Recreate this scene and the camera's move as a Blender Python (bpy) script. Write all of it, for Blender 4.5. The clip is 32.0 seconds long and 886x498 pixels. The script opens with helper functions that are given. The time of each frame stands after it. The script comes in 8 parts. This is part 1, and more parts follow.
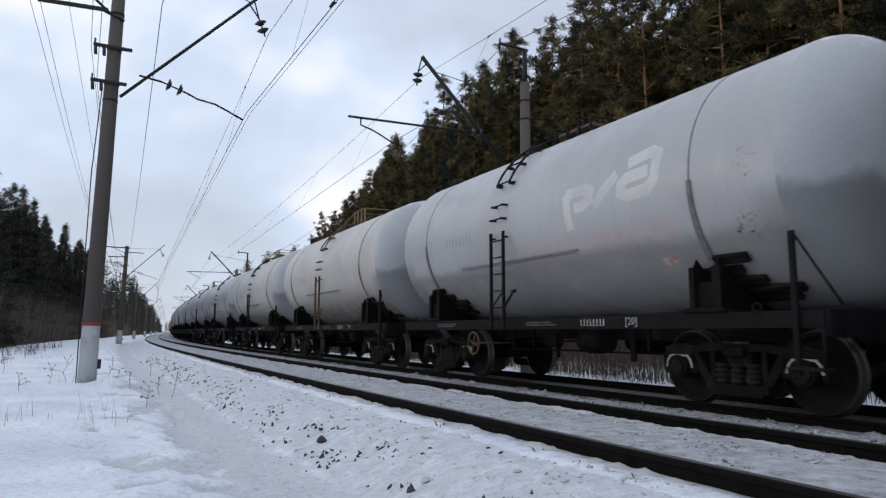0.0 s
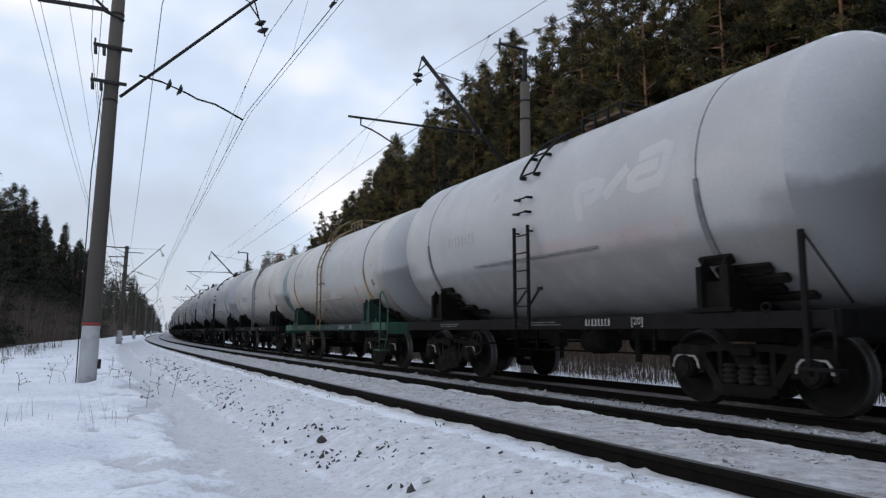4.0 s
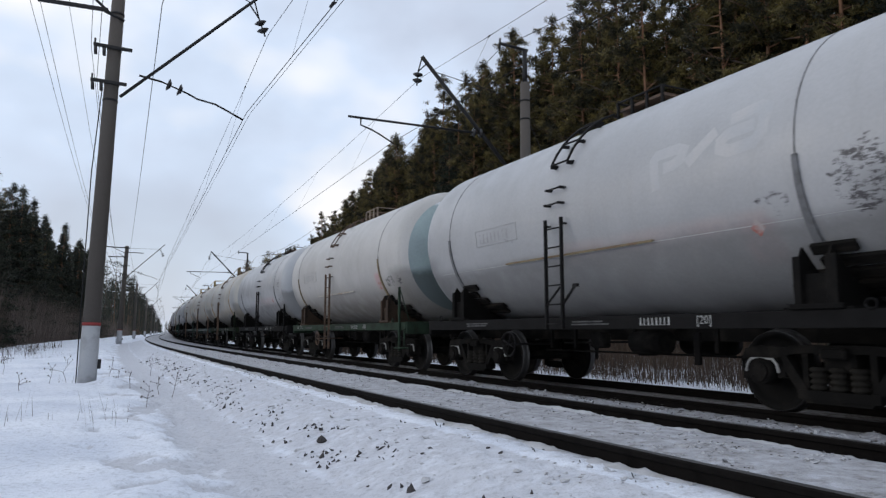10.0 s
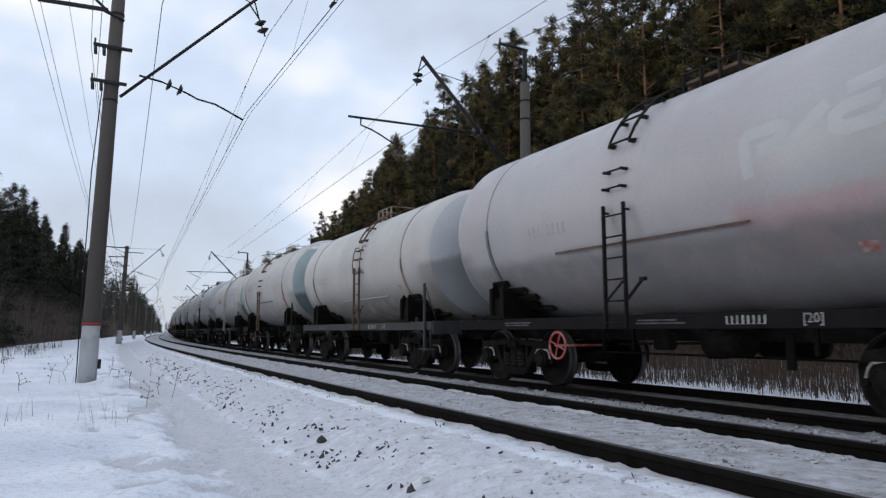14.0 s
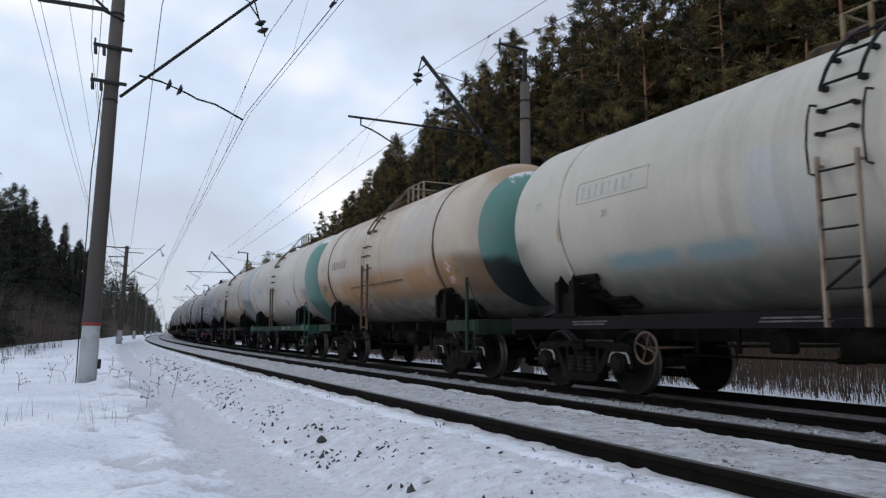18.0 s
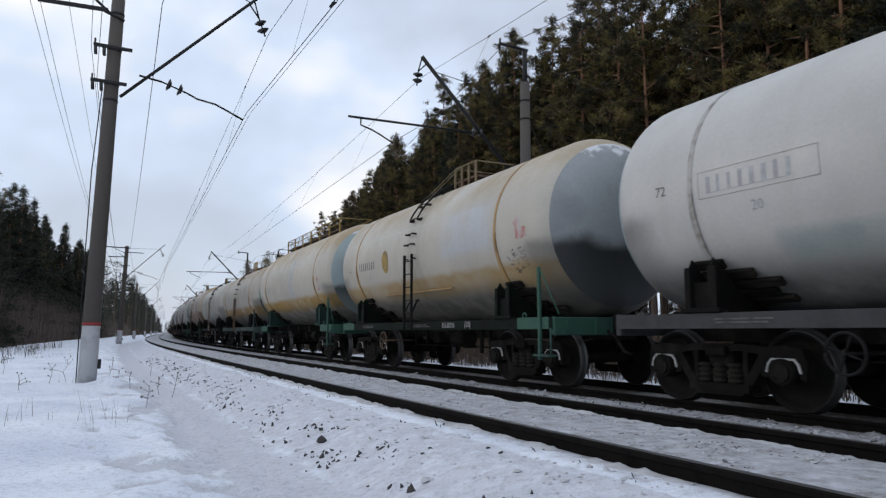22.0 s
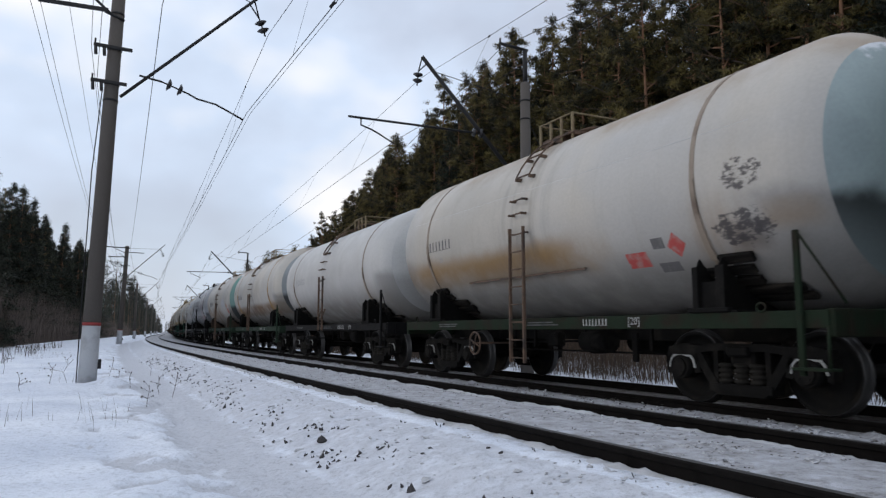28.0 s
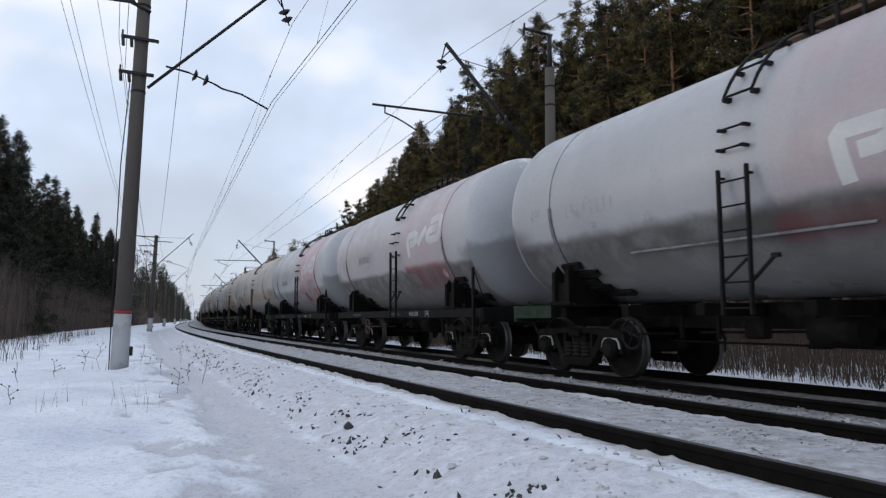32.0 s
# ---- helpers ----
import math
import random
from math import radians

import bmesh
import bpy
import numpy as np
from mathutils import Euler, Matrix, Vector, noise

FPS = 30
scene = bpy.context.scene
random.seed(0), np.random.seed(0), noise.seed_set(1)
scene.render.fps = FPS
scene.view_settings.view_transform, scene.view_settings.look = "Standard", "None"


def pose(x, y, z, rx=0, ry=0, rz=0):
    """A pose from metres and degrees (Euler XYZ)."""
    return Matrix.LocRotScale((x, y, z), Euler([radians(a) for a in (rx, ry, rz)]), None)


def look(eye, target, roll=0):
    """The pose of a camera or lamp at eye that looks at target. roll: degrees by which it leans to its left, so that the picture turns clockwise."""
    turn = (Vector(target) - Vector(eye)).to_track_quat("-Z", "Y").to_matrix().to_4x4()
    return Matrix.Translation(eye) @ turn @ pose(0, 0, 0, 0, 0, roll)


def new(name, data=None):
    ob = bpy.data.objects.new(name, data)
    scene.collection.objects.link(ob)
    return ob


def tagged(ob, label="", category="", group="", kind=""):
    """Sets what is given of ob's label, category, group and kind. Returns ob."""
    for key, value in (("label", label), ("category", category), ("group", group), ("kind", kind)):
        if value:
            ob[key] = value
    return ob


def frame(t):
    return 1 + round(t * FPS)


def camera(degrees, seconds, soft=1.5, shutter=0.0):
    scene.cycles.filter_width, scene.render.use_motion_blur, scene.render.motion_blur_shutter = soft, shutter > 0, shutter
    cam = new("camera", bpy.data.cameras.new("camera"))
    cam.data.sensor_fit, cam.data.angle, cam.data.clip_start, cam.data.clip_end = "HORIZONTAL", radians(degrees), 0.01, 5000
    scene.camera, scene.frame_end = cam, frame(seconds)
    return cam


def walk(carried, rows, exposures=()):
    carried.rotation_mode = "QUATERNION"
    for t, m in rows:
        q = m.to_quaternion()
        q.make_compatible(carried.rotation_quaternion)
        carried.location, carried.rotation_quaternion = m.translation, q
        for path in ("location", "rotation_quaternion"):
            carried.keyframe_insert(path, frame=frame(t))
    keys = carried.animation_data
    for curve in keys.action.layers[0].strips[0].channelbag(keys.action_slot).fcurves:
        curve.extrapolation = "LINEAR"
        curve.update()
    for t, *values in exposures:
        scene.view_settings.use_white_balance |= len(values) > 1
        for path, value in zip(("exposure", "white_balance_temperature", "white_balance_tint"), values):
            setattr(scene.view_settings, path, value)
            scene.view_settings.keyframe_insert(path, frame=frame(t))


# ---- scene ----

# The world: z = 0 is the rail head of the far track, y runs along the line away from the camera.
# ---- camera ----
cam = camera(64.9, 32.0, soft=1.3, shutter=0.08)
EYE = (0.0, 0.0, 0.942)


def aim(yaw, pitch, lean):
    """Camera pose: degrees to the right of the y axis, upwards, and leaning."""
    return pose(*EYE, 0, 0, -yaw) @ pose(0, 0, 0, 90 + pitch) @ pose(0, 0, 0, 0, 0, -lean)


walk(cam, [(0.0, aim(27.09, 6.755, 0.03)), (15.0, aim(27.09, 6.755, 0.03)), (29.8, aim(27.07, 6.755, 0.03)),
           (30.5, aim(26.996, 6.729, 0.03)), (31.0, aim(26.744, 6.538, 0.06)), (31.5, aim(25.993, 6.163, 0.07)),
           (32.0, aim(25.037, 5.73, 0.11))])

# ---- light ----
world = bpy.data.worlds.new("world")
scene.world = world
world.use_nodes = True


def sky_nodes():
    nt = world.node_tree
    nt.nodes.clear()
    N, L = nt.nodes.new, nt.links.new
    out, bg = N("ShaderNodeOutputWorld"), N("ShaderNodeBackground")
    sky = N("ShaderNodeTexSky")
    sky.sky_type, sky.sun_disc = "NISHITA", False
    sky.sun_elevation, sky.sun_rotation = radians(15), radians(-55)
    co, mp = N("ShaderNodeTexCoord"), N("ShaderNodeMapping")
    mp.inputs["Scale"].default_value = (1.0, 1.0, 1.5)
    n1, n2 = N("ShaderNodeTexNoise"), N("ShaderNodeTexNoise")
    n1.inputs["Scale"].default_value, n1.inputs["Detail"].default_value, n1.inputs["Roughness"].default_value = 2.1, 6, 0.55
    n2.inputs["Scale"].default_value, n2.inputs["Detail"].default_value = 2.2, 4
    mask = N("ShaderNodeMapRange")
    mask.inputs["From Min"].default_value, mask.inputs["From Max"].default_value = 0.36, 0.62
    mask.inputs["To Min"].default_value, mask.inputs["To Max"].default_value = 0.8, 1.0
    mask.interpolation_type = "SMOOTHSTEP"
    ramp = N("ShaderNodeValToRGB")
    ramp.color_ramp.elements[0].position, ramp.color_ramp.elements[0].color = 0.36, (0.61, 0.67, 0.81, 1)
    ramp.color_ramp.elements[1].position, ramp.color_ramp.elements[1].color = 0.62, (1.03, 1.02, 1.03, 1)
    mid = ramp.color_ramp.elements.new(0.5)
    mid.color = (0.70, 0.81, 0.995, 1)
    gain = N("ShaderNodeVectorMath")
    gain.operation = "SCALE"
    gain.inputs["Scale"].default_value = 0.10
    mix = N("ShaderNodeMix")
    mix.data_type = "RGBA"
    L(co.outputs["Generated"], mp.inputs["Vector"])
    L(mp.outputs["Vector"], n1.inputs["Vector"]), L(mp.outputs["Vector"], n2.inputs["Vector"])
    L(n1.outputs["Fac"], mask.inputs["Value"]), L(n2.outputs["Fac"], ramp.inputs["Fac"])
    L(sky.outputs["Color"], gain.inputs[0])
    L(mask.outputs["Result"], mix.inputs["Factor"])
    L(gain.outputs["Vector"], mix.inputs["A"]), L(ramp.outputs["Color"], mix.inputs["B"])
    # an overcast sky brightens towards the zenith
    sep, sq, up = N("ShaderNodeSeparateXYZ"), N("ShaderNodeMath"), N("ShaderNodeMath")
    sq.operation, up.operation = "MULTIPLY", "MULTIPLY_ADD"
    up.inputs[1].default_value, up.inputs[2].default_value = 0.3, 1.0
    L(co.outputs["Generated"], sep.inputs[0])
    L(sep.outputs["Z"], sq.inputs[0]), L(sep.outputs["Z"], sq.inputs[1])
    L(sq.outputs[0], up.inputs[0]), L(up.outputs[0], bg.inputs["Strength"])
    L(mix.outputs["Result"], bg.inputs["Color"]), L(bg.outputs["Background"], out.inputs["Surface"])


sky_nodes()
sun = new("sun", bpy.data.lights.new("sun", "SUN"))
sun.data.energy, sun.data.angle, sun.data.color = 0.32, radians(22), (1.0, 0.9, 0.76)
sun.matrix_world = look((-80, 56, 27), (0, 0, 0))

# ---- the line of the track ----
STEP = 0.5
S = np.arange(-400.0, 1600.0, STEP)
BEND = np.interp(S, [-400, -30, 60, 110, 170, 250, 400, 1600], [0, 0.00055, 0.00097, 0.00052, 0.00001, -0.00007, 0, 0])
TURN = np.concatenate([[0], np.cumsum((BEND[1:] + BEND[:-1]) / 2 * STEP)])
TURN -= np.interp(0, S, TURN)
LINE_X = np.concatenate([[0], np.cumsum(np.sin((TURN[1:] + TURN[:-1]) / 2) * STEP)])
LINE_Y = np.concatenate([[0], np.cumsum(np.cos((TURN[1:] + TURN[:-1]) / 2) * STEP)])
LINE_X += 8.235 - np.interp(0, S, LINE_X)
LINE_Y -= np.interp(0, S, LINE_Y)
NEAR = -4.232      # axis of the near track, beside the far one
NEAR_Z = 0.19      # its rail head lies higher


def on_line(s, lat=0.0, z=0.0):
    """The place s metres along the far track and lat metres to the right of its axis."""
    x, y, a = np.interp(s, S, LINE_X), np.interp(s, S, LINE_Y), np.interp(s, S, TURN)
    return Vector((x + lat * math.cos(a), y - lat * math.sin(a), z))


def heading(s):
    return float(np.degrees(np.interp(s, S, TURN)))


# ---- mesh tools ----
class Geo:
    """Collects vertices and faces of one mesh."""

    def __init__(self):
        self.v, self.f, self.soft = [], [], []

    def add(self, verts, faces, soft=False):
        o = len(self.v)
        self.v += [tuple(p) for p in verts]
        self.f += [tuple(i + o for i in f) for f in faces]
        self.soft += [soft] * len(faces)
        return self

    def box(self, c, size, m=None, b=0.0):
        """A box with centre c, its edges chamfered by b."""
        hx, hy, hz = size[0] / 2, size[1] / 2, size[2] / 2
        if b <= 0:
            vs = [Vector((x, y, z)) for z in (-hz, hz) for y in (-hy, hy) for x in (-hx, hx)]
            fs = [(0, 2, 3, 1), (4, 5, 7, 6), (0, 1, 5, 4), (2, 6, 7, 3), (0, 4, 6, 2), (1, 3, 7, 5)]
        else:
            b = min(b, 0.45 * min(size))
            lay = [(-hz, b), (-hz + b, 0), (hz - b, 0), (hz, b)]
            vs = []
            for z, k in lay:
                x, y = hx - k, hy - k
                c2 = b if k == 0 else b * 0.5
                for sx, sy, swap in ((1, -1, 0), (1, 1, 1), (-1, 1, 0), (-1, -1, 1)):
                    a1, a2 = Vector((sx * x, sy * (y - c2), z)), Vector((sx * (x - c2), sy * y, z))
                    vs += [a1, a2] if swap else [a2, a1]
            fs = [tuple(range(7, -1, -1)), tuple(range(24, 32))]
            for l in range(3):
                for i in range(8):
                    j = (i + 1) % 8
                    fs.append((l * 8 + i, l * 8 + j, l * 8 + 8 + j, l * 8 + 8 + i))
        if m is not None:
            vs = [m @ p for p in vs]
        c = Vector(c)
        return self.add([p + c for p in vs], fs)

    def rod(self, p0, p1, r0, r1=None, seg=8, caps=True, soft=True):
        r1 = r0 if r1 is None else r1
        p0, p1 = Vector(p0), Vector(p1)
        q = (p1 - p0).to_track_quat("Z", "Y")
        vs = []
        for p, r in ((p0, r0), (p1, r1)):
            vs += [p + q @ Vector((r * math.cos(2 * math.pi * i / seg), r * math.sin(2 * math.pi * i / seg), 0)) for i in range(seg)]
        self.add(vs, [(i, (i + 1) % seg, seg + (i + 1) % seg, seg + i) for i in range(seg)], soft)
        if caps:
            o = len(self.v) - 2 * seg
            self.f += [tuple(o + i for i in range(seg - 1, -1, -1)), tuple(o + seg + i for i in range(seg))]
            self.soft += [False, False]
        return self

    def tube(self, pts, r, seg=6):
        """A bent tube through the points."""
        pts = [Vector(p) for p in pts]
        vs, q = [], None
        for i, p in enumerate(pts):
            d = (pts[min(i + 1, len(pts) - 1)] - pts[max(i - 1, 0)]).normalized()
            q2 = d.to_track_quat("Z", "Y") if q is None else (q @ Vector((0, 0, 1))).rotation_difference(d) @ q
            q = q2
            vs += [p + q @ Vector((r * math.cos(2 * math.pi * k / seg), r * math.sin(2 * math.pi * k / seg), 0)) for k in range(seg)]
        fs = [(i * seg + k, i * seg + (k + 1) % seg, (i + 1) * seg + (k + 1) % seg, (i + 1) * seg + k) for i in range(len(pts) - 1) for k in range(seg)]
        self.add(vs, fs, True)
        self.f += [tuple(len(self.v) - len(vs) + k for k in range(seg - 1, -1, -1)), tuple(len(self.v) - seg + k for k in range(seg))]
        self.soft += [False, False]
        return self

    def lathe(self, prof, axis="y", seg=32, c=(0, 0, 0), closed=False):
        """Turns a profile of (along, radius) round an axis."""
        vs = []
        for a, r in prof:
            for i in range(seg):
                w = 2 * math.pi * i / seg
                u, v = r * math.cos(w), r * math.sin(w)
                vs.append(Vector(c) + Vector({"x": (a, u, v), "y": (v, a, u), "z": (u, v, a)}[axis]))
        n = len(prof)
        fs = [(k * seg + i, k * seg + (i + 1) % seg, (k + 1) % n * seg + (i + 1) % seg, (k + 1) % n * seg + i) for k in range(n if closed else n - 1) for i in range(seg)]
        return self.add(vs, fs, True)

    def slab(self, outline, x0, x1):
        """A plate between x0 and x1 with an outline of (y, z), anticlockwise seen from +x."""
        n = len(outline)
        vs = [(x0, y, z) for y, z in outline] + [(x1, y, z) for y, z in outline]
        fs = [tuple(range(n - 1, -1, -1)), tuple(range(n, 2 * n))] + [(i, (i + 1) % n, n + (i + 1) % n, n + i) for i in range(n)]
        return self.add(vs, fs)

    def mesh(self, name, mat):
        me = bpy.data.meshes.new(name)
        me.from_pydata(self.v, [], self.f)
        me.polygons.foreach_set("use_smooth", self.soft)
        if mat:
            me.materials.append(mat)
        me.update()
        return me


def part(name, me, parent, mat=None, label="", m=None):
    """A mesh (shared or not) as one part under its thing; mat replaces its material on this part alone."""
    ob = new(name, me)
    ob.parent = parent
    if m is not None:
        ob.matrix_basis = m
    if mat is not None and len(me.materials):
        ob.material_slots[0].link = "OBJECT"
        ob.material_slots[0].material = mat
    if label:
        ob["label"] = label
    return ob


# ---- materials ----
def paint(name, base, rough=0.6, metal=0.0, var=0.25, scale=3.0, fine=40.0, bump=0.15, second=None, amount=0.5, spec=0.4, coords="Object", stretch=(1, 1, 1)):
    """A worn surface: a base colour, stains of a second colour, fine grain and relief."""
    mat = bpy.data.materials.new(name)
    mat.use_nodes = True
    nt = mat.node_tree
    N, L = nt.nodes.new, nt.links.new
    bsdf = nt.nodes["Principled BSDF"]
    co, mp = N("ShaderNodeTexCoord"), N("ShaderNodeMapping")
    mp.inputs["Scale"].default_value = stretch
    L(co.outputs[coords], mp.inputs["Vector"])
    big, small = N("ShaderNodeTexNoise"), N("ShaderNodeTexNoise")
    big.inputs["Scale"].default_value, big.inputs["Detail"].default_value = scale, 6
    small.inputs["Scale"].default_value, small.inputs["Detail"].default_value = fine, 3
    L(mp.outputs["Vector"], big.inputs["Vector"]), L(mp.outputs["Vector"], small.inputs["Vector"])
    ramp = N("ShaderNodeMapRange")
    ramp.inputs["From Min"].default_value, ramp.inputs["From Max"].default_value = 0.62 - 0.3 * amount, 0.75 - 0.2 * amount
    L(big.outputs["Fac"], ramp.inputs["Value"])
    mix = N("ShaderNodeMix")
    mix.data_type = "RGBA"
    mix.inputs["A"].default_value = (*base, 1)
    mix.inputs["B"].default_value = (*(second or [c * (1 - var) for c in base]), 1)
    L(ramp.outputs["Result"], mix.inputs["Factor"])
    grain = N("ShaderNodeMix")
    grain.data_type, grain.blend_type = "RGBA", "MULTIPLY"
    grain.inputs["Factor"].default_value = 1.0
    g2 = N("ShaderNodeMapRange")
    g2.inputs["To Min"].default_value, g2.inputs["To Max"].default_value = 1 - var, 1 + var * 0.6
    L(small.outputs["Fac"], g2.inputs["Value"])
    L(mix.outputs["Result"], grain.inputs["A"]), L(g2.outputs["Result"], grain.inputs["B"])
    L(grain.outputs["Result"], bsdf.inputs["Base Color"])
    bsdf.inputs["Roughness"].default_value, bsdf.inputs["Metallic"].default_value = rough, metal
    bsdf.inputs["Specular IOR Level"].default_value = spec
    if bump:
        bp = N("ShaderNodeBump")
        bp.inputs["Strength"].default_value, bp.inputs["Distance"].default_value = bump, 0.02
        L(small.outputs["Fac"], bp.inputs["Height"]), L(bp.outputs["Normal"], bsdf.inputs["Normal"])
    return mat


M_STEEL = paint("rail_steel", (0.0085, 0.0072, 0.0065), 0.85, 0.0, 0.35, 6, 60, spec=0.06)
M_RUNNING = paint("rail_head", (0.06, 0.058, 0.057), 0.45, 0.4, 0.2, 4, 80)
M_CONCRETE = paint("concrete", (0.092, 0.079, 0.068), 0.9, 0, 0.2, 1.2, 60, 0.3, (0.075, 0.068, 0.062), 0.4, stretch=(1, 1, 0.3))
M_WHITEWASH = paint("whitewash", (0.36, 0.37, 0.385), 0.9, 0, 0.15, 2.5, 60, 0.2, (0.24, 0.245, 0.25), 0.45)
M_REDBAND = paint("red_band", (0.24, 0.035, 0.032), 0.8, 0, 0.2)
M_DARKSTEEL = paint("dark_steel", (0.018, 0.017, 0.017), 0.6, 0.2, 0.3, 5, 50)
M_INSULATOR = paint("insulator", (0.02, 0.018, 0.018), 0.25, 0, 0.1)
M_WIRE = paint("wire", (0.022, 0.021, 0.022), 0.8, 0.0, 0.1, bump=0, spec=0.2)

# ---- ground ----
def snow_material():
    mat = bpy.data.materials.new("snow_ground")
    mat.use_nodes = True
    nt = mat.node_tree
    N, L = nt.nodes.new, nt.links.new
    bsdf = nt.nodes["Principled BSDF"]
    co = N("ShaderNodeTexCoord")
    big, mid, fine = (N("ShaderNodeTexNoise") for _ in range(3))
    for n, sc, de in ((big, 0.7, 5), (mid, 7.0, 9), (fine, 42.0, 7)):
        n.inputs["Scale"].default_value, n.inputs["Detail"].default_value = sc, de
        L(co.outputs["Object"], n.inputs["Vector"])
    tone = N("ShaderNodeValToRGB")
    tone.color_ramp.elements[0].position, tone.color_ramp.elements[0].color = 0.3, (0.62, 0.655, 0.73, 1)
    tone.color_ramp.elements[1].position, tone.color_ramp.elements[1].color = 0.65, (0.78, 0.805, 0.86, 1)
    L(big.outputs["Fac"], tone.inputs["Fac"])
    at = N("ShaderNodeAttribute")
    at.attribute_name = "ballast"
    sub = N("ShaderNodeMath")
    sub.operation = "MULTIPLY_ADD"
    sub.inputs[1].default_value = 1.7
    grit = N("ShaderNodeTexNoise")
    grit.inputs["Scale"].default_value, grit.inputs["Detail"].default_value, grit.inputs["Roughness"].default_value = 17.0, 9, 0.72
    L(co.outputs["Object"], grit.inputs["Vector"])
    both = N("ShaderNodeMix")
    both.inputs["Factor"].default_value = 0.6
    L(mid.outputs["Fac"], both.inputs["A"]), L(grit.outputs["Fac"], both.inputs["B"])
    L(both.outputs["Result"], sub.inputs[0]), L(at.outputs["Fac"], sub.inputs[2])
    dirt_shade = N("ShaderNodeMapRange")
    dirt_shade.inputs["From Min"].default_value, dirt_shade.inputs["From Max"].default_value = 1.09, 1.6
    L(sub.outputs["Value"], dirt_shade.inputs["Value"])
    soil = N("ShaderNodeValToRGB")
    soil.color_ramp.elements[0].position, soil.color_ramp.elements[0].color = 0.35, (0.07, 0.062, 0.055, 1)
    soil.color_ramp.elements[1].position, soil.color_ramp.elements[1].color = 0.62, (0.24, 0.225, 0.21, 1)
    L(fine.outputs["Fac"], soil.inputs["Fac"])
    mix = N("ShaderNodeMix")
    mix.data_type = "RGBA"
    tread = N("ShaderNodeAttribute")
    tread.attribute_name = "trodden"
    wob = N("ShaderNodeMath")
    wob.operation = "MULTIPLY_ADD"
    wob.inputs[1].default_value = 0.9
    L(mid.outputs["Fac"], wob.inputs[0]), L(tread.outputs["Fac"], wob.inputs[2])
    worn = N("ShaderNodeMapRange")
    worn.interpolation_type = "SMOOTHSTEP"
    worn.inputs["From Min"].default_value, worn.inputs["From Max"].default_value = 0.62, 1.2
    L(wob.outputs[0], worn.inputs["Value"])
    path = N("ShaderNodeMix")
    path.data_type = "RGBA"
    path.inputs["B"].default_value = (0.52, 0.528, 0.565, 1)
    L(worn.outputs["Result"], path.inputs["Factor"]), L(tone.outputs["Color"], path.inputs["A"])
    L(dirt_shade.outputs["Result"], mix.inputs["Factor"]), L(path.outputs["Result"], mix.inputs["A"]), L(soil.outputs["Color"], mix.inputs["B"])
    speck = N("ShaderNodeMapRange")
    speck.inputs["From Min"].default_value, speck.inputs["From Max"].default_value = 0.34, 0.5
    speck.inputs["To Min"].default_value, speck.inputs["To Max"].default_value = 0.71, 1.0
    L(grit.outputs["Fac"], speck.inputs["Value"])
    tint = N("ShaderNodeMix")
    tint.data_type, tint.blend_type = "RGBA", "MULTIPLY"
    tint.inputs["Factor"].default_value = 1.0
    L(mix.outputs["Result"], tint.inputs["A"]), L(speck.outputs["Result"], tint.inputs["B"])
    L(tint.outputs["Result"], bsdf.inputs["Base Color"])
    bsdf.inputs["Roughness"].default_value, bsdf.inputs["Specular IOR Level"].default_value = 0.75, 0.25
    b1, b2 = N("ShaderNodeBump"), N("ShaderNodeBump")
    b1.inputs["Strength"].default_value, b1.inputs["Distance"].default_value = 0.45, 0.05
    b2.inputs["Strength"].default_value, b2.inputs["Distance"].default_value = 0.6, 0.02
    L(mid.outputs["Fac"], b1.inputs["Height"]), L(fine.outputs["Fac"], b2.inputs["Height"])
    L(b1.outputs["Normal"], b2.inputs["Normal"]), L(b2.outputs["Normal"], bsdf.inputs["Normal"])
    return mat


M_SNOW = snow_material()
PROF_LAT = [-1500, -60, -25, -15, -12, -10, -9.2, -8.4, -7.6, -7.2, -6.85, -6.5, -6.25, -5.9, -5.6, -5.3, -5.03, -4.9, -4.23, -3.55, -3.43, -3.2, -2.6, -1.6, -0.95, 0, 0.95, 1.4, 2.6, 4, 8, 25, 60, 1500]
PROF_Z = [-0.6, -0.6, -0.4, -0.22, -0.16, -0.15, -0.15, -0.17, -0.18, -0.23, -0.24, -0.21, -0.13, -0.03, 0.02, 0.05, 0.07, 0.08, 0.10, 0.09, 0.07, 0.06, -0.02, -0.07, -0.13, -0.13, -0.14, -0.15, -0.25, -0.4, -0.5, -0.5, -0.6, -0.6]


def tread(s, lat):
    """How far the snow is trodden down: a smooth path beside the shoulder, and steps astray on the bank."""
    p = Vector((s, lat, 0))
    edge = 0.22 * noise.noise(p * 0.8 + Vector((3, 0, 0))) + 0.10 * noise.noise(p * 3.0)
    left = min(1.0, max(0.0, (lat + 7.4 + edge) / 0.22))
    right = min(1.0, max(0.0, (-6.2 + edge * 0.5 - lat) / 0.4))
    steps = 0.0
    if -8.15 < lat < -7.0:
        n = noise.noise(Vector((s * 2.1, lat * 3.0, 7.3))) + 0.35 * noise.noise(Vector((s * 6, lat * 6, 1.0)))
        steps = min(1.0, max(0.0, (n + 0.08 - 0.45 * max(0.0, -7.5 - lat)) / 0.16))
    return left * right, steps


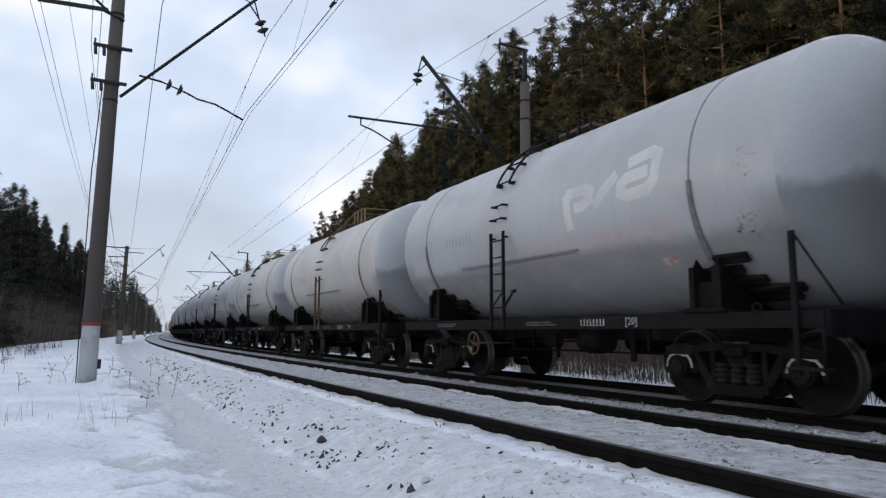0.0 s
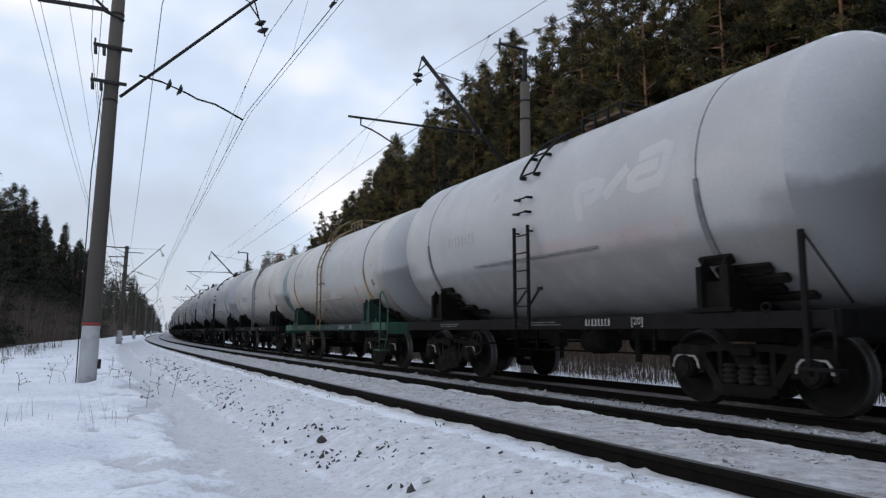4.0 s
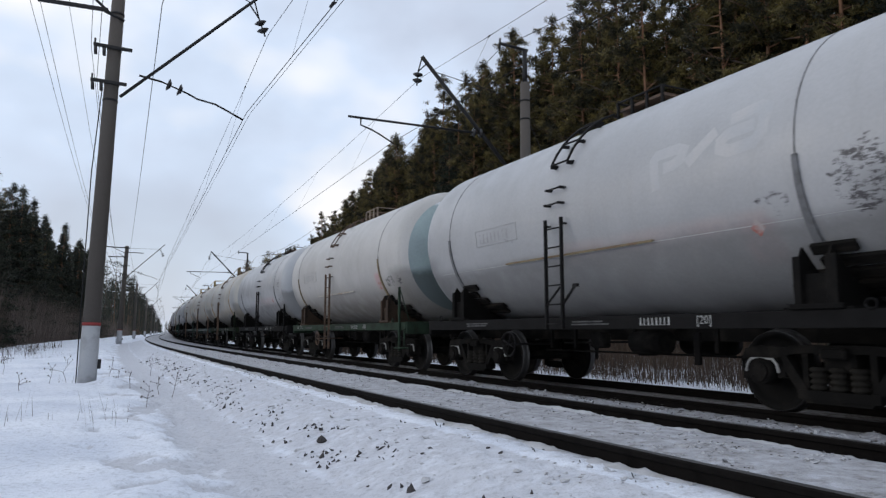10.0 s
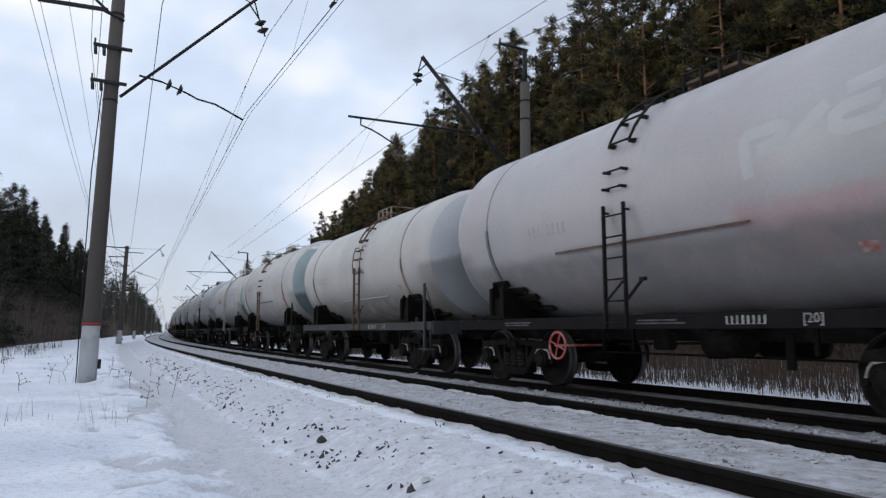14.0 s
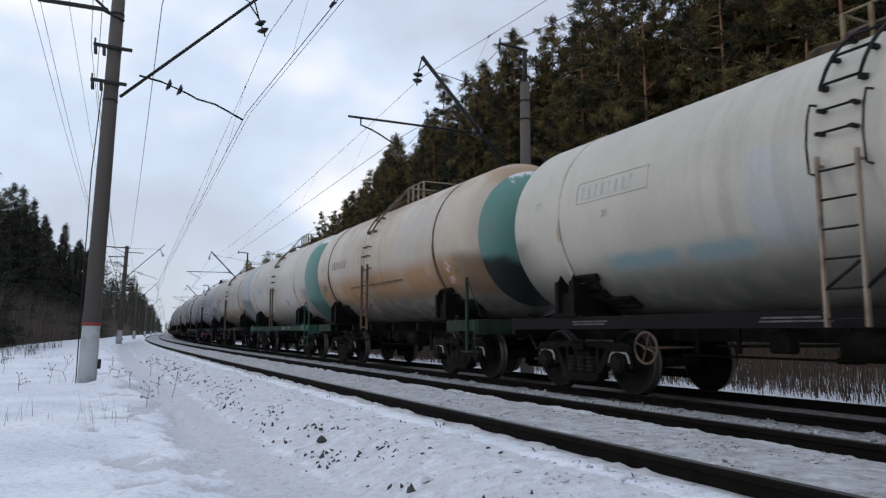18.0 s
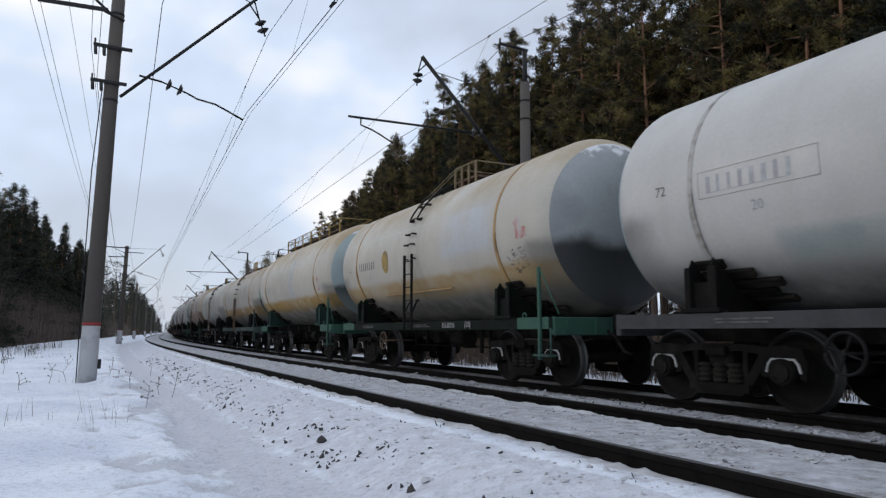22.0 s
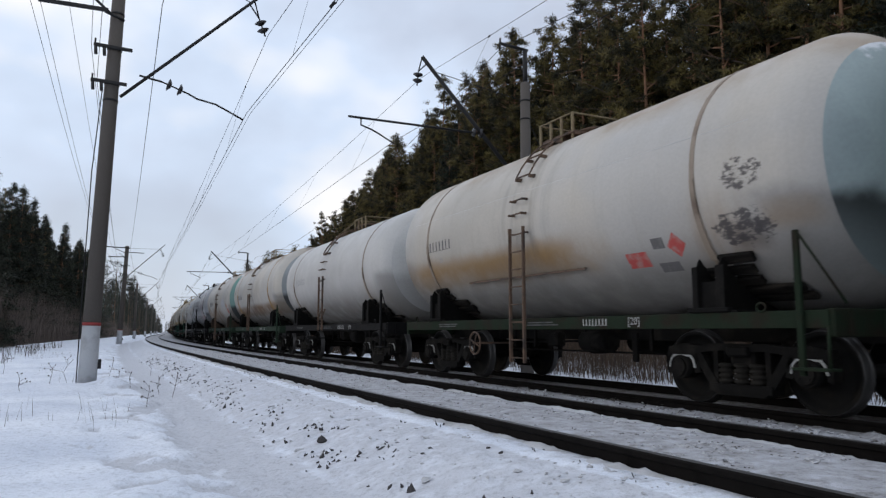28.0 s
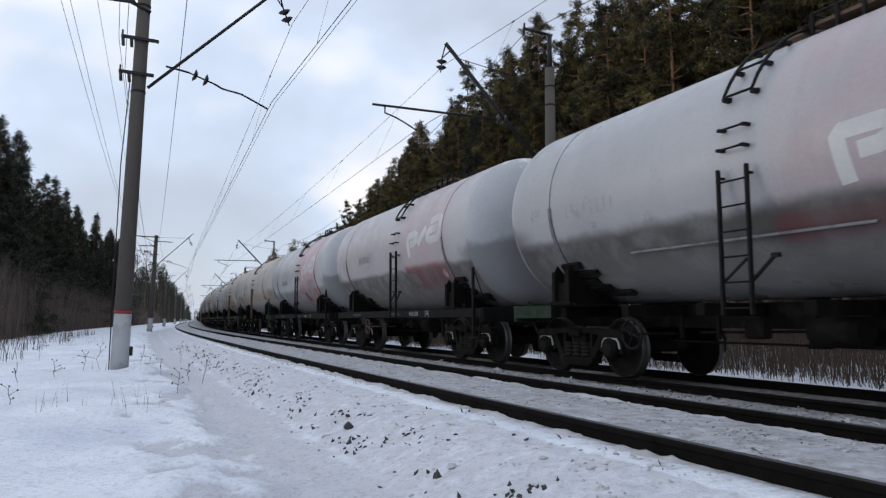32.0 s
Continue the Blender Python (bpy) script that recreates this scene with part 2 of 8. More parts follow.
def ground_z(s, lat):
    z = float(np.interp(lat, PROF_LAT, PROF_Z))
    p = Vector((s, lat, 0))
    soft = min(1.0, max(0.0, (-7.1 - lat) / 0.8)) + (0.5 if lat > 3 else 0.0)
    z += 0.09 * soft * noise.noise(p * 0.35) + 0.05 * soft * noise.noise(p * 1.1 + Vector((9, 3, 0)))
    if lat < -5.3:
        path, steps = tread(s, lat)
        z -= 0.02 * path + 0.05 * steps
        calm = 1.0 - 0.8 * path
        z += calm * (0.016 * noise.noise(p * 4.2) + 0.009 * noise.noise(p * 9.0))
        if lat > -6.9:
            z += 0.035 * max(0.0, noise.noise(p * 6.5)) + 0.03 * noise.noise(p * 2.2)
    elif -3.3 < lat < -0.9:
        z += 0.035 * noise.noise(p * 2.6) + 0.07 * max(0.0, noise.noise(p * 5.0 + Vector((1, 5, 2)))) + 0.015 * noise.noise(p * 11.0)
    else:
        z += 0.006 * noise.noise(p * 5.0)
    # snow heaped round the post
    z += 0.2 * math.exp(-((s - 16.15) ** 2 + (lat + 7.72) ** 2) / 0.16)
    return z


def build_ground():
    ss = [-400, -150, -60, -30, -18] + [-12 + 0.3 * k for k in range(50)]
    while ss[-1] < 1500:
        s = ss[-1]
        ss.append(s + (0.085 if s < 13 else min(0.085 * 1.035 ** ((s - 13) / 0.5), 0.012 * s + 0.01 if s < 200 else 40)))
    lats = [-1500, -400, -150, -80, -50, -36, -28, -23, -20, -18, -16, -14.5, -13.3, -12.2, -11.3, -10.6]
    while lats[-1] < -5.2:
        lats.append(lats[-1] + 0.07)
    lats += [-5.13, -5.03, -4.95, -4.85, -4.6, -4.23, -3.9, -3.6, -3.5, -3.43, -3.34, -3.2] + [-3.1 + 0.1 * k for k in range(22)] + [-0.9, -0.8,
             -0.7, -0.3, 0, 0.4, 0.8, 1.0, 1.4, 1.8, 2.2, 2.6, 3.2, 4, 5, 6, 7, 8, 10, 12, 15, 18, 21, 25, 30, 40, 60, 120, 400, 1500]
    n = len(lats)
    sa = np.array(ss)
    X, Y, A = np.interp(sa, S, LINE_X), np.interp(sa, S, LINE_Y), np.interp(sa, S, TURN)
    verts, mark, worn = [], [], []
    for i, s in enumerate(ss):
        ca, sn = math.cos(A[i]), math.sin(A[i])
        for lat in lats:
            verts.append((X[i] + lat * ca, Y[i] - lat * sn, ground_z(s, lat)))
            mark.append(float(np.interp(lat, [-7.6, -7.2, -6.5, -6.2, -5.4, -5.1, -4.9, -3.5, -3.3, -2.9, -1.5, -0.9, 0.9, 1.8, 3.0, 4.5, 12, 30], [0.0, 0.0, 0.05, 0.15, 0.12, 0.36, 0.45, 0.45, 0.5, 0.46, 0.46, 0.55, 0.7, 0.5, 0.2, 0.3, 0.6, 0.9])))
            if lat < -5.3 and s < 80:
                path, steps = tread(s, lat)
                worn.append(max(0.75 * path, 0.7 * steps, 0.62 if lat > -6.4 else 0.0))
            else:
                worn.append(0.75 if -5.1 < lat < -0.5 else (0.35 if -7.1 < lat < -6.4 else 0.0))
    faces = [(i * n + k, i * n + k + 1, (i + 1) * n + k + 1, (i + 1) * n + k) for i in range(len(ss) - 1) for k in range(n - 1)]
    me = bpy.data.meshes.new("ground")
    me.from_pydata(verts, [], faces)
    me.polygons.foreach_set("use_smooth", [True] * len(faces))
    at = me.attributes.new("ballast", "FLOAT", "POINT")
    at.data.foreach_set("value", mark)
    me.attributes.new("trodden", "FLOAT", "POINT").data.foreach_set("value", worn)
    me.materials.append(M_SNOW)
    me.update()
    tagged(new("ground", me), "snow-covered ground with a trodden path and dirty ballast between tracks", "ground", kind="structure")


build_ground()


# ---- rails ----
def rail_mesh(lat, z):
    prof = [(-0.075, -0.18), (-0.075, -0.168), (-0.02, -0.152), (-0.009, -0.135), (-0.009, -0.055), (-0.033, -0.042), (-0.0365, -0.012), (-0.028, -0.002), (0, 0.0),
            (0.028, -0.002), (0.0365, -0.012), (0.033, -0.042), (0.009, -0.055), (0.009, -0.135), (0.02, -0.152), (0.075, -0.168), (0.075, -0.18)]
    ss = [-60, -20, 0] + [x * 1.0 for x in range(2, 60)] + [60 + 4 * k for k in range(40)] + [220 + 20 * k for k in range(40)]
    g = Geo()
    vs = []
    for s in ss:
        for u, w in prof:
            vs.append(on_line(s, lat + u, z + w))
    n = len(prof)
    fs, ids = [], []
    for i in range(len(ss) - 1):
        for k in range(n - 1):
            fs.append((i * n + k, (i + 1) * n + k, (i + 1) * n + k + 1, i * n + k + 1))
            ids.append(1 if k in (7, 8) else 0)
    g.add(vs, fs, False)
    me = g.mesh("rail", M_STEEL)
    me.materials.append(M_RUNNING)
    me.polygons.foreach_set("material_index", ids)
    return me


def fastener_mesh():
    """A rail clip's bolt with frozen stalks beside it."""
    g = Geo()
    g.rod((-0.02, 0, -0.18), (-0.024, 0.006, -0.115), 0.011, 0.009, 6)
    g.box((0.0, 0, -0.158), (0.05, 0.05, 0.025), b=0.004)
    g.rod((-0.06, 0.03, -0.18), (-0.10, 0.05, -0.10), 0.007, 0.003, 5)
    g.rod((-0.05, 0.05, -0.18), (-0.04, 0.10, -0.12), 0.006, 0.003, 5)
    g.rod((-0.09, -0.02, -0.18), (-0.13, -0.05, -0.13), 0.006, 0.003, 5)
    return g.mesh("rail_fastener", M_DARKSTEEL)


def build_rails():
    fm = fastener_mesh()
    for name, lat, z in (("near track, dark rusty rail half buried in snow", NEAR - 0.797, NEAR_Z), ("near track, dark rusty rail half buried in snow", NEAR + 0.797, NEAR_Z),
                         ("far track, rail worn bright under the tank wagons", -0.797, 0.0), ("far track, rail worn bright under the tank wagons", 0.797, 0.0)):
        rail = tagged(new("rail", rail_mesh(lat, z)), name, "rail", "rails of the line", "structure")
        if z > 0:
            for k in range(75 if lat < -4.5 else 45):
                s = 2.2 + 0.545 * k
                if random.random() < 0.45:
                    continue
                p = on_line(s, lat - 0.09 if lat < -4.5 else lat - 0.075, z)
                part("rail_fastener", fm, rail, m=Matrix.Translation(p) @ pose(0, 0, 0, 0, 0, -heading(s) + random.uniform(-25, 25)) @ pose(0, 0, random.uniform(-0.04, 0.0), random.uniform(-12, 12), random.uniform(-12, 12), 0))


build_rails()


# ---- catenary ----
def insulator(g, p0, p1, discs=2):
    p0, p1 = Vector(p0), Vector(p1)
    g.rod(p0, p1, 0.02, seg=8)
    d = (p1 - p0).normalized()
    for k in range(discs):
        c = p0.lerp(p1, (k + 0.7) / (discs + 0.4))
        g.rod(c - d * 0.03, c + d * 0.035, 0.15, 0.06, seg=14)
        g.rod(c - d * 0.05, c - d * 0.03, 0.11, 0.15, seg=14)


def post(name, base, side, lean=0.0, left_extras=True, near=True):
    """A concrete catenary post with its cantilever; side is +1 where the arm reaches to the right."""
    root = tagged(new(name), "tall grey concrete catenary post with whitewashed foot and steel cantilever" if left_extras else "grey concrete catenary post with steel cantilever and pipe arm", "catenary post", "catenary posts")
    root.matrix_basis = Matrix.Translation(base) @ pose(0, 0, 0, 0, lean, 0)
    tall = 10.4 if near and left_extras and base.y < 40 else 9.2
    seg = 24 if near else 10
    slim = 0.77 if left_extras and base.y < 40 else 1.0
    g = Geo()
    if left_extras:
        g.rod((0, 0, 1.275), (0, 0, tall), 0.225 * slim, 0.165 * slim, seg)
        part("shaft", g.mesh("shaft", M_CONCRETE), root)
        part("whitewashed_foot", Geo().rod((0, 0, -0.6), (0, 0, 1.24), 0.243 * slim, 0.228 * slim, seg).mesh("foot", M_WHITEWASH), root, label="whitewashed foot of the post")
        part("red_band", Geo().rod((0, 0, 1.22), (0, 0, 1.285), 0.236 * slim, 0.236 * slim, seg).mesh("band", M_REDBAND), root, label="narrow red painted band")
    else:
        top = 10.0 if base.y < 40 else 9.1
        g.rod((0, 0, -0.6), (0, 0, top - 1.1), 0.205, 0.15, seg)
        part("shaft", g.mesh("shaft", M_CONCRETE), root)
        part("top_bracket", Geo().rod((0, 0, top - 1.2), (0, 0, top), 0.075, seg=8).rod((0.1, 0, top), (-0.95, 0, top + 0.05), 0.05, seg=8).rod((-0.92, 0, top + 0.22), (-0.94, 0, top - 0.15), 0.03, seg=6).mesh("top_bracket", M_DARKSTEEL), root)
    for z in ((6.15, 6.52, 7.32, 8.15) if left_extras else (6.1, 7.7, 8.3)):
        r = ((0.235 if left_extras else 0.21) - 0.006 * z) * slim
        part("clamp", Geo().rod((0, 0, z - 0.025), (0, 0, z + 0.025), r + 0.006, seg=seg).mesh("clamp", M_DARKSTEEL), root)
    if left_extras:
        # cantilever, from the post up over the near track
        lift = Matrix.Translation((-0.06, 0, 0.1))
        arm = Geo().rod((0.25, 0, 6.18), (3.4, 0, 9.5), 0.036, seg=8)
        part("cantilever", arm.mesh("cantilever", M_DARKSTEEL), root, m=lift)
        part("stay", Geo().rod((3.0, 0, 9.02), (0.2, 0, tall - 0.3), 0.012, seg=5).mesh("stay", M_DARKSTEEL), root, m=lift)
        part("hanger_plate", Geo().rod((2.92, 0, 9.0), (3.17, 0, 8.68), 0.018, seg=6).rod((3.05, 0, 9.07), (3.17, 0, 8.68), 0.018, seg=6).mesh("hanger_plate", M_DARKSTEEL), root, m=lift)
        g = Geo()
        insulator(g, (3.17, 0, 8.68), (3.34, 0, 8.26))
        part("insulator", g.mesh("insulator", M_INSULATOR), root, m=lift)
        g = Geo().rod((0.6, 0, 6.74), (1.08, 0, 6.68), 0.024, seg=6)
        part("register_clip", g.mesh("register_clip", M_DARKSTEEL), root, m=lift)
        g = Geo()
        insulator(g, (1.08, 0, 6.68), (1.66, 0, 6.5))
        part("insulator", g.mesh("insulator", M_INSULATOR), root, m=lift)
        part("steady_arm", Geo().tube([(1.66, 0, 6.5), (1.86, 0, 6.41), (2.28, 0, 6.35), (2.5, 0, 6.26), (2.92, 0, 6.08)], 0.022).mesh("steady_arm", M_DARKSTEEL), root, m=lift)
        # cross-arms for the lines behind the post
        for z, a, b in ((7.32, -0.42, 0.36), (6.52, -0.42, 0.3)):
            part("cross_arm", Geo().box(((a + b) / 2, -0.17, z), (b - a, 0.07, 0.07), b=0.01).rod((a + 0.03, -0.17, z), (a + 0.03, -0.17, z + 0.14), 0.02, seg=6).mesh("cross_arm", M_DARKSTEEL), root)
        for z in (7.32, 6.52):
            for k in (0, 1):
                x = -0.38 + 0.17 * k
                part("pin_insulator", Geo().rod((x, -0.17, z), (x + 0.02, -0.17, z - 0.22), 0.035, seg=8).mesh("pin_insulator", M_INSULATOR), root)
        g = Geo().box((-0.86, -0.2, 8.1), (1.35, 0.08, 0.08), pose(0, 0, 0, 0, -3, 0), b=0.01).rod((-0.15, -0.2, 8.08), (-0.62, -0.2, 8.46), 0.03, seg=6).rod((-0.25, -0.2, 8.1), (0.15, -0.1, 8.0), 0.035, seg=6)
        part("feeder_bracket", g.mesh("feeder_bracket", M_DARKSTEEL), root)
        if tall < 10:
            top = Geo().box((-0.75, -0.2, 9.0), (2.1, 0.09, 0.09), b=0.01).box((0.75, -0.2, 8.6), (1.5, 0.07, 0.07), b=0.01).rod((-0.1, -0.2, 8.5), (-1.2, -0.2, 8.95), 0.03, seg=6)
            part("feeder_bracket", top.mesh("feeder_bracket", M_DARKSTEEL), root)
        part("signal_tag", Geo().box((0.27 * slim, -0.02, 0.42), (0.07, 0.04, 0.2), b=0.01).mesh("signal_tag", M_DARKSTEEL), root)
        part("earth_cable", Geo().tube([(-0.23 * slim, -0.06, 6.4), (-0.32 * slim, -0.07, 4.5), (-0.29 * slim, -0.06, 1.5), (-0.26 * slim, -0.06, -0.1)], 0.012, 5).mesh("earth_cable", M_WIRE), root)
    else:
        x0 = side
        part("cantilever", Geo().rod((0.2 * x0, 0, 5.6), (3.63 * x0, 0, 9.1), 0.06, seg=8).mesh("cantilever", M_DARKSTEEL), root)
        part("hanger_plate", Geo().rod((3.62 * x0, 0, 9.08), (3.74 * x0, 0, 8.62), 0.02, seg=6).rod((3.45 * x0, 0, 8.92), (3.74 * x0, 0, 8.62), 0.02, seg=6).mesh("hanger_plate", M_DARKSTEEL), root)
        g = Geo()
        insulator(g, (3.74 * x0, 0, 8.62), (3.78 * x0, 0, 8.18))
        part("insulator", g.mesh("insulator", M_INSULATOR), root)
        part("pipe_arm", Geo().rod((1.55 * x0, 0, 7.02), (5.86 * x0, 0, 6.94), 0.035, seg=8).mesh("pipe_arm", M_DARKSTEEL), root)
        g = Geo()
        insulator(g, (1.5 * x0, 0, 7.02), (2.05 * x0, 0, 7.01))
        part("insulator", g.mesh("insulator", M_INSULATOR), root)
        part("steady_arm", Geo().tube([(5.49 * x0, 0, 6.95), (5.49 * x0, 0, 6.74), (5.2 * x0, 0, 6.66), (4.95 * x0, 0, 6.56), (4.5 * x0, 0, 6.34)], 0.025).mesh("steady_arm", M_DARKSTEEL), root)
        part("stay", Geo().rod((3.2 * x0, 0, 8.7), (0.1 * x0, 0, 8.3), 0.012, seg=5).mesh("stay", M_DARKSTEEL), root)
        part("stay", Geo().rod((-0.1 * x0, 0, 7.7), (-3.4 * x0, 1.5, 4.0), 0.012, seg=5).mesh("stay", M_DARKSTEEL), root)
    return root


POSTS_L = [-39.0, 16.5, 72.0, 128.0, 184.0, 240.0, 296.0, 352.0, 410.0]
POSTS_R = [-37.5, 18.0, 73.5, 129.5, 185.5, 241.5, 297.5, 353.5, 411.0]


def place_posts():
    for i, s in enumerate(POSTS_L):
        off = -4.0 if s < 40 else -3.15
        p = on_line(s, NEAR + off, -0.15)
        ob = post("catenary_post", p, 1, 1.3 if i == 1 else 0.4, True, i < 3)
        ob.matrix_basis = Matrix.Translation(p) @ pose(0, 0, 0, 0, (0.6, 1.3, 1.7)[i] if i < 3 else 0.6, -heading(s))
    for i, s in enumerate(POSTS_R):
        p = on_line(s, 3.7 if s < 40 else 4.2, -0.07)
        ob = post("catenary_post", p, -1, 0, False, i < 3)
        ob.matrix_basis = Matrix.Translation(p) @ pose(0, 0, 0, 0, 0.5, -heading(s))


place_posts()


def wire(name, pts, r, label, cat="wire"):
    return tagged(new(name, Geo().tube(pts, r, 5).mesh(name, M_WIRE)), label, cat, "overhead wires")


def span_points(s0, s1, lat0, lat1, z0, z1, sag, n):
    out = []
    for k in range(n + 1):
        a = k / n
        p = on_line(s0, lat0).lerp(on_line(s1, lat1), a)
        p.z = z0 + (z1 - z0) * a - 4 * sag * a * (1 - a)
        out.append(p)
    return out


def per_post(values, count):
    """One value for each post; the last one holds for the rest of the line."""
    return values + [values[-1]] * (count - len(values))


def build_wires():
    def run(posts, contact_lat, contact_z, carrier_lat, carrier_z, sags):
        n_posts = len(posts)
        contact_lat, contact_z, carrier_lat, carrier_z = (per_post(v, n_posts) for v in (contact_lat, contact_z, carrier_lat, carrier_z))
        sags = per_post(sags, n_posts)
        for i in range(n_posts - 1):
            a, b = posts[i], posts[i + 1]
            n = 14 if i < 3 else 6
            cw = span_points(a, b, contact_lat[i], contact_lat[i + 1], contact_z[i], contact_z[i + 1], 0.04, n)
            mw = span_points(a, b, carrier_lat[i], carrier_lat[i + 1], carrier_z[i], carrier_z[i + 1], sags[i], n)
            r = 0.0065 if i < 2 else 0.010
            line = wire("contact_wire", cw, r * 1.2, "thin dark copper contact wire over the track")
            if i == 0 and contact_lat[0] < -1:
                p = cw[0].lerp(cw[-1], (10.25 - a) / (b - a))
                part("wire_clamp", Geo().box(p + Vector((0, 0, 0.02)), (0.05, 0.2, 0.04), b=0.012).rod(p, p + Vector((0.1, 0.1, 0.12)), 0.012, seg=6).rod(p, p + Vector((0.06, -0.1, 0.2)), 0.012, seg=6).mesh("wire_clamp", M_DARKSTEEL), line)
            if i < 4 and contact_lat[0] < -1:
                wire("contact_wire", [q + Vector((0.09, 0, 0.01)) for q in cw], r * 0.8, "thin dark copper contact wire over the track")
            w = wire("messenger_wire", mw, r, "sagging dark messenger wire above the contact wire")
            for k in range(1, n, 2):
                part("dropper", Geo().tube([cw[k], mw[k]], 0.003, 4).mesh("dropper", M_WIRE), w)
                part("dropper_clip", Geo().box(mw[k], (0.03, 0.1, 0.05), b=0.01).mesh("dropper_clip", M_DARKSTEEL), w)
    run(POSTS_L, [NEAR - 0.53, NEAR - 0.92, NEAR + 0.11, NEAR + 0.1, NEAR], [6.11, 6.14, 6.02], [NEAR - 0.24, NEAR - 0.45, NEAR + 0.81, NEAR + 0.2], [8.42, 8.21, 7.96, 8.1], [0.51, 0.05, 1.0])
    run(POSTS_R, [-0.75, -0.8, -0.32, 0.0], [6.27, 6.31, 6.3], [-0.51, 0.12, 0.23, 0.0], [8.24, 8.4, 7.91, 8.1], [0.98, 0.38, 1.0])

    def plain(posts, lats, zs, sag, r):
        lats, zs = per_post(lats, len(posts)), per_post(zs, len(posts))
        for i in range(len(posts) - 1):
            wire("line_wire", span_points(posts[i], posts[i + 1], lats[i], lats[i + 1], zs[i], zs[i + 1], sag, 10 if i < 3 else 5), r if i < 2 else max(r, 0.011), "thin sagging power line wire beside the posts")
    plain(POSTS_L, [-9.45, -9.74, -8.57], [8.0, 7.99, 8.04], 0.93, 0.006)
    plain(POSTS_L, [-9.14, -9.56, -8.61], [8.01, 8.03, 8.06], 0.95, 0.006)
    plain(POSTS_L, [-8.53, -8.99, -7.94], [7.2, 7.96, 7.24], 0.64, 0.005)
    plain(POSTS_L, [-8.53, -8.53, -7.73], [7.2], 0.7, 0.006)
    plain(POSTS_L, [-8.38, -8.38, -7.58], [6.45], 0.7, 0.006)
    plain(POSTS_L, [-7.0, -7.13, -6.84, -7.2], [8.3, 8.44, 8.72, 9.0], 0.5, 0.010)
    plain(POSTS_R, [3.0, 2.84, 5.19, 3.8], [9.81, 9.79, 8.7, 9.5], 1.5, 0.010)


build_wires()


# ---- woods ----
def needle_material(name, dark, light):
    # the lighter colour paints lit highlights into the crowns, scattered in clumps by noise
    mat = paint(name, dark, 0.7, 0, 0.45, 0.9, 5.0, 0, light, 0.62, 0.3)
    return mat


M_PINE = needle_material("pine_needles", (0.020, 0.0195, 0.008), (0.18, 0.139, 0.043))
M_SPRUCE = needle_material("spruce_needles", (0.014, 0.018, 0.012), (0.046, 0.052, 0.032))
def bark_material():
    """Pine bark: grey and furrowed below, thin and orange higher up the trunk."""
    mat = paint("pine_bark", (0.095, 0.072, 0.058), 0.9, 0, 0.4, 2.0, 25, 0.5, (0.17, 0.095, 0.055), 0.5, stretch=(1, 1, 0.25))
    nt = mat.node_tree
    N, L = nt.nodes.new, nt.links.new
    bsdf = nt.nodes["Principled BSDF"]
    src = bsdf.inputs["Base Color"].links[0].from_socket
    co, sep, n, add, rng, mix = N("ShaderNodeTexCoord"), N("ShaderNodeSeparateXYZ"), N("ShaderNodeTexNoise"), N("ShaderNodeMath"), N("ShaderNodeMapRange"), N("ShaderNodeMix")
    n.inputs["Scale"].default_value, n.inputs["Detail"].default_value = 1.4, 5
    L(co.outputs["Object"], sep.inputs[0]), L(co.outputs["Object"], n.inputs["Vector"])
    add.operation, add.inputs[1].default_value = "MULTIPLY_ADD", 9.0
    L(n.outputs["Fac"], add.inputs[0]), L(sep.outputs["Z"], add.inputs[2])
    rng.inputs["From Min"].default_value, rng.inputs["From Max"].default_value = 12.0, 19.0
    L(add.outputs[0], rng.inputs["Value"])
    # the limbs stay grey: only what lies close to the trunk's axis is orange
    flat, core, both = N("ShaderNodeVectorMath"), N("ShaderNodeMapRange"), N("ShaderNodeMath")
    flat.operation, both.operation = "LENGTH", "MULTIPLY"
    level = N("ShaderNodeCombineXYZ")
    L(sep.outputs["X"], level.inputs[0]), L(sep.outputs["Y"], level.inputs[1]), L(level.outputs[0], flat.inputs[0])
    core.inputs["From Min"].default_value, core.inputs["From Max"].default_value = 0.4, 0.65
    core.inputs["To Min"].default_value, core.inputs["To Max"].default_value = 1.0, 0.0
    L(flat.outputs["Value"], core.inputs["Value"])
    L(rng.outputs["Result"], both.inputs[0]), L(core.outputs["Result"], both.inputs[1])
    mix.data_type = "RGBA"
    mix.inputs["B"].default_value = (0.24, 0.125, 0.07, 1)
    L(both.outputs[0], mix.inputs["Factor"]), L(src, mix.inputs["A"]), L(mix.outputs["Result"], bsdf.inputs["Base Color"])
    return mat


M_BARK = bark_material()
M_TWIG = paint("twigs", (0.085, 0.065, 0.055), 0.9, 0, 0.3, 2.0, 20, 0)


def tufts(rng, centres, size, count, up):
    """Needle tufts: small pointed blades in all directions round each centre."""
    vs, fs = [], []
    for c in centres:
        for _ in range(count):
            d = Vector((rng.gauss(0, 1), rng.gauss(0, 1), rng.gauss(up, 0.8))).normalized()
            e = d.cross(Vector((rng.gauss(0, 1), rng.gauss(0, 1), rng.gauss(0, 1)))).normalized()
            l, w = size * rng.uniform(0.3, 0.8), size * rng.uniform(0.055, 0.10)
            p = c + d * (0.35 * size * rng.random()) + Vector((rng.gauss(0, 0.3 * size), rng.gauss(0, 0.3 * size), rng.gauss(0, 0.2 * size)))
            o = len(vs)
            vs += [p - e * w, p + e * w, p + d * l]
            fs.append((o, o + 1, o + 2))
    return vs, fs


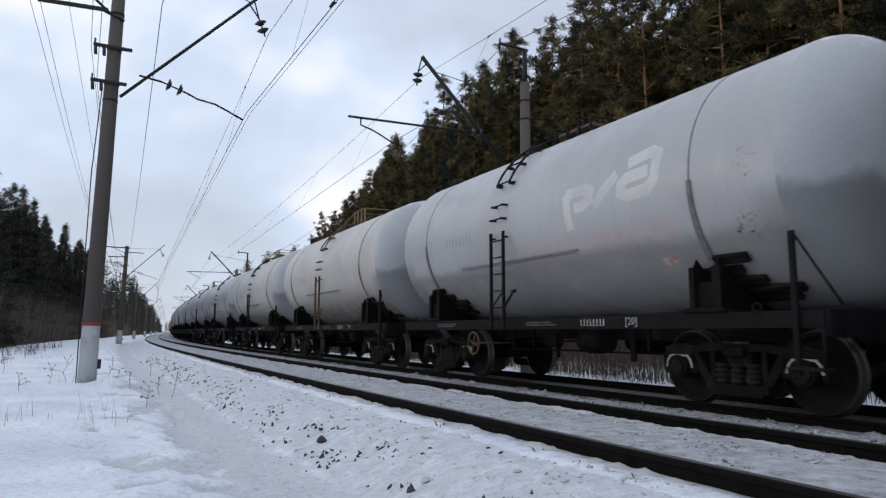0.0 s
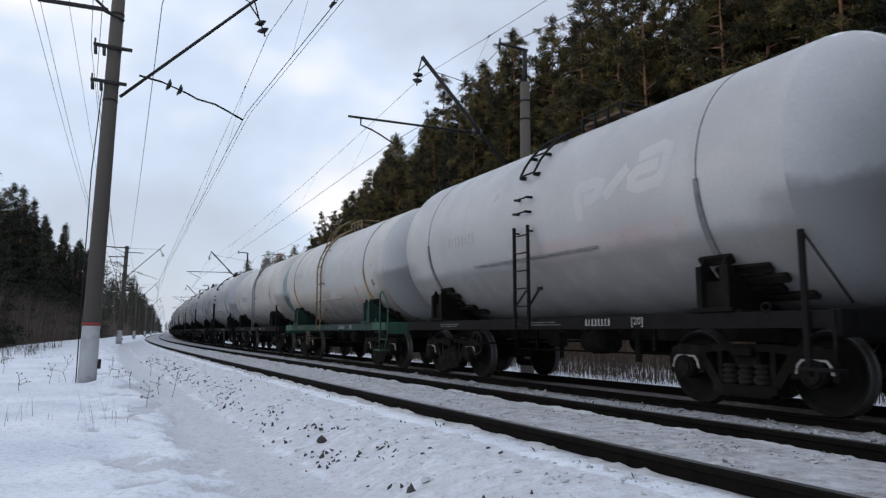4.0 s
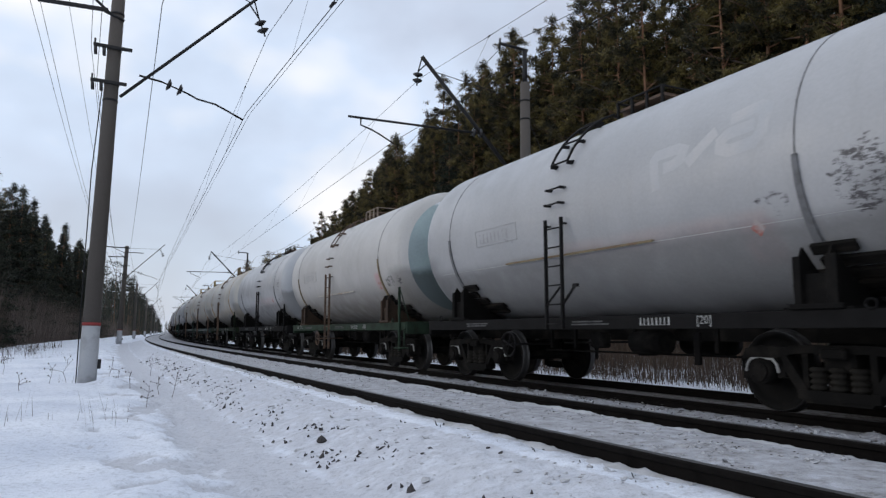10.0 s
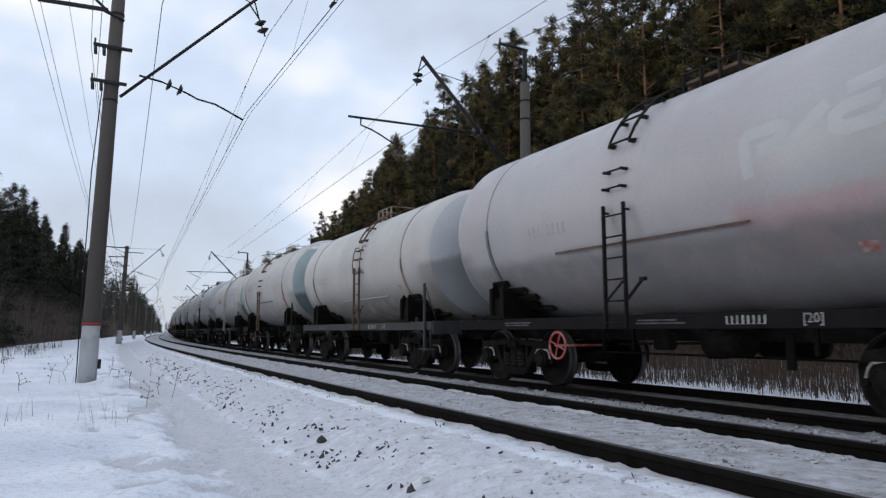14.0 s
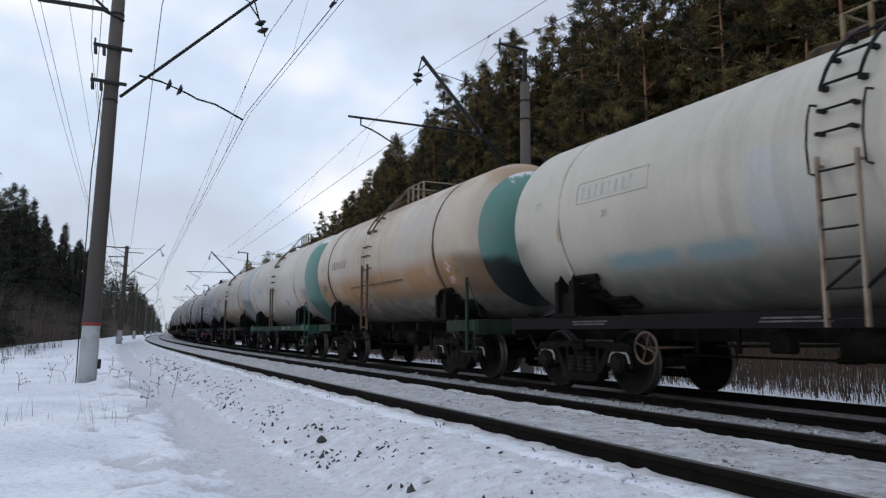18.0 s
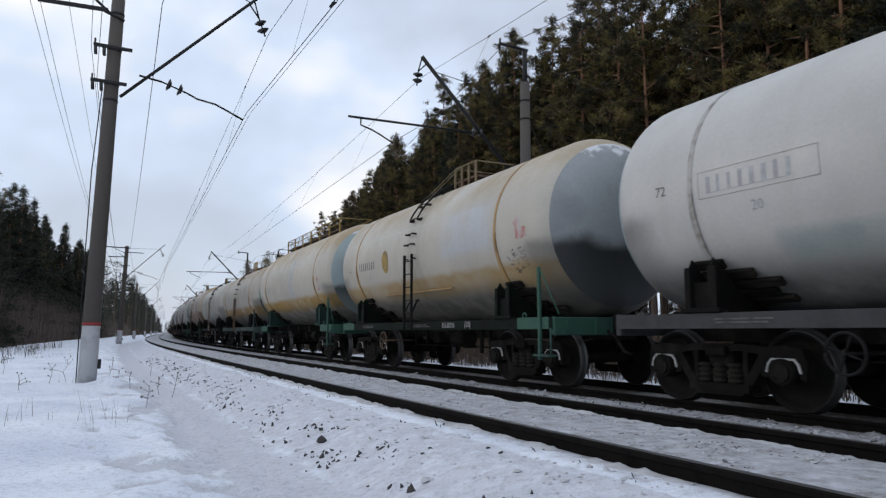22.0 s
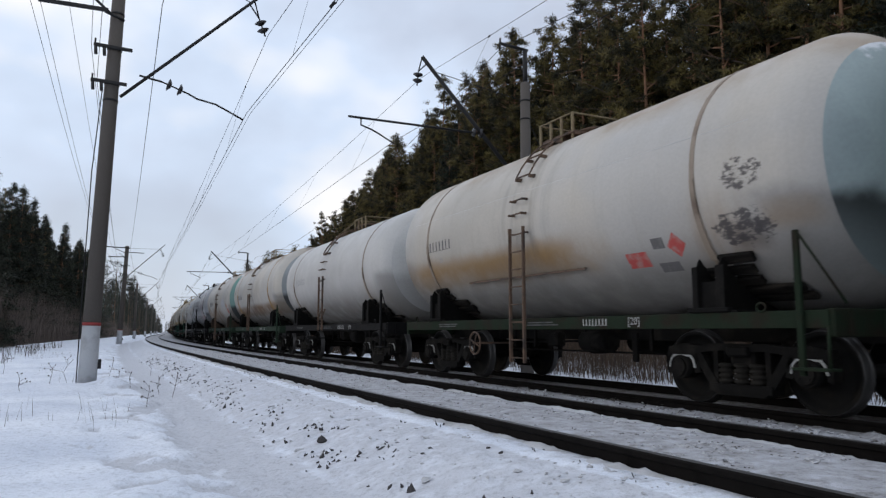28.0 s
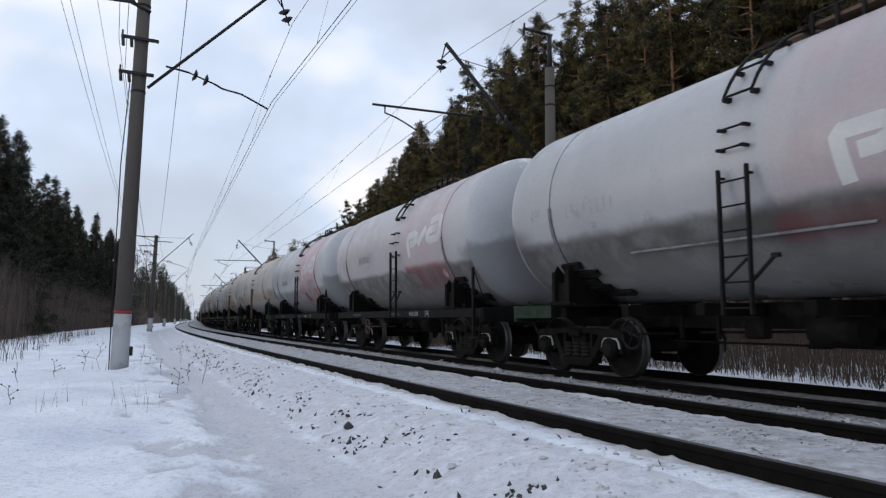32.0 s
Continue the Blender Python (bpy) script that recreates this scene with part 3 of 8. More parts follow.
def pine_meshes(seed, height, crown_from, spread, branches, mat, droop=0.0, size=0.5, cone=False, per=11):
    rng = random.Random(seed)
    trunk = Geo()
    pts = []
    bend = (rng.uniform(-0.3, 0.3), rng.uniform(-0.3, 0.3))
    for k in range(8):
        a = k / 7
        pts.append(Vector((bend[0] * a * a, bend[1] * a * a, height * a * 0.97)))
    r0 = height * 0.0075 + 0.03
    for k in range(7):
        trunk.rod(pts[k], pts[k + 1], r0 * (1 - k / 7.6), r0 * (1 - (k + 1) / 7.6), 7, caps=False)
    centres = []
    for b in range(branches):
        a = crown_from + (1 - crown_from) * (b + rng.random()) / branches
        z = height * a
        rel = (a - crown_from) / (1 - crown_from)
        if cone:
            reach = spread * (1.02 - rel) * rng.uniform(0.75, 1.1) + 0.15
        else:
            reach = spread * (math.sin(math.pi * min(1.0, 0.22 + 0.78 * rel) ** 0.8) ** 0.7 + 0.08) * rng.uniform(0.55, 1.15) + 0.2
        w = rng.uniform(0, 2 * math.pi)
        rise = rng.uniform(0.05, 0.45) * reach * (1 - 1.1 * droop)
        if droop:
            rise = -droop * reach * rng.uniform(0.2, 0.6) * (1 - 0.8 * rel) + 0.2 * rel * reach
        foot = pts[min(6, int(a * 7))].lerp(pts[min(7, int(a * 7) + 1)], a * 7 - int(a * 7))
        tip = foot + Vector((math.cos(w) * reach, math.sin(w) * reach, rise))
        trunk.rod(foot, tip, 0.02 + 0.012 * reach, 0.012, 4, caps=False)
        n = max(2, int(reach * (4.4 if not cone else 5.2)))
        side = 0.13 * reach if not cone else 0.10 * reach
        q = tip
        for k in range(n):
            if cone or k % 3 == 0:
                q = foot.lerp(tip, 0.35 + 0.65 * (k + rng.random()) / n) + Vector((rng.gauss(0, side), rng.gauss(0, side), rng.gauss(0.05, 0.14 if not cone else 0.07)))
            centres.append(q + Vector((rng.gauss(0, 0.13), rng.gauss(0, 0.13), rng.gauss(0.03, 0.07))) if not cone else q)
    for k in range(6):
        centres.append(pts[7] + Vector((rng.gauss(0, 0.12), rng.gauss(0, 0.12), rng.uniform(-0.9, 0.5))))
    if crown_from > 0.3:
        for b in range(9):
            a = rng.uniform(0.15, crown_from)
            w, l = rng.uniform(0, 2 * math.pi), rng.uniform(0.5, 1.6)
            foot = Vector((0, 0, height * a))
            trunk.rod(foot, foot + Vector((math.cos(w) * l, math.sin(w) * l, rng.uniform(-0.3, 0.1))), 0.02, 0.006, 4, caps=False)
    vs, fs = tufts(rng, centres, size, per, 0.35 if not droop else 0.0)
    crown = Geo().add(vs, fs)
    return trunk.mesh("trunk", M_BARK), crown.mesh("crown", mat)


PINES = [pine_meshes(k, 24.0 + (k % 3) * 1.2 - 1.2, (0.38, 0.3, 0.48, 0.34, 0.42, 0.26)[k], (2.5, 2.8, 2.3, 2.2, 2.9, 2.4)[k], (74, 84, 64, 78, 80, 92)[k], M_PINE, size=0.36, per=42) for k in range(6)]
BACK_PINES = [pine_meshes(40 + k, 24.0, (0.32, 0.25, 0.4)[k], (2.9, 2.6, 3.0)[k], (60, 66, 58)[k], M_PINE, size=0.46, per=26) for k in range(3)]
SPRUCES = [pine_meshes(20 + k, 20.0, 0.04, (4.3, 3.9, 4.7)[k], (165, 165, 165)[k], M_SPRUCE, droop=0.8, size=0.45, cone=True, per=26) for k in range(3)]


def tree(meshes, p, turn, size, label, group):
    root = tagged(new("spruce_tree" if meshes in SPRUCES else "pine_tree"), label, "tree", group)
    root.matrix_basis = Matrix.Translation(p) @ pose(0, 0, 0, random.uniform(-2, 2), random.uniform(-2, 2), turn) @ Matrix.Diagonal((size, size, size, 1))
    part("trunk", meshes[0], root)
    part("crown", meshes[1], root)
    return root


PINE_LABEL = "tall dark pine with reddish trunk at the forest edge"
SPRUCE_LABEL = "dark spruce with low branches at the forest edge"


def plant_woods():
    rng = random.Random(5)
    for row in range(4):
        s = -16 + rng.uniform(0, 3)
        while s < 150:
            lat = 22.0 + 3.4 * row + rng.uniform(-1.5, 1.5)
            size = rng.uniform(0.91, 1.04) * float(np.interp(s, [25, 41, 48, 53, 62, 66, 72, 82, 93, 106, 114, 150], [1.1, 1.03, 1.08, 1.07, 1.11, 1.05, 1.0, 0.96, 0.92, 0.85, 0.78, 0.66])) * (1 + 0.02 * row)
            kind = SPRUCES[rng.randrange(3)] if rng.random() < 0.06 else (PINES[rng.randrange(6)] if row < 2 else BACK_PINES[rng.randrange(3)])
            tree(kind, on_line(s, lat, -0.55), rng.uniform(0, 360), size, SPRUCE_LABEL if kind in SPRUCES else PINE_LABEL, "trees of the forest")
            s += rng.uniform(1.7, 2.7) if s < 95 else rng.uniform(2.8, 4.6)
    # young spruces under the old trees
    s = -14.0
    while s < 112:
        kind = SPRUCES[rng.randrange(3)]
        tree(kind, on_line(s, 33.5 + rng.uniform(-2, 2), -0.55), rng.uniform(0, 360), rng.uniform(0.32, 0.5), "young dark spruce under the pines", "trees of the forest")
        s += rng.uniform(1.9, 3.0)
    s = 46.0
    while s < 112:
        size = rng.uniform(0.8, 0.98) * float(np.interp(s, [46, 60, 72, 86, 98, 112], [1.0, 1.02, 0.98, 0.92, 0.85, 0.74]))
        kind = PINES[rng.randrange(6)] if rng.random() < 0.7 else SPRUCES[rng.randrange(3)]
        tree(kind, on_line(s, 19.6 + rng.uniform(-1, 1), -0.55), rng.uniform(0, 360), size, SPRUCE_LABEL if kind in SPRUCES else PINE_LABEL, "trees of the forest")
        s += rng.uniform(1.5, 2.4)
    s = 58.0
    while s < 140:
        size = rng.uniform(0.88, 0.97) * float(np.interp(s, [58, 66, 76, 86, 98, 112, 140], [1.0, 1.0, 0.97, 0.92, 0.86, 0.77, 0.7]))
        tree(BACK_PINES[rng.randrange(3)], on_line(s, 20.8 + rng.uniform(-0.6, 0.6), -0.55), rng.uniform(0, 360), size, PINE_LABEL, "trees of the forest")
        s += rng.uniform(1.6, 2.6)
    for row in range(4):
        s = 46 + 4 * row + rng.uniform(0, 4)
        while s < 150:
            lat = NEAR - 15.0 - 3.3 * row + rng.uniform(-1.5, 1.5) + (2.0 if s > 120 else 0)
            size = rng.uniform(0.9, 1.02) * (0.9 if s < 72 else 0.92)
            kind = SPRUCES[rng.randrange(3)] if rng.random() < 0.9 else (PINES[rng.randrange(6)] if row < 1 else BACK_PINES[rng.randrange(3)])
            tree(kind, on_line(s, lat, -0.55), rng.uniform(0, 360), size * (0.98 if kind in SPRUCES else 0.82), SPRUCE_LABEL if kind in SPRUCES else PINE_LABEL, "trees of the forest")
            s += rng.uniform(2.4, 4.4)


plant_woods()


def far_woods():
    """The wood beyond the last single trees, in one piece."""
    rng = random.Random(31)
    trunks, pines, spruces = Geo(), Geo(), Geo()
    spots = []
    for row in range(3):
        s = 150.0
        while s < 620:
            spots.append((s, 22 + 6 * row + rng.uniform(-2.5, 2.5), rng.uniform(17, 25)))
            spots.append((s + 3, NEAR - 12.5 - 6 * row + rng.uniform(-2.5, 2.5) + (3 if s > 220 else 0), rng.uniform(13, 19)))
            s += rng.uniform(5, 9) * (1 + row * 0.5)
    for k in range(60):
        spots.append((rng.uniform(620, 900), rng.uniform(-30, -9), rng.uniform(9, 15)))
        spots.append((rng.uniform(930, 1150), rng.uniform(-25, 45), rng.uniform(10, 16)))
    for s, lat, h in spots:
        base = on_line(s, lat, -0.55)
        trunks.rod(base, base + Vector((0, 0, h * 0.95)), 0.2, 0.05, 5, caps=False)
        cs = []
        for k in range(52 if lat > 0 else 72):
            a = rng.uniform(0.25 if lat > 0 else 0.02, 1.0)
            reach = (2.6 if lat > 0 else 3.1) * (1.05 - a) ** 0.6 * rng.uniform(0.2, 1.0)
            w = rng.uniform(0, 6.283)
            cs.append(base + Vector((math.cos(w) * reach, math.sin(w) * reach, h * a)))
        vs, fs = tufts(rng, cs, 1.15, 11, 0.2)
        (pines if lat > 0 else spruces).add(vs, fs)
    wood = tagged(new("far_woods", pines.mesh("far_woods", M_PINE)), "distant olive pine woods along the line", "woods", kind="stuff")
    tagged(new("far_woods", spruces.mesh("far_woods", M_SPRUCE)), "distant dark spruce woods along the line", "woods", kind="stuff")
    part("trunks", trunks.mesh("far_trunks", M_BARK), wood)


far_woods()


# ---- dry plants, stones ----
M_THICKET = paint("thicket_twigs", (0.155, 0.122, 0.103), 0.95, 0, 0.4, 1.0, 9, 0, (0.11, 0.09, 0.078), 0.4)
M_REED = paint("dry_grass", (0.088, 0.059, 0.04), 0.95, 0, 0.4, 0.8, 9, 0, (0.045, 0.033, 0.025), 0.6)
M_STONE = paint("ballast_stone", (0.06, 0.055, 0.055), 0.9, 0, 0.4, 9, 60, 0.4)


def reeds(name, label, seed, count, s_range, lat_range, tall, clump, mat=None):
    rng = random.Random(seed)
    g = Geo()
    vs, fs = [], []
    for _ in range(count):
        s = rng.uniform(*s_range)
        lat = rng.uniform(*lat_range)
        if noise.noise(Vector((s * 0.25, lat * 0.25, seed))) < -clump:
            continue
        p = on_line(s, lat, ground_z(s, lat) - 0.05)
        l = tall * rng.uniform(0.35, 1.15)
        tip = p + Vector((rng.gauss(0, 0.16 * l), rng.gauss(0, 0.16 * l), l))
        w = Vector((rng.gauss(0, 1), rng.gauss(0, 1), 0)).normalized() * (rng.uniform(0.005, 0.011) if tall > 0.6 else rng.uniform(0.0015, 0.0035))
        mid = p.lerp(tip, 0.55) + Vector((0, 0, 0.06 * l))
        o = len(vs)
        vs += [p - w, p + w, mid + w * 0.8, mid - w * 0.8, tip]
        fs += [(o, o + 1, o + 2, o + 3), (o + 3, o + 2, o + 4)]
    g.add(vs, fs)
    return tagged(new(name, g.mesh(name, mat or M_REED)), label, "dry grass", kind="stuff")


reeds("dry_grass", "brown dry grass standing in snow beyond the tracks", 1, 24000, (2, 60), (5.0, 14), 1.1, 0.2)
reeds("dry_grass", "brown dry grass standing in snow beyond the tracks", 2, 9000, (60, 160), (5, 16), 1.2, 0.2)
reeds("brushwood", "dark leafless brushwood along the forest edge", 4, 15000, (-15, 120), (13, 26), 3.2, 0.35)
reeds("dry_grass", "brown dry grass and brush at the wood's edge", 3, 24000, (30, 130), (NEAR - 21, NEAR - 10.5), 1.3, 0.1, M_TWIG)


def stones():
    rng = random.Random(8)
    g = Geo()
    for k in range(760):
        s = 3.5 + 27 * rng.random() ** 1.3
        lat = -6.12 + rng.gauss(0, 0.17) if rng.random() < 0.9 else rng.uniform(-6.6, -5.25)
        if noise.noise(Vector((s * 1.3, lat * 1.3, 3))) < 0.0:
            continue
        r = rng.uniform(0.012, 0.026) * (1.6 if rng.random() < 0.12 else 1)
        p = on_line(s, lat, ground_z(s, lat))
        m = pose(*p, rng.uniform(0, 360), rng.uniform(0, 360), rng.uniform(0, 360))
        vs = [m @ (Vector((v[0] * 1.6, v[1] * 0.85, v[2] * 0.6)) * r * rng.uniform(0.7, 1.3)) for v in ((1, 0, 0), (-1, 0, 0), (0, 1, 0), (0, -1, 0), (0, 0, 1), (0, 0, -1))]
        g.add(vs, [(0, 2, 4), (2, 1, 4), (1, 3, 4), (3, 0, 4), (2, 0, 5), (1, 2, 5), (3, 1, 5), (0, 3, 5)])
    tagged(new("ballast_stones", g.mesh("ballast_stones", M_STONE)), "dark ballast stones poking through the snow", "stones", kind="stuff")
    g = Geo().lathe([(-0.05, 0.01), (-0.04, 0.05), (0.0, 0.07), (0.04, 0.055), (0.07, 0.01)], "z", 9)
    for i, v in enumerate(g.v):
        n = noise.noise(Vector(v) * 14)
        g.v[i] = tuple(Vector(v) * (1 + 0.5 * n))
    g.soft = [False] * len(g.f)
    ob = tagged(new("stone", g.mesh("stone", M_STONE)), "single dark stone lying on the snow", "stone")
    ob.location = (2.09, 6.64, ground_z(6.64, -6.17) + 0.02)
    ob.scale = (0.72, 0.72, 0.72)


stones()


def crumbs(name, label, seed, count, lat_range, size, mat, cat):
    """Loose lumps lying between the rails: broken snow crust or gravel."""
    rng = random.Random(seed)
    g = Geo()
    for k in range(count):
        s, lat = 3.0 + 32 * rng.random() ** 1.25, rng.uniform(*lat_range)
        if noise.noise(Vector((s * 0.9, lat * 2.0, seed))) + 0.5 * noise.noise(Vector((s * 4, lat * 4, seed))) < -0.05:
            continue
        r = rng.uniform(*size) * (1.7 if rng.random() < 0.08 else 1)
        m = pose(*on_line(s, lat, ground_z(s, lat) + 0.1 * r), rng.uniform(-30, 30), rng.uniform(-30, 30), rng.uniform(0, 360))
        vs = [m @ (Vector((v[0] * 1.3, v[1], v[2] * 0.6)) * r * rng.uniform(0.6, 1.3)) for v in ((1, 0, 0), (-1, 0, 0), (0, 1, 0), (0, -1, 0), (0.3, 0.2, 1), (0, 0, -1))]
        g.add(vs, [(0, 2, 4), (2, 1, 4), (1, 3, 4), (3, 0, 4), (2, 0, 5), (1, 2, 5), (3, 1, 5), (0, 3, 5)])
    tagged(new(name, g.mesh(name, mat)), label, cat, kind="stuff")


M_CRUST = paint("snow_crust", (0.47, 0.472, 0.488), 0.85, 0, 0.2, 6, 40, 0.2, (0.39, 0.385, 0.385), 0.5, 0.2)
M_GRAVEL = paint("gravel", (0.13, 0.12, 0.11), 0.9, 0, 0.4, 7, 40, 0.3, (0.06, 0.056, 0.052), 0.5, 0.2)
crumbs("snow_crumbs", "grey crumbs of broken snow crust between the near rails", 21, 5200, (-4.98, -3.5), (0.007, 0.02), M_CRUST, "snow")
crumbs("snow_crumbs", "lumps of dirty snow between the two tracks", 22, 5200, (-3.3, -0.95), (0.007, 0.022), M_CRUST, "snow")
crumbs("gravel", "grey gravel showing through snow between the two tracks", 23, 7600, (-3.25, -0.9), (0.006, 0.018), M_GRAVEL, "gravel")
crumbs("gravel", "fine dark gravel in the snow of the near track", 24, 1300, (-4.98, -3.5), (0.005, 0.013), M_GRAVEL, "gravel")
crumbs("snow_crumbs", "crumbs of snow crust on the shoulder of the track", 25, 1300, (-6.6, -5.15), (0.008, 0.022), M_CRUST, "snow")


def rail_drift(name, label, seed, lat, spread):
    """Uneven snow banked against the foot of a rail."""
    ss = np.arange(3.0, 34.0, 0.06)
    vs = []
    for i, s in enumerate(ss):
        p = Vector((s, lat, seed))
        w = spread * (0.6 + 0.5 * noise.noise(p * 2.2) + 0.35 * noise.noise(p * 7.0))
        h = 0.03 + 0.03 * noise.noise(p * 3.1 + Vector((4, 0, 0))) + 0.018 * noise.noise(p * 11.0)
        for u, k in ((0.0, 0.0), (0.3, 0.55), (0.7, 0.95), (1.0, 1.0)):
            q = lat - w * (1 - u)
            vs.append(on_line(s, q, ground_z(s, q) - 0.015 + max(h, 0.002) * k))
    fs = [(4 * i + k, 4 * i + k + 1, 4 * i + k + 5, 4 * i + k + 4) for i in range(len(ss) - 1) for k in range(3)]
    tagged(new(name, Geo().add(vs, fs, True).mesh(name, M_CRUST)), label, "snow", kind="stuff")


rail_drift("snow_drift", "uneven snow banked against the foot of the near rail", 3, NEAR - 0.797 - 0.03, 0.16)
rail_drift("snow_drift", "uneven snow banked against the inner rail of the near track", 5, NEAR + 0.797 - 0.03, 0.12)


def weed(p, tall, seed):
    """A dry weed: a stalk with side twigs and small heads."""
    rng = random.Random(seed)
    root = tagged(new("dry_weed"), "dry brown weed stalk sticking out of the snow", "weed", "weeds in the snow")
    root.location = p
    g = Geo()
    pts = [Vector((0, 0, -0.08))]
    for k in range(4):
        pts.append(pts[-1] + Vector((rng.gauss(0, 0.05) * tall, rng.gauss(0, 0.05) * tall, tall * 0.27)))
    g.tube(pts, 0.0045, 5)
    part("stalk", g.mesh("stalk", M_TWIG), root)
    g, h = Geo(), Geo()
    for k in range(rng.randrange(3, 7)):
        a = pts[rng.randrange(2, 5)].lerp(pts[2], rng.uniform(0, 0.4))
        b = a + Vector((rng.gauss(0, 0.14), rng.gauss(0, 0.14), rng.uniform(0.05, 0.2))) * tall * 1.3
        g.tube([a, a.lerp(b, 0.5) + Vector((0, 0, 0.01)), b], 0.003, 4)
        h.lathe([(-0.012, 0.002), (0.0, 0.012), (0.014, 0.009), (0.02, 0.001)], "z", 6, b)
    part("twigs", g.mesh("twigs", M_TWIG), root)
    part("seed_heads", h.mesh("seed_heads", M_TWIG), root)


def plant_weeds():
    for k, (x, y, tall) in enumerate(((-1.3, 8.2, 0.34), (-1.75, 8.0, 0.32), (-1.85, 11.5, 0.34), (-1.3, 12.5, 0.4), (-0.9, 13.4, 0.34), (-0.55, 14.6, 0.4), (0.65, 15.4, 0.34), (1.3, 12.2, 0.55), (1.2, 13.0, 0.4),
                                      (0.85, 11.0, 0.4), (0.8, 14.0, 0.38), (-0.95, 5.9, 0.22), (-1.1, 9.7, 0.26), (0.55, 17.0, 0.5), (-0.25, 16.0, 0.55), (1.5, 18.5, 0.5), (-1.9, 14.0, 0.4), (-2.6, 16, 0.45), (-3.1, 18, 0.5), (-1.6, 19, 0.5))):
        x, y = x * 1.12, y * 1.12
        lat = x - float(np.interp(y, S, LINE_X))
        weed(Vector((x, y, ground_z(y, lat))), tall, 50 + k)


plant_weeds()
reeds("dry_grass", "thin dry grass blades in the snow beside the post", 6, 900, (9, 40), (NEAR - 7.5, NEAR - 3.4), 0.38, -0.2)
reeds("brushwood", "leafless brown thicket at the foot of the wood", 9, 20000, (36, 130), (NEAR - 16, NEAR - 10.5), 5.0, 0.45, M_THICKET)
reeds("brushwood", "leafless brown thicket far along the line", 19, 12000, (130, 420), (NEAR - 14, NEAR - 8.0), 4.0, 0.4, M_THICKET)
reeds("brushwood", "dark leafless twigs poking through snow near the wood", 7, 2600, (21, 60), (NEAR - 13, NEAR - 6.5), 0.62, -0.05, M_TWIG)

# ---- tank wagons ----
R_TANK, Z_TANK, L_HALF = 1.66, 2.86, 5.64     # changed for the larger wagons while they are built
PITCH = 12.02


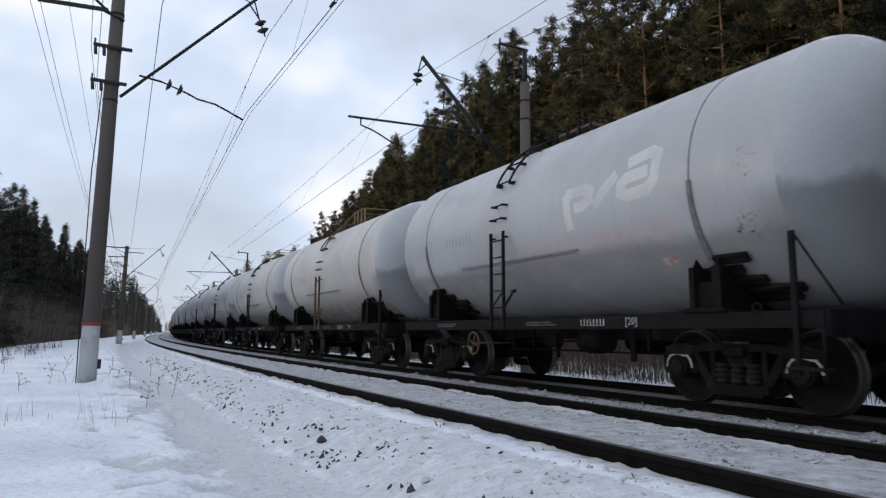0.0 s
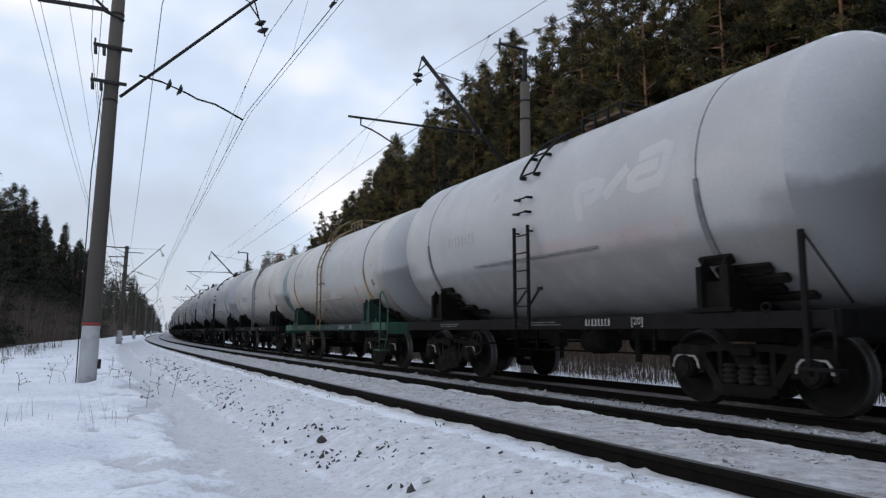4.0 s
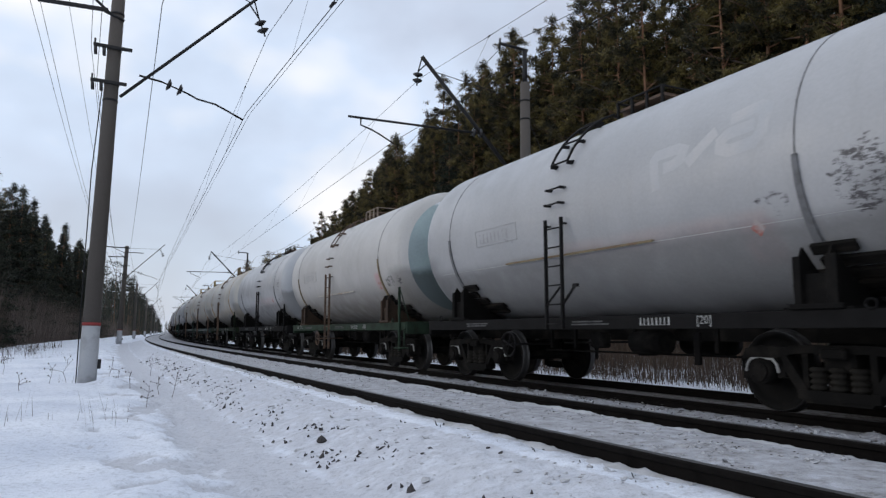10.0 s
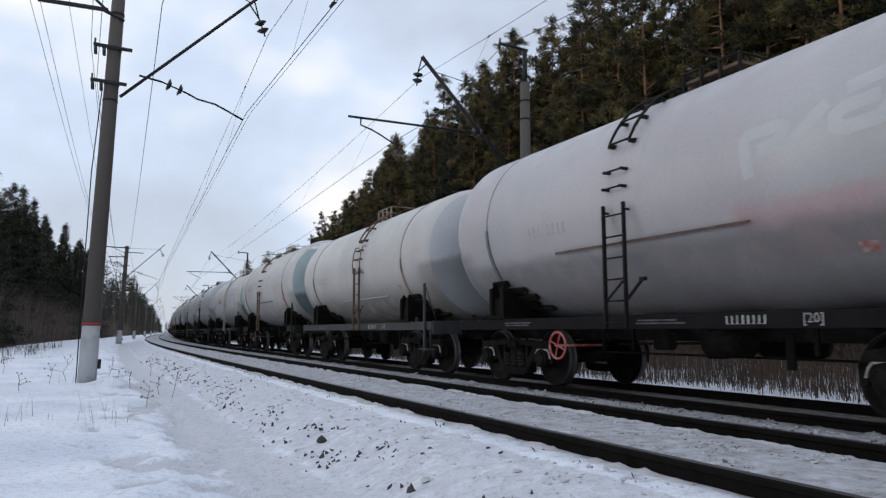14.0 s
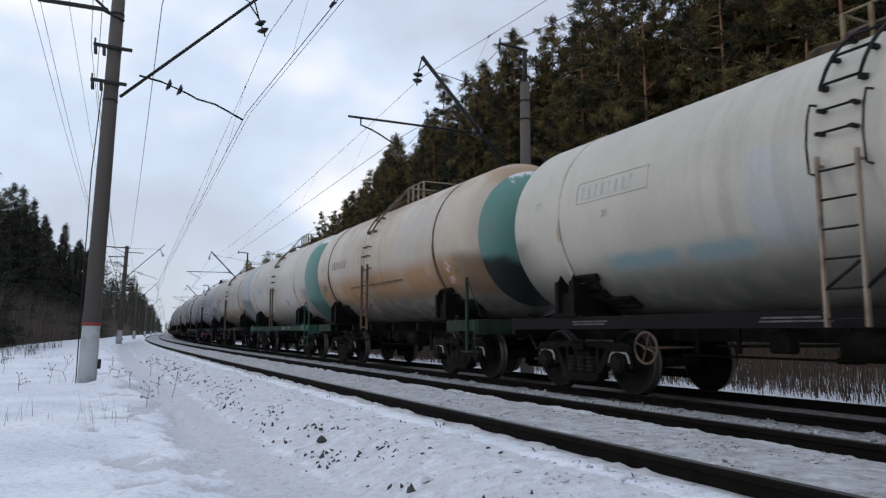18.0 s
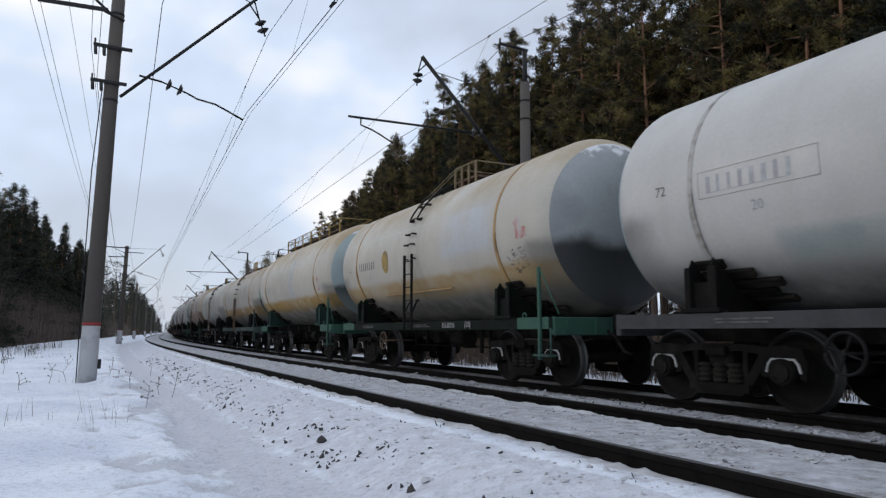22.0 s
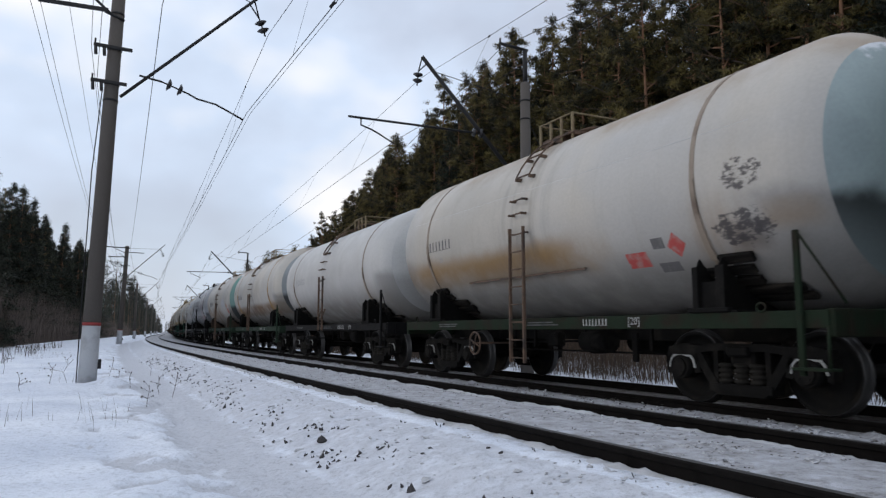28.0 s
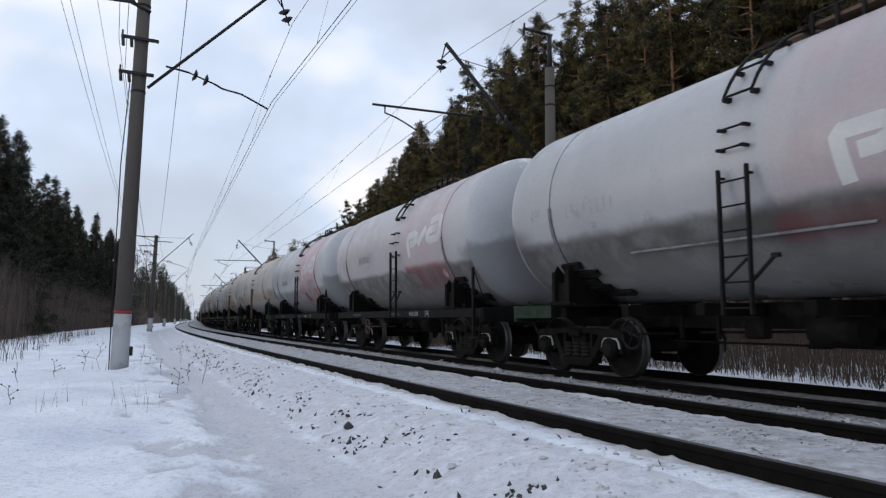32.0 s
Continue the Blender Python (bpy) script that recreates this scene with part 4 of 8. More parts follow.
def tank_paint(name, base, dirt_shade=(0.17, 0.155, 0.14), dirt_shade_z=2.0, dirt_shade_soft=0.5, band=None, band_amt=0.0, streak=0.3, spill=0.0, gloss=0.45, tint=None, tint_amt=0.0, fields=(), edge=(1.6, 1.8), fall=(2.05, 2.3), reach=None, peels=(), crown_amt=0.6, crown_z=(3.75, 4.25), thin=0.9, over=(), run=0.0, run_colour=(0.27, 0.17, 0.085)):
    """Tank paint: road grime and painted-in shade low down, an ochre band, streaks from the hatch, rust below the
    straps, peeled patches.
    """
    mat = bpy.data.materials.new(name)
    mat.use_nodes = True
    nt = mat.node_tree
    N, L = nt.nodes.new, nt.links.new
    bsdf = nt.nodes["Principled BSDF"]
    co, sep = N("ShaderNodeTexCoord"), N("ShaderNodeSeparateXYZ")
    L(co.outputs["Object"], sep.inputs[0])
    info = N("ShaderNodeObjectInfo")
    shift = N("ShaderNodeVectorMath")
    shift.operation = "ADD"
    off = N("ShaderNodeCombineXYZ")
    mul = N("ShaderNodeMath")
    mul.operation, mul.inputs[1].default_value = "MULTIPLY", 60.0
    L(info.outputs["Random"], mul.inputs[0]), L(mul.outputs[0], off.inputs[1])
    L(co.outputs["Object"], shift.inputs[0]), L(off.outputs[0], shift.inputs[1])

    def noise_at(scale, detail, stretch=(1, 1, 1), rough=0.55):
        mp, n = N("ShaderNodeMapping"), N("ShaderNodeTexNoise")
        mp.inputs["Scale"].default_value = stretch
        n.inputs["Scale"].default_value, n.inputs["Detail"].default_value, n.inputs["Roughness"].default_value = scale, detail, rough
        L(shift.outputs[0], mp.inputs["Vector"]), L(mp.outputs[0], n.inputs["Vector"])
        return n.outputs["Fac"]

    def ranged(src, a, b, lo=0.0, hi=1.0):
        m = N("ShaderNodeMapRange")
        m.interpolation_type = "SMOOTHSTEP"
        m.inputs["From Min"].default_value, m.inputs["From Max"].default_value = a, b
        m.inputs["To Min"].default_value, m.inputs["To Max"].default_value = lo, hi
        L(src, m.inputs["Value"])
        return m.outputs["Result"]

    def calc(op, a, b):
        m = N("ShaderNodeMath")
        m.operation = op
        for i, v in enumerate((a, b)):
            if isinstance(v, (int, float)):
                m.inputs[i].default_value = v
            else:
                L(v, m.inputs[i])
        return m.outputs[0]

    def blend(a, b, f, mode="MIX"):
        m = N("ShaderNodeMix")
        m.data_type, m.blend_type = "RGBA", mode
        for key, v in (("A", a), ("B", b)):
            if isinstance(v, tuple):
                m.inputs[key].default_value = (*v, 1)
            else:
                L(v, m.inputs[key])
        if isinstance(f, (int, float)):
            m.inputs["Factor"].default_value = f
        else:
            L(f, m.inputs["Factor"])
        return m.outputs["Result"]

    broad, mid, fine = noise_at(0.5, 4), noise_at(2.2, 7), noise_at(24, 4)
    drip = noise_at(1.0, 5, (1.0, 5.0, 0.35))
    z = calc("ADD", sep.outputs["Z"], calc("MULTIPLY", calc("SUBTRACT", mid, 0.5), 0.28))
    col = blend(base, tuple(c * 0.86 for c in base), ranged(broad, 0.35, 0.7))
    if tint:
        col = blend(col, tint, calc("MULTIPLY", ranged(noise_at(0.35, 3), 0.4, 0.62), tint_amt))

    def painted(col, y0, y1, z0, z1, shade, amt):
        """A faded coloured field on the flank."""
        box = calc("MULTIPLY", ranged(sep.outputs["Y"], y0 - 0.12, y0 + 0.12), calc("SUBTRACT", 1.0, ranged(sep.outputs["Y"], y1 - 0.12, y1 + 0.12)))
        box = calc("MULTIPLY", box, calc("MULTIPLY", ranged(sep.outputs["Z"], z0 - 0.1, z0 + 0.1), calc("SUBTRACT", 1.0, ranged(sep.outputs["Z"], z1 - 0.08, z1 + 0.08))))
        return blend(col, shade, calc("MULTIPLY", box, ranged(noise_at(1.3, 6), 0.3, 0.65, amt * 0.35, amt)))

    for spec in fields:
        col = painted(col, *spec)
    col = blend(col, tuple(c * f for c, f in zip(base, (0.62, 0.58, 0.52))), calc("MULTIPLY", ranged(drip, 0.5, 0.78), streak))
    if band:
        inb = calc("MULTIPLY", ranged(z, *edge), calc("SUBTRACT", 1.0, ranged(z, *fall)))
        if reach:
            inb = calc("MULTIPLY", inb, ranged(calc("ADD", sep.outputs["Y"], calc("MULTIPLY", calc("SUBTRACT", mid, 0.5), 1.5)), *reach))
        crown = calc("MULTIPLY", ranged(z, *crown_z), ranged(broad, 0.35, 0.55))
        col = blend(col, band, calc("MULTIPLY", calc("MAXIMUM", calc("MULTIPLY", inb, ranged(noise_at(0.55, 4), 0.3, 0.55, 0.5, 1.0)), calc("MULTIPLY", crown, crown_amt)), band_amt))
    if spill:
        near = calc("SUBTRACT", 1.0, ranged(calc("ABSOLUTE", calc("SUBTRACT", sep.outputs["Y"], 0.2), 0.0), 0.3, 1.3))
        col = blend(col, (0.10, 0.085, 0.075), calc("MULTIPLY", calc("MULTIPLY", near, ranged(drip, 0.42, 0.66)), spill))
    if run:
        by_strap = calc("SUBTRACT", 1.0, ranged(calc("ABSOLUTE", calc("SUBTRACT", calc("ABSOLUTE", sep.outputs["Y"], 0.0), 3.95), 0.0), 0.05, 0.75))
        wash = calc("MULTIPLY", calc("MULTIPLY", by_strap, ranged(noise_at(1.0, 5, (1.0, 3.0, 0.3)), 0.33, 0.6, 0.25, 1.0)), calc("SUBTRACT", 1.0, ranged(z, 2.0, 2.75)))
        col = blend(col, run_colour, calc("MULTIPLY", wash, run))
    # belly tone: grime together with underside shade and reflection painted into the colour
    low = calc("SUBTRACT", 1.0, ranged(z, dirt_shade_z - dirt_shade_soft, dirt_shade_z + dirt_shade_soft))
    col = blend(col, dirt_shade, calc("MULTIPLY", calc("MULTIPLY", low, ranged(sep.outputs["Z"], 1.35, 2.1, thin, 1.0)), ranged(mid, 0.2, 0.6, 0.6, 0.95)))
    for spec in over:
        col = painted(col, *spec)
    # the shell's ends turn darker towards the bottom
    ends = ranged(calc("ABSOLUTE", calc("ADD", sep.outputs["Y"], calc("MULTIPLY", calc("SUBTRACT", mid, 0.5), 0.5)), 0.0), 4.3, 5.0)
    lower_end = calc("MULTIPLY", calc("MULTIPLY", ends, calc("SUBTRACT", 1.0, ranged(z, 2.35, 2.62))), ranged(sep.outputs["Z"], 1.5, 2.35, 0.3, 0.6))
    col = blend(col, tuple(0.8 * c for c in dirt_shade), lower_end)
    for py, pz, ry, rz, amt in peels:
        # flaked paint in a patch with a ragged rim
        dy = calc("MULTIPLY", calc("SUBTRACT", sep.outputs["Y"], py), 1.0 / ry)
        dz = calc("MULTIPLY", calc("SUBTRACT", sep.outputs["Z"], pz), 1.0 / rz)
        far = calc("ADD", calc("MULTIPLY", dy, dy), calc("MULTIPLY", dz, dz))
        inside = calc("SUBTRACT", 1.0, ranged(far, 0.3, 1.3))
        flake = calc("ADD", noise_at(9, 10, (1, 0.75, 1.5), 0.8), calc("MULTIPLY", inside, 0.2))
        side = calc("SUBTRACT", 1.0, ranged(sep.outputs["X"], -0.4, 0.0))
        col = blend(col, (0.045, 0.04, 0.042), calc("MULTIPLY", calc("MULTIPLY", side, ranged(inside, 0.02, 0.2)), ranged(flake, 0.775 - 0.055 * amt, 0.795 - 0.055 * amt, 0.0, 0.88)))
    col = blend(col, ranged_col(N, L, fine), 1.0, "MULTIPLY")
    L(col, bsdf.inputs["Base Color"])
    bsdf.inputs["Specular IOR Level"].default_value = 0.35
    L(ranged(mid, 0.2, 0.8, gloss - 0.1, gloss + 0.2), bsdf.inputs["Roughness"])
    bp = N("ShaderNodeBump")
    bp.inputs["Strength"].default_value, bp.inputs["Distance"].default_value = 0.12, 0.02
    L(mid, bp.inputs["Height"]), L(bp.outputs["Normal"], bsdf.inputs["Normal"])
    return mat


def ranged_col(N, L, src):
    m = N("ShaderNodeMapRange")
    m.inputs["To Min"].default_value, m.inputs["To Max"].default_value = 0.86, 1.08
    L(src, m.inputs["Value"])
    return m.outputs["Result"]


GREY, WHITE, CREAM = (0.43, 0.427, 0.428), (0.497, 0.48, 0.458), (0.50, 0.468, 0.412)
OCHRE = (0.46, 0.27, 0.07)
# grey wagons' belly: grime and the dark lower reflection in one colour
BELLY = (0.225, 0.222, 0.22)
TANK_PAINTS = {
    "grey": dict(base=GREY, dirt_shade=BELLY, dirt_shade_z=2.15, dirt_shade_soft=0.12, thin=0.6, streak=0.12, gloss=0.36, fields=[(-3.5, 0.35, 1.95, 2.4, (0.46, 0.31, 0.31), 0.45)]),
    "grey_red": dict(base=(0.43, 0.43, 0.437), dirt_shade=(0.19, 0.185, 0.185), dirt_shade_z=2.18, dirt_shade_soft=0.08, thin=0.55, streak=0.12, gloss=0.36, fields=[(-3.95, -0.75, 1.6, 4.5, (0.50, 0.27, 0.285), 0.62)]),
    "half_red": dict(base=(0.405, 0.40, 0.405), dirt_shade=(0.075, 0.074, 0.068), dirt_shade_z=2.06, dirt_shade_soft=0.07, thin=0.5, streak=0.15, gloss=0.33, fields=[(-4.0, -0.6, 1.9, 4.4, (0.45, 0.31, 0.32), 0.5), (-4.0, -0.3, 1.85, 2.15, (0.22, 0.07, 0.075), 0.8)]),
    "grey_half": dict(base=(0.315, 0.319, 0.327), dirt_shade=(0.105, 0.10, 0.097), dirt_shade_z=2.12, dirt_shade_soft=0.06, thin=0.75, streak=0.15, gloss=0.33, fields=[(-3.3, -2.2, 1.7, 2.5, (0.36, 0.13, 0.13), 0.5), (-3.6, -1.9, 2.6, 4.3, (0.34, 0.25, 0.26), 0.55)]),
    "grey_pink": dict(base=(0.432, 0.42, 0.418), thin=0.6, dirt_shade=(0.20, 0.19, 0.19), dirt_shade_z=2.14, dirt_shade_soft=0.14, streak=0.12, gloss=0.36, tint=(0.43, 0.355, 0.37), tint_amt=0.3, fields=[(-3.9, -1.6, 1.75, 2.4, (0.44, 0.24, 0.25), 0.6)]),
    "white": dict(base=WHITE, dirt_shade=(0.195, 0.18, 0.162), dirt_shade_z=2.0, dirt_shade_soft=0.5, streak=0.2, run=0.2),
    "white_blue": dict(base=(0.48, 0.468, 0.45), dirt_shade=(0.15, 0.138, 0.125), dirt_shade_z=1.95, dirt_shade_soft=0.4, streak=0.2, tint=(0.40, 0.44, 0.49), tint_amt=0.4, band=(0.42, 0.37, 0.28), band_amt=0.5, fall=(2.1, 2.5)),
    "white_green": dict(base=(0.50, 0.485, 0.455), dirt_shade=(0.085, 0.085, 0.08), dirt_shade_z=1.75, dirt_shade_soft=0.35, streak=0.12, fields=[]),
    "cream_blue": dict(base=(0.455, 0.43, 0.37), dirt_shade=(0.10, 0.097, 0.088), dirt_shade_z=1.85, dirt_shade_soft=0.35, streak=0.12, spill=0.15, fields=[(-0.6, 0.25, 1.9, 3.0, (0.36, 0.40, 0.43), 0.7), (-4.6, -4.2, 2.6, 3.2, (0.36, 0.42, 0.46), 0.8)]),
    "cream": dict(base=CREAM, dirt_shade=(0.14, 0.13, 0.115), dirt_shade_z=1.92, dirt_shade_soft=0.4, band=OCHRE, band_amt=0.22, streak=0.2, spill=0.25, tint=(0.43, 0.44, 0.46), tint_amt=0.35, run=0.35),
    "cream_rust": dict(base=(0.48, 0.438, 0.38), dirt_shade=(0.085, 0.08, 0.07), dirt_shade_z=1.82, dirt_shade_soft=0.35, band=(0.33, 0.20, 0.09), band_amt=0.75, streak=0.15, spill=0.25, tint=(0.40, 0.40, 0.405), tint_amt=0.4, run=0.6),
    "ochre": dict(base=(0.475, 0.44, 0.375), dirt_shade=(0.062, 0.06, 0.053), dirt_shade_z=1.78, dirt_shade_soft=0.22, band=(0.31, 0.185, 0.032), band_amt=0.97, crown_z=(3.35, 4.0), crown_amt=0.55, streak=0.1, spill=0.12, edge=(1.62, 1.8), fall=(2.08, 2.26)),
}
# what sets single wagons apart: flaked patches, stains, overpainted fields
PAINT_OWN = {
    0: dict(peels=[(-4.55, 2.15, 0.35, 0.25, 0.2), (-4.6, 2.9, 0.25, 0.3, 0.0)]),
    1: dict(peels=[(-4.6, 2.15, 0.3, 0.2, 0.2)]),
    3: dict(peels=[(-4.35, 2.25, 0.16, 0.16, 1.6), (-4.35, 2.75, 0.12, 0.2, 0.4)]),
    7: dict(fields=[(-5.2, -4.1, 1.9, 3.4, (0.40, 0.41, 0.43), 0.7)], peels=[(-4.35, 2.1, 0.25, 0.12, 0.4)]),
    8: dict(peels=[(-4.5, 2.9, 0.3, 0.42, 0.9), (-4.5, 2.2, 0.5, 0.22, 0.8)]),
    9: dict(peels=[(-4.5, 2.2, 0.35, 0.16, 1.5), (-5.0, 2.2, 0.2, 0.15, 0.8)], fields=[(-3.95, -3.55, 2.05, 2.45, (0.55, 0.28, 0.29), 0.8)]),
    10: dict(peels=[(-4.65, 2.45, 0.42, 0.45, 1.2), (-3.6, 2.35, 0.3, 0.2, 0.5)], fields=[(-3.55, -3.1, 1.75, 2.15, (0.48, 0.24, 0.24), 0.6), (-3.5, 0.35, 1.95, 2.3, (0.46, 0.35, 0.33), 0.5)]),
    11: dict(streak=0.05),
    12: dict(dirt_shade=(0.26, 0.25, 0.24)),
    14: dict(peels=[(-4.5, 2.5, 0.3, 0.45, 0.6)]),
    16: dict(band_amt=0.1, dirt_shade_z=1.75, peels=[(-4.75, 2.1, 0.2, 0.3, 0.3)]),
    17: dict(base=(0.465, 0.40, 0.325), band=(0.30, 0.165, 0.065), band_amt=0.95, spill=0.5, fall=(2.25, 2.7), streak=0.3, crown_amt=0.65, run=0.9, run_colour=(0.2, 0.115, 0.055), peels=[(-4.6, 2.3, 0.25, 0.3, 0.5)]),
    18: dict(peels=[(-4.3, 2.2, 0.2, 0.35, 1.8)], over=[(1.5, 2.9, 1.84, 2.04, (0.20, 0.285, 0.30), 1.3), (0.3, 1.3, 1.84, 2.04, (0.22, 0.29, 0.30), 1.2)]),
    20: dict(fields=[(-0.9, -0.3, 2.1, 4.0, (0.36, 0.38, 0.41), 0.8)]),
    21: dict(peels=[(-4.4, 2.2, 0.45, 0.3, 0.8)], fields=[(-3.6, -1.5, 2.5, 3.4, (0.43, 0.45, 0.48), 0.7)], band_amt=0.75),
    22: dict(peels=[(-4.3, 2.25, 0.2, 0.25, 1.3)], over=[(-4.8, 2.75, 1.72, 2.05, (0.25, 0.295, 0.285), 0.85)]),
    23: dict(thin=0.3, peels=[(-4.3, 2.25, 0.4, 0.25, 0.9), (-4.35, 2.75, 0.22, 0.22, 0.5), (-4.3, 3.1, 0.2, 0.2, 0.6)], over=[(-2.1, -1.25, 1.75, 2.08, (0.34, 0.12, 0.12), 0.75), (-3.6, -2.8, 1.7, 2.1, (0.38, 0.15, 0.15), 0.7)]),
    24: dict(reach=(-2.0, -0.5), band=(0.215, 0.135, 0.07), band_amt=0.95, edge=(1.6, 1.9), fall=(2.1, 2.65), over=[(-5.4, -4.35, 1.4, 2.15, (0.05, 0.048, 0.045), 0.85)], dirt_shade=(0.15, 0.125, 0.10), run=0.8, fields=[(-3.3, -2.0, 2.42, 2.85, (0.40, 0.40, 0.43), 0.9)], peels=[(-4.6, 2.3, 0.3, 0.3, 0.4), (-4.3, 3.1, 0.3, 0.35, 0.1)]),
    25: dict(band=(0.17, 0.10, 0.05), band_amt=1.0, dirt_shade_z=1.75, fall=(2.05, 2.3)),
    19: dict(base=(0.42, 0.385, 0.325), band=(0.27, 0.155, 0.028)),
    27: dict(band=(0.27, 0.165, 0.07), band_amt=1.0, reach=(-2.2, -0.4), edge=(1.72, 1.95), fall=(2.2, 2.6), dirt_shade=(0.20, 0.19, 0.178), dirt_shade_z=1.95, crown_amt=0.5, run=0.75, peels=[(-4.5, 2.75, 0.35, 0.25, 1.4), (-4.4, 2.15, 0.5, 0.25, 1.9)], over=[(-5.3, -4.7, 2.1, 2.4, (0.36, 0.24, 0.13), 0.8), (-4.7, -4.2, 1.9, 2.2, (0.10, 0.075, 0.06), 0.7)]),
    28: dict(base=(0.50, 0.468, 0.42), band=(0.37, 0.265, 0.165), band_amt=0.9, edge=(1.9, 2.1), fall=(2.25, 2.6), dirt_shade=(0.26, 0.25, 0.235), run=0.6, peels=[(-4.1, 2.05, 0.35, 0.18, 1.4), (-4.85, 2.05, 0.3, 0.2, 1.0)], fields=[(-4.9, -4.0, 2.3, 3.2, (0.41, 0.415, 0.43), 0.7), (-2.65, -2.3, 1.85, 1.97, (0.2, 0.2, 0.2), 0.8), (-1.9, -1.4, 1.64, 1.78, (0.25, 0.25, 0.25), 0.8)]),
    29: dict(fields=[(-3.95, -0.75, 1.6, 4.5, (0.52, 0.26, 0.28), 0.65)], over=[(-2.3, -0.75, 1.6, 2.35, (0.40, 0.15, 0.16), 0.7), (-3.55, -2.2, 2.1, 2.5, (0.18, 0.17, 0.17), 0.75)]),
    31: dict(dirt_shade_z=2.25, dirt_shade_soft=0.1, over=[(-4.0, -0.5, 1.8, 2.1, (0.16, 0.055, 0.06), 0.75)]),
    30: dict(fields=[(-3.9, -1.2, 2.2, 4.4, (0.45, 0.33, 0.345), 0.55), (-3.9, -1.2, 1.75, 2.27, (0.28, 0.075, 0.085), 0.85)], over=[(-3.9, -1.2, 1.7, 2.25, (0.20, 0.06, 0.068), 0.62)], dirt_shade=(0.085, 0.084, 0.078), dirt_shade_z=2.2, dirt_shade_soft=0.07, thin=0.5),
}


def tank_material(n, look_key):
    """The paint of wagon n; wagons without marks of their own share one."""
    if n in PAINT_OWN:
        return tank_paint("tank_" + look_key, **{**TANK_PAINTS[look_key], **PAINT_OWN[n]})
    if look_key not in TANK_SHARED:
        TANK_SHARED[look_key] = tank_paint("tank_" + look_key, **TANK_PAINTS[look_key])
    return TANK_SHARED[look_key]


TANK_SHARED = {}
M_SILLS = {
    "black": paint("frame_black", (0.009, 0.0085, 0.0085), 0.75, 0, 0.3, 3, 40, spec=0.12),
    "grey": paint("frame_grey", (0.04, 0.04, 0.043), 0.75, 0, 0.3, 3, 40),
    "deep": paint("frame_deep_green", (0.006, 0.012, 0.008), 0.8, 0, 0.3, 3, 40, second=(0.006, 0.007, 0.006), spec=0.12),
    "dull_teal": paint("frame_dull_teal", (0.023, 0.047, 0.04), 0.75, 0, 0.3, 2.0, 40, second=(0.014, 0.03, 0.026), amount=0.5, spec=0.2),
    "grey_green": paint("frame_grey_green", (0.04, 0.062, 0.055), 0.75, 0, 0.3, 1.2, 40, second=(0.014, 0.017, 0.015), amount=0.5),
    "moss": paint("frame_light_green", (0.024, 0.042, 0.027), 0.75, 0, 0.3, 3, 40, second=(0.016, 0.022, 0.014), spec=0.15),
    "green": paint("frame_green", (0.012, 0.021, 0.011), 0.8, 0, 0.3, 3, 40, second=(0.018, 0.014, 0.009), spec=0.15),
    "teal": paint("frame_teal", (0.028, 0.086, 0.058), 0.75, 0, 0.3, 2.0, 40, second=(0.025, 0.06, 0.052), amount=0.4),
}
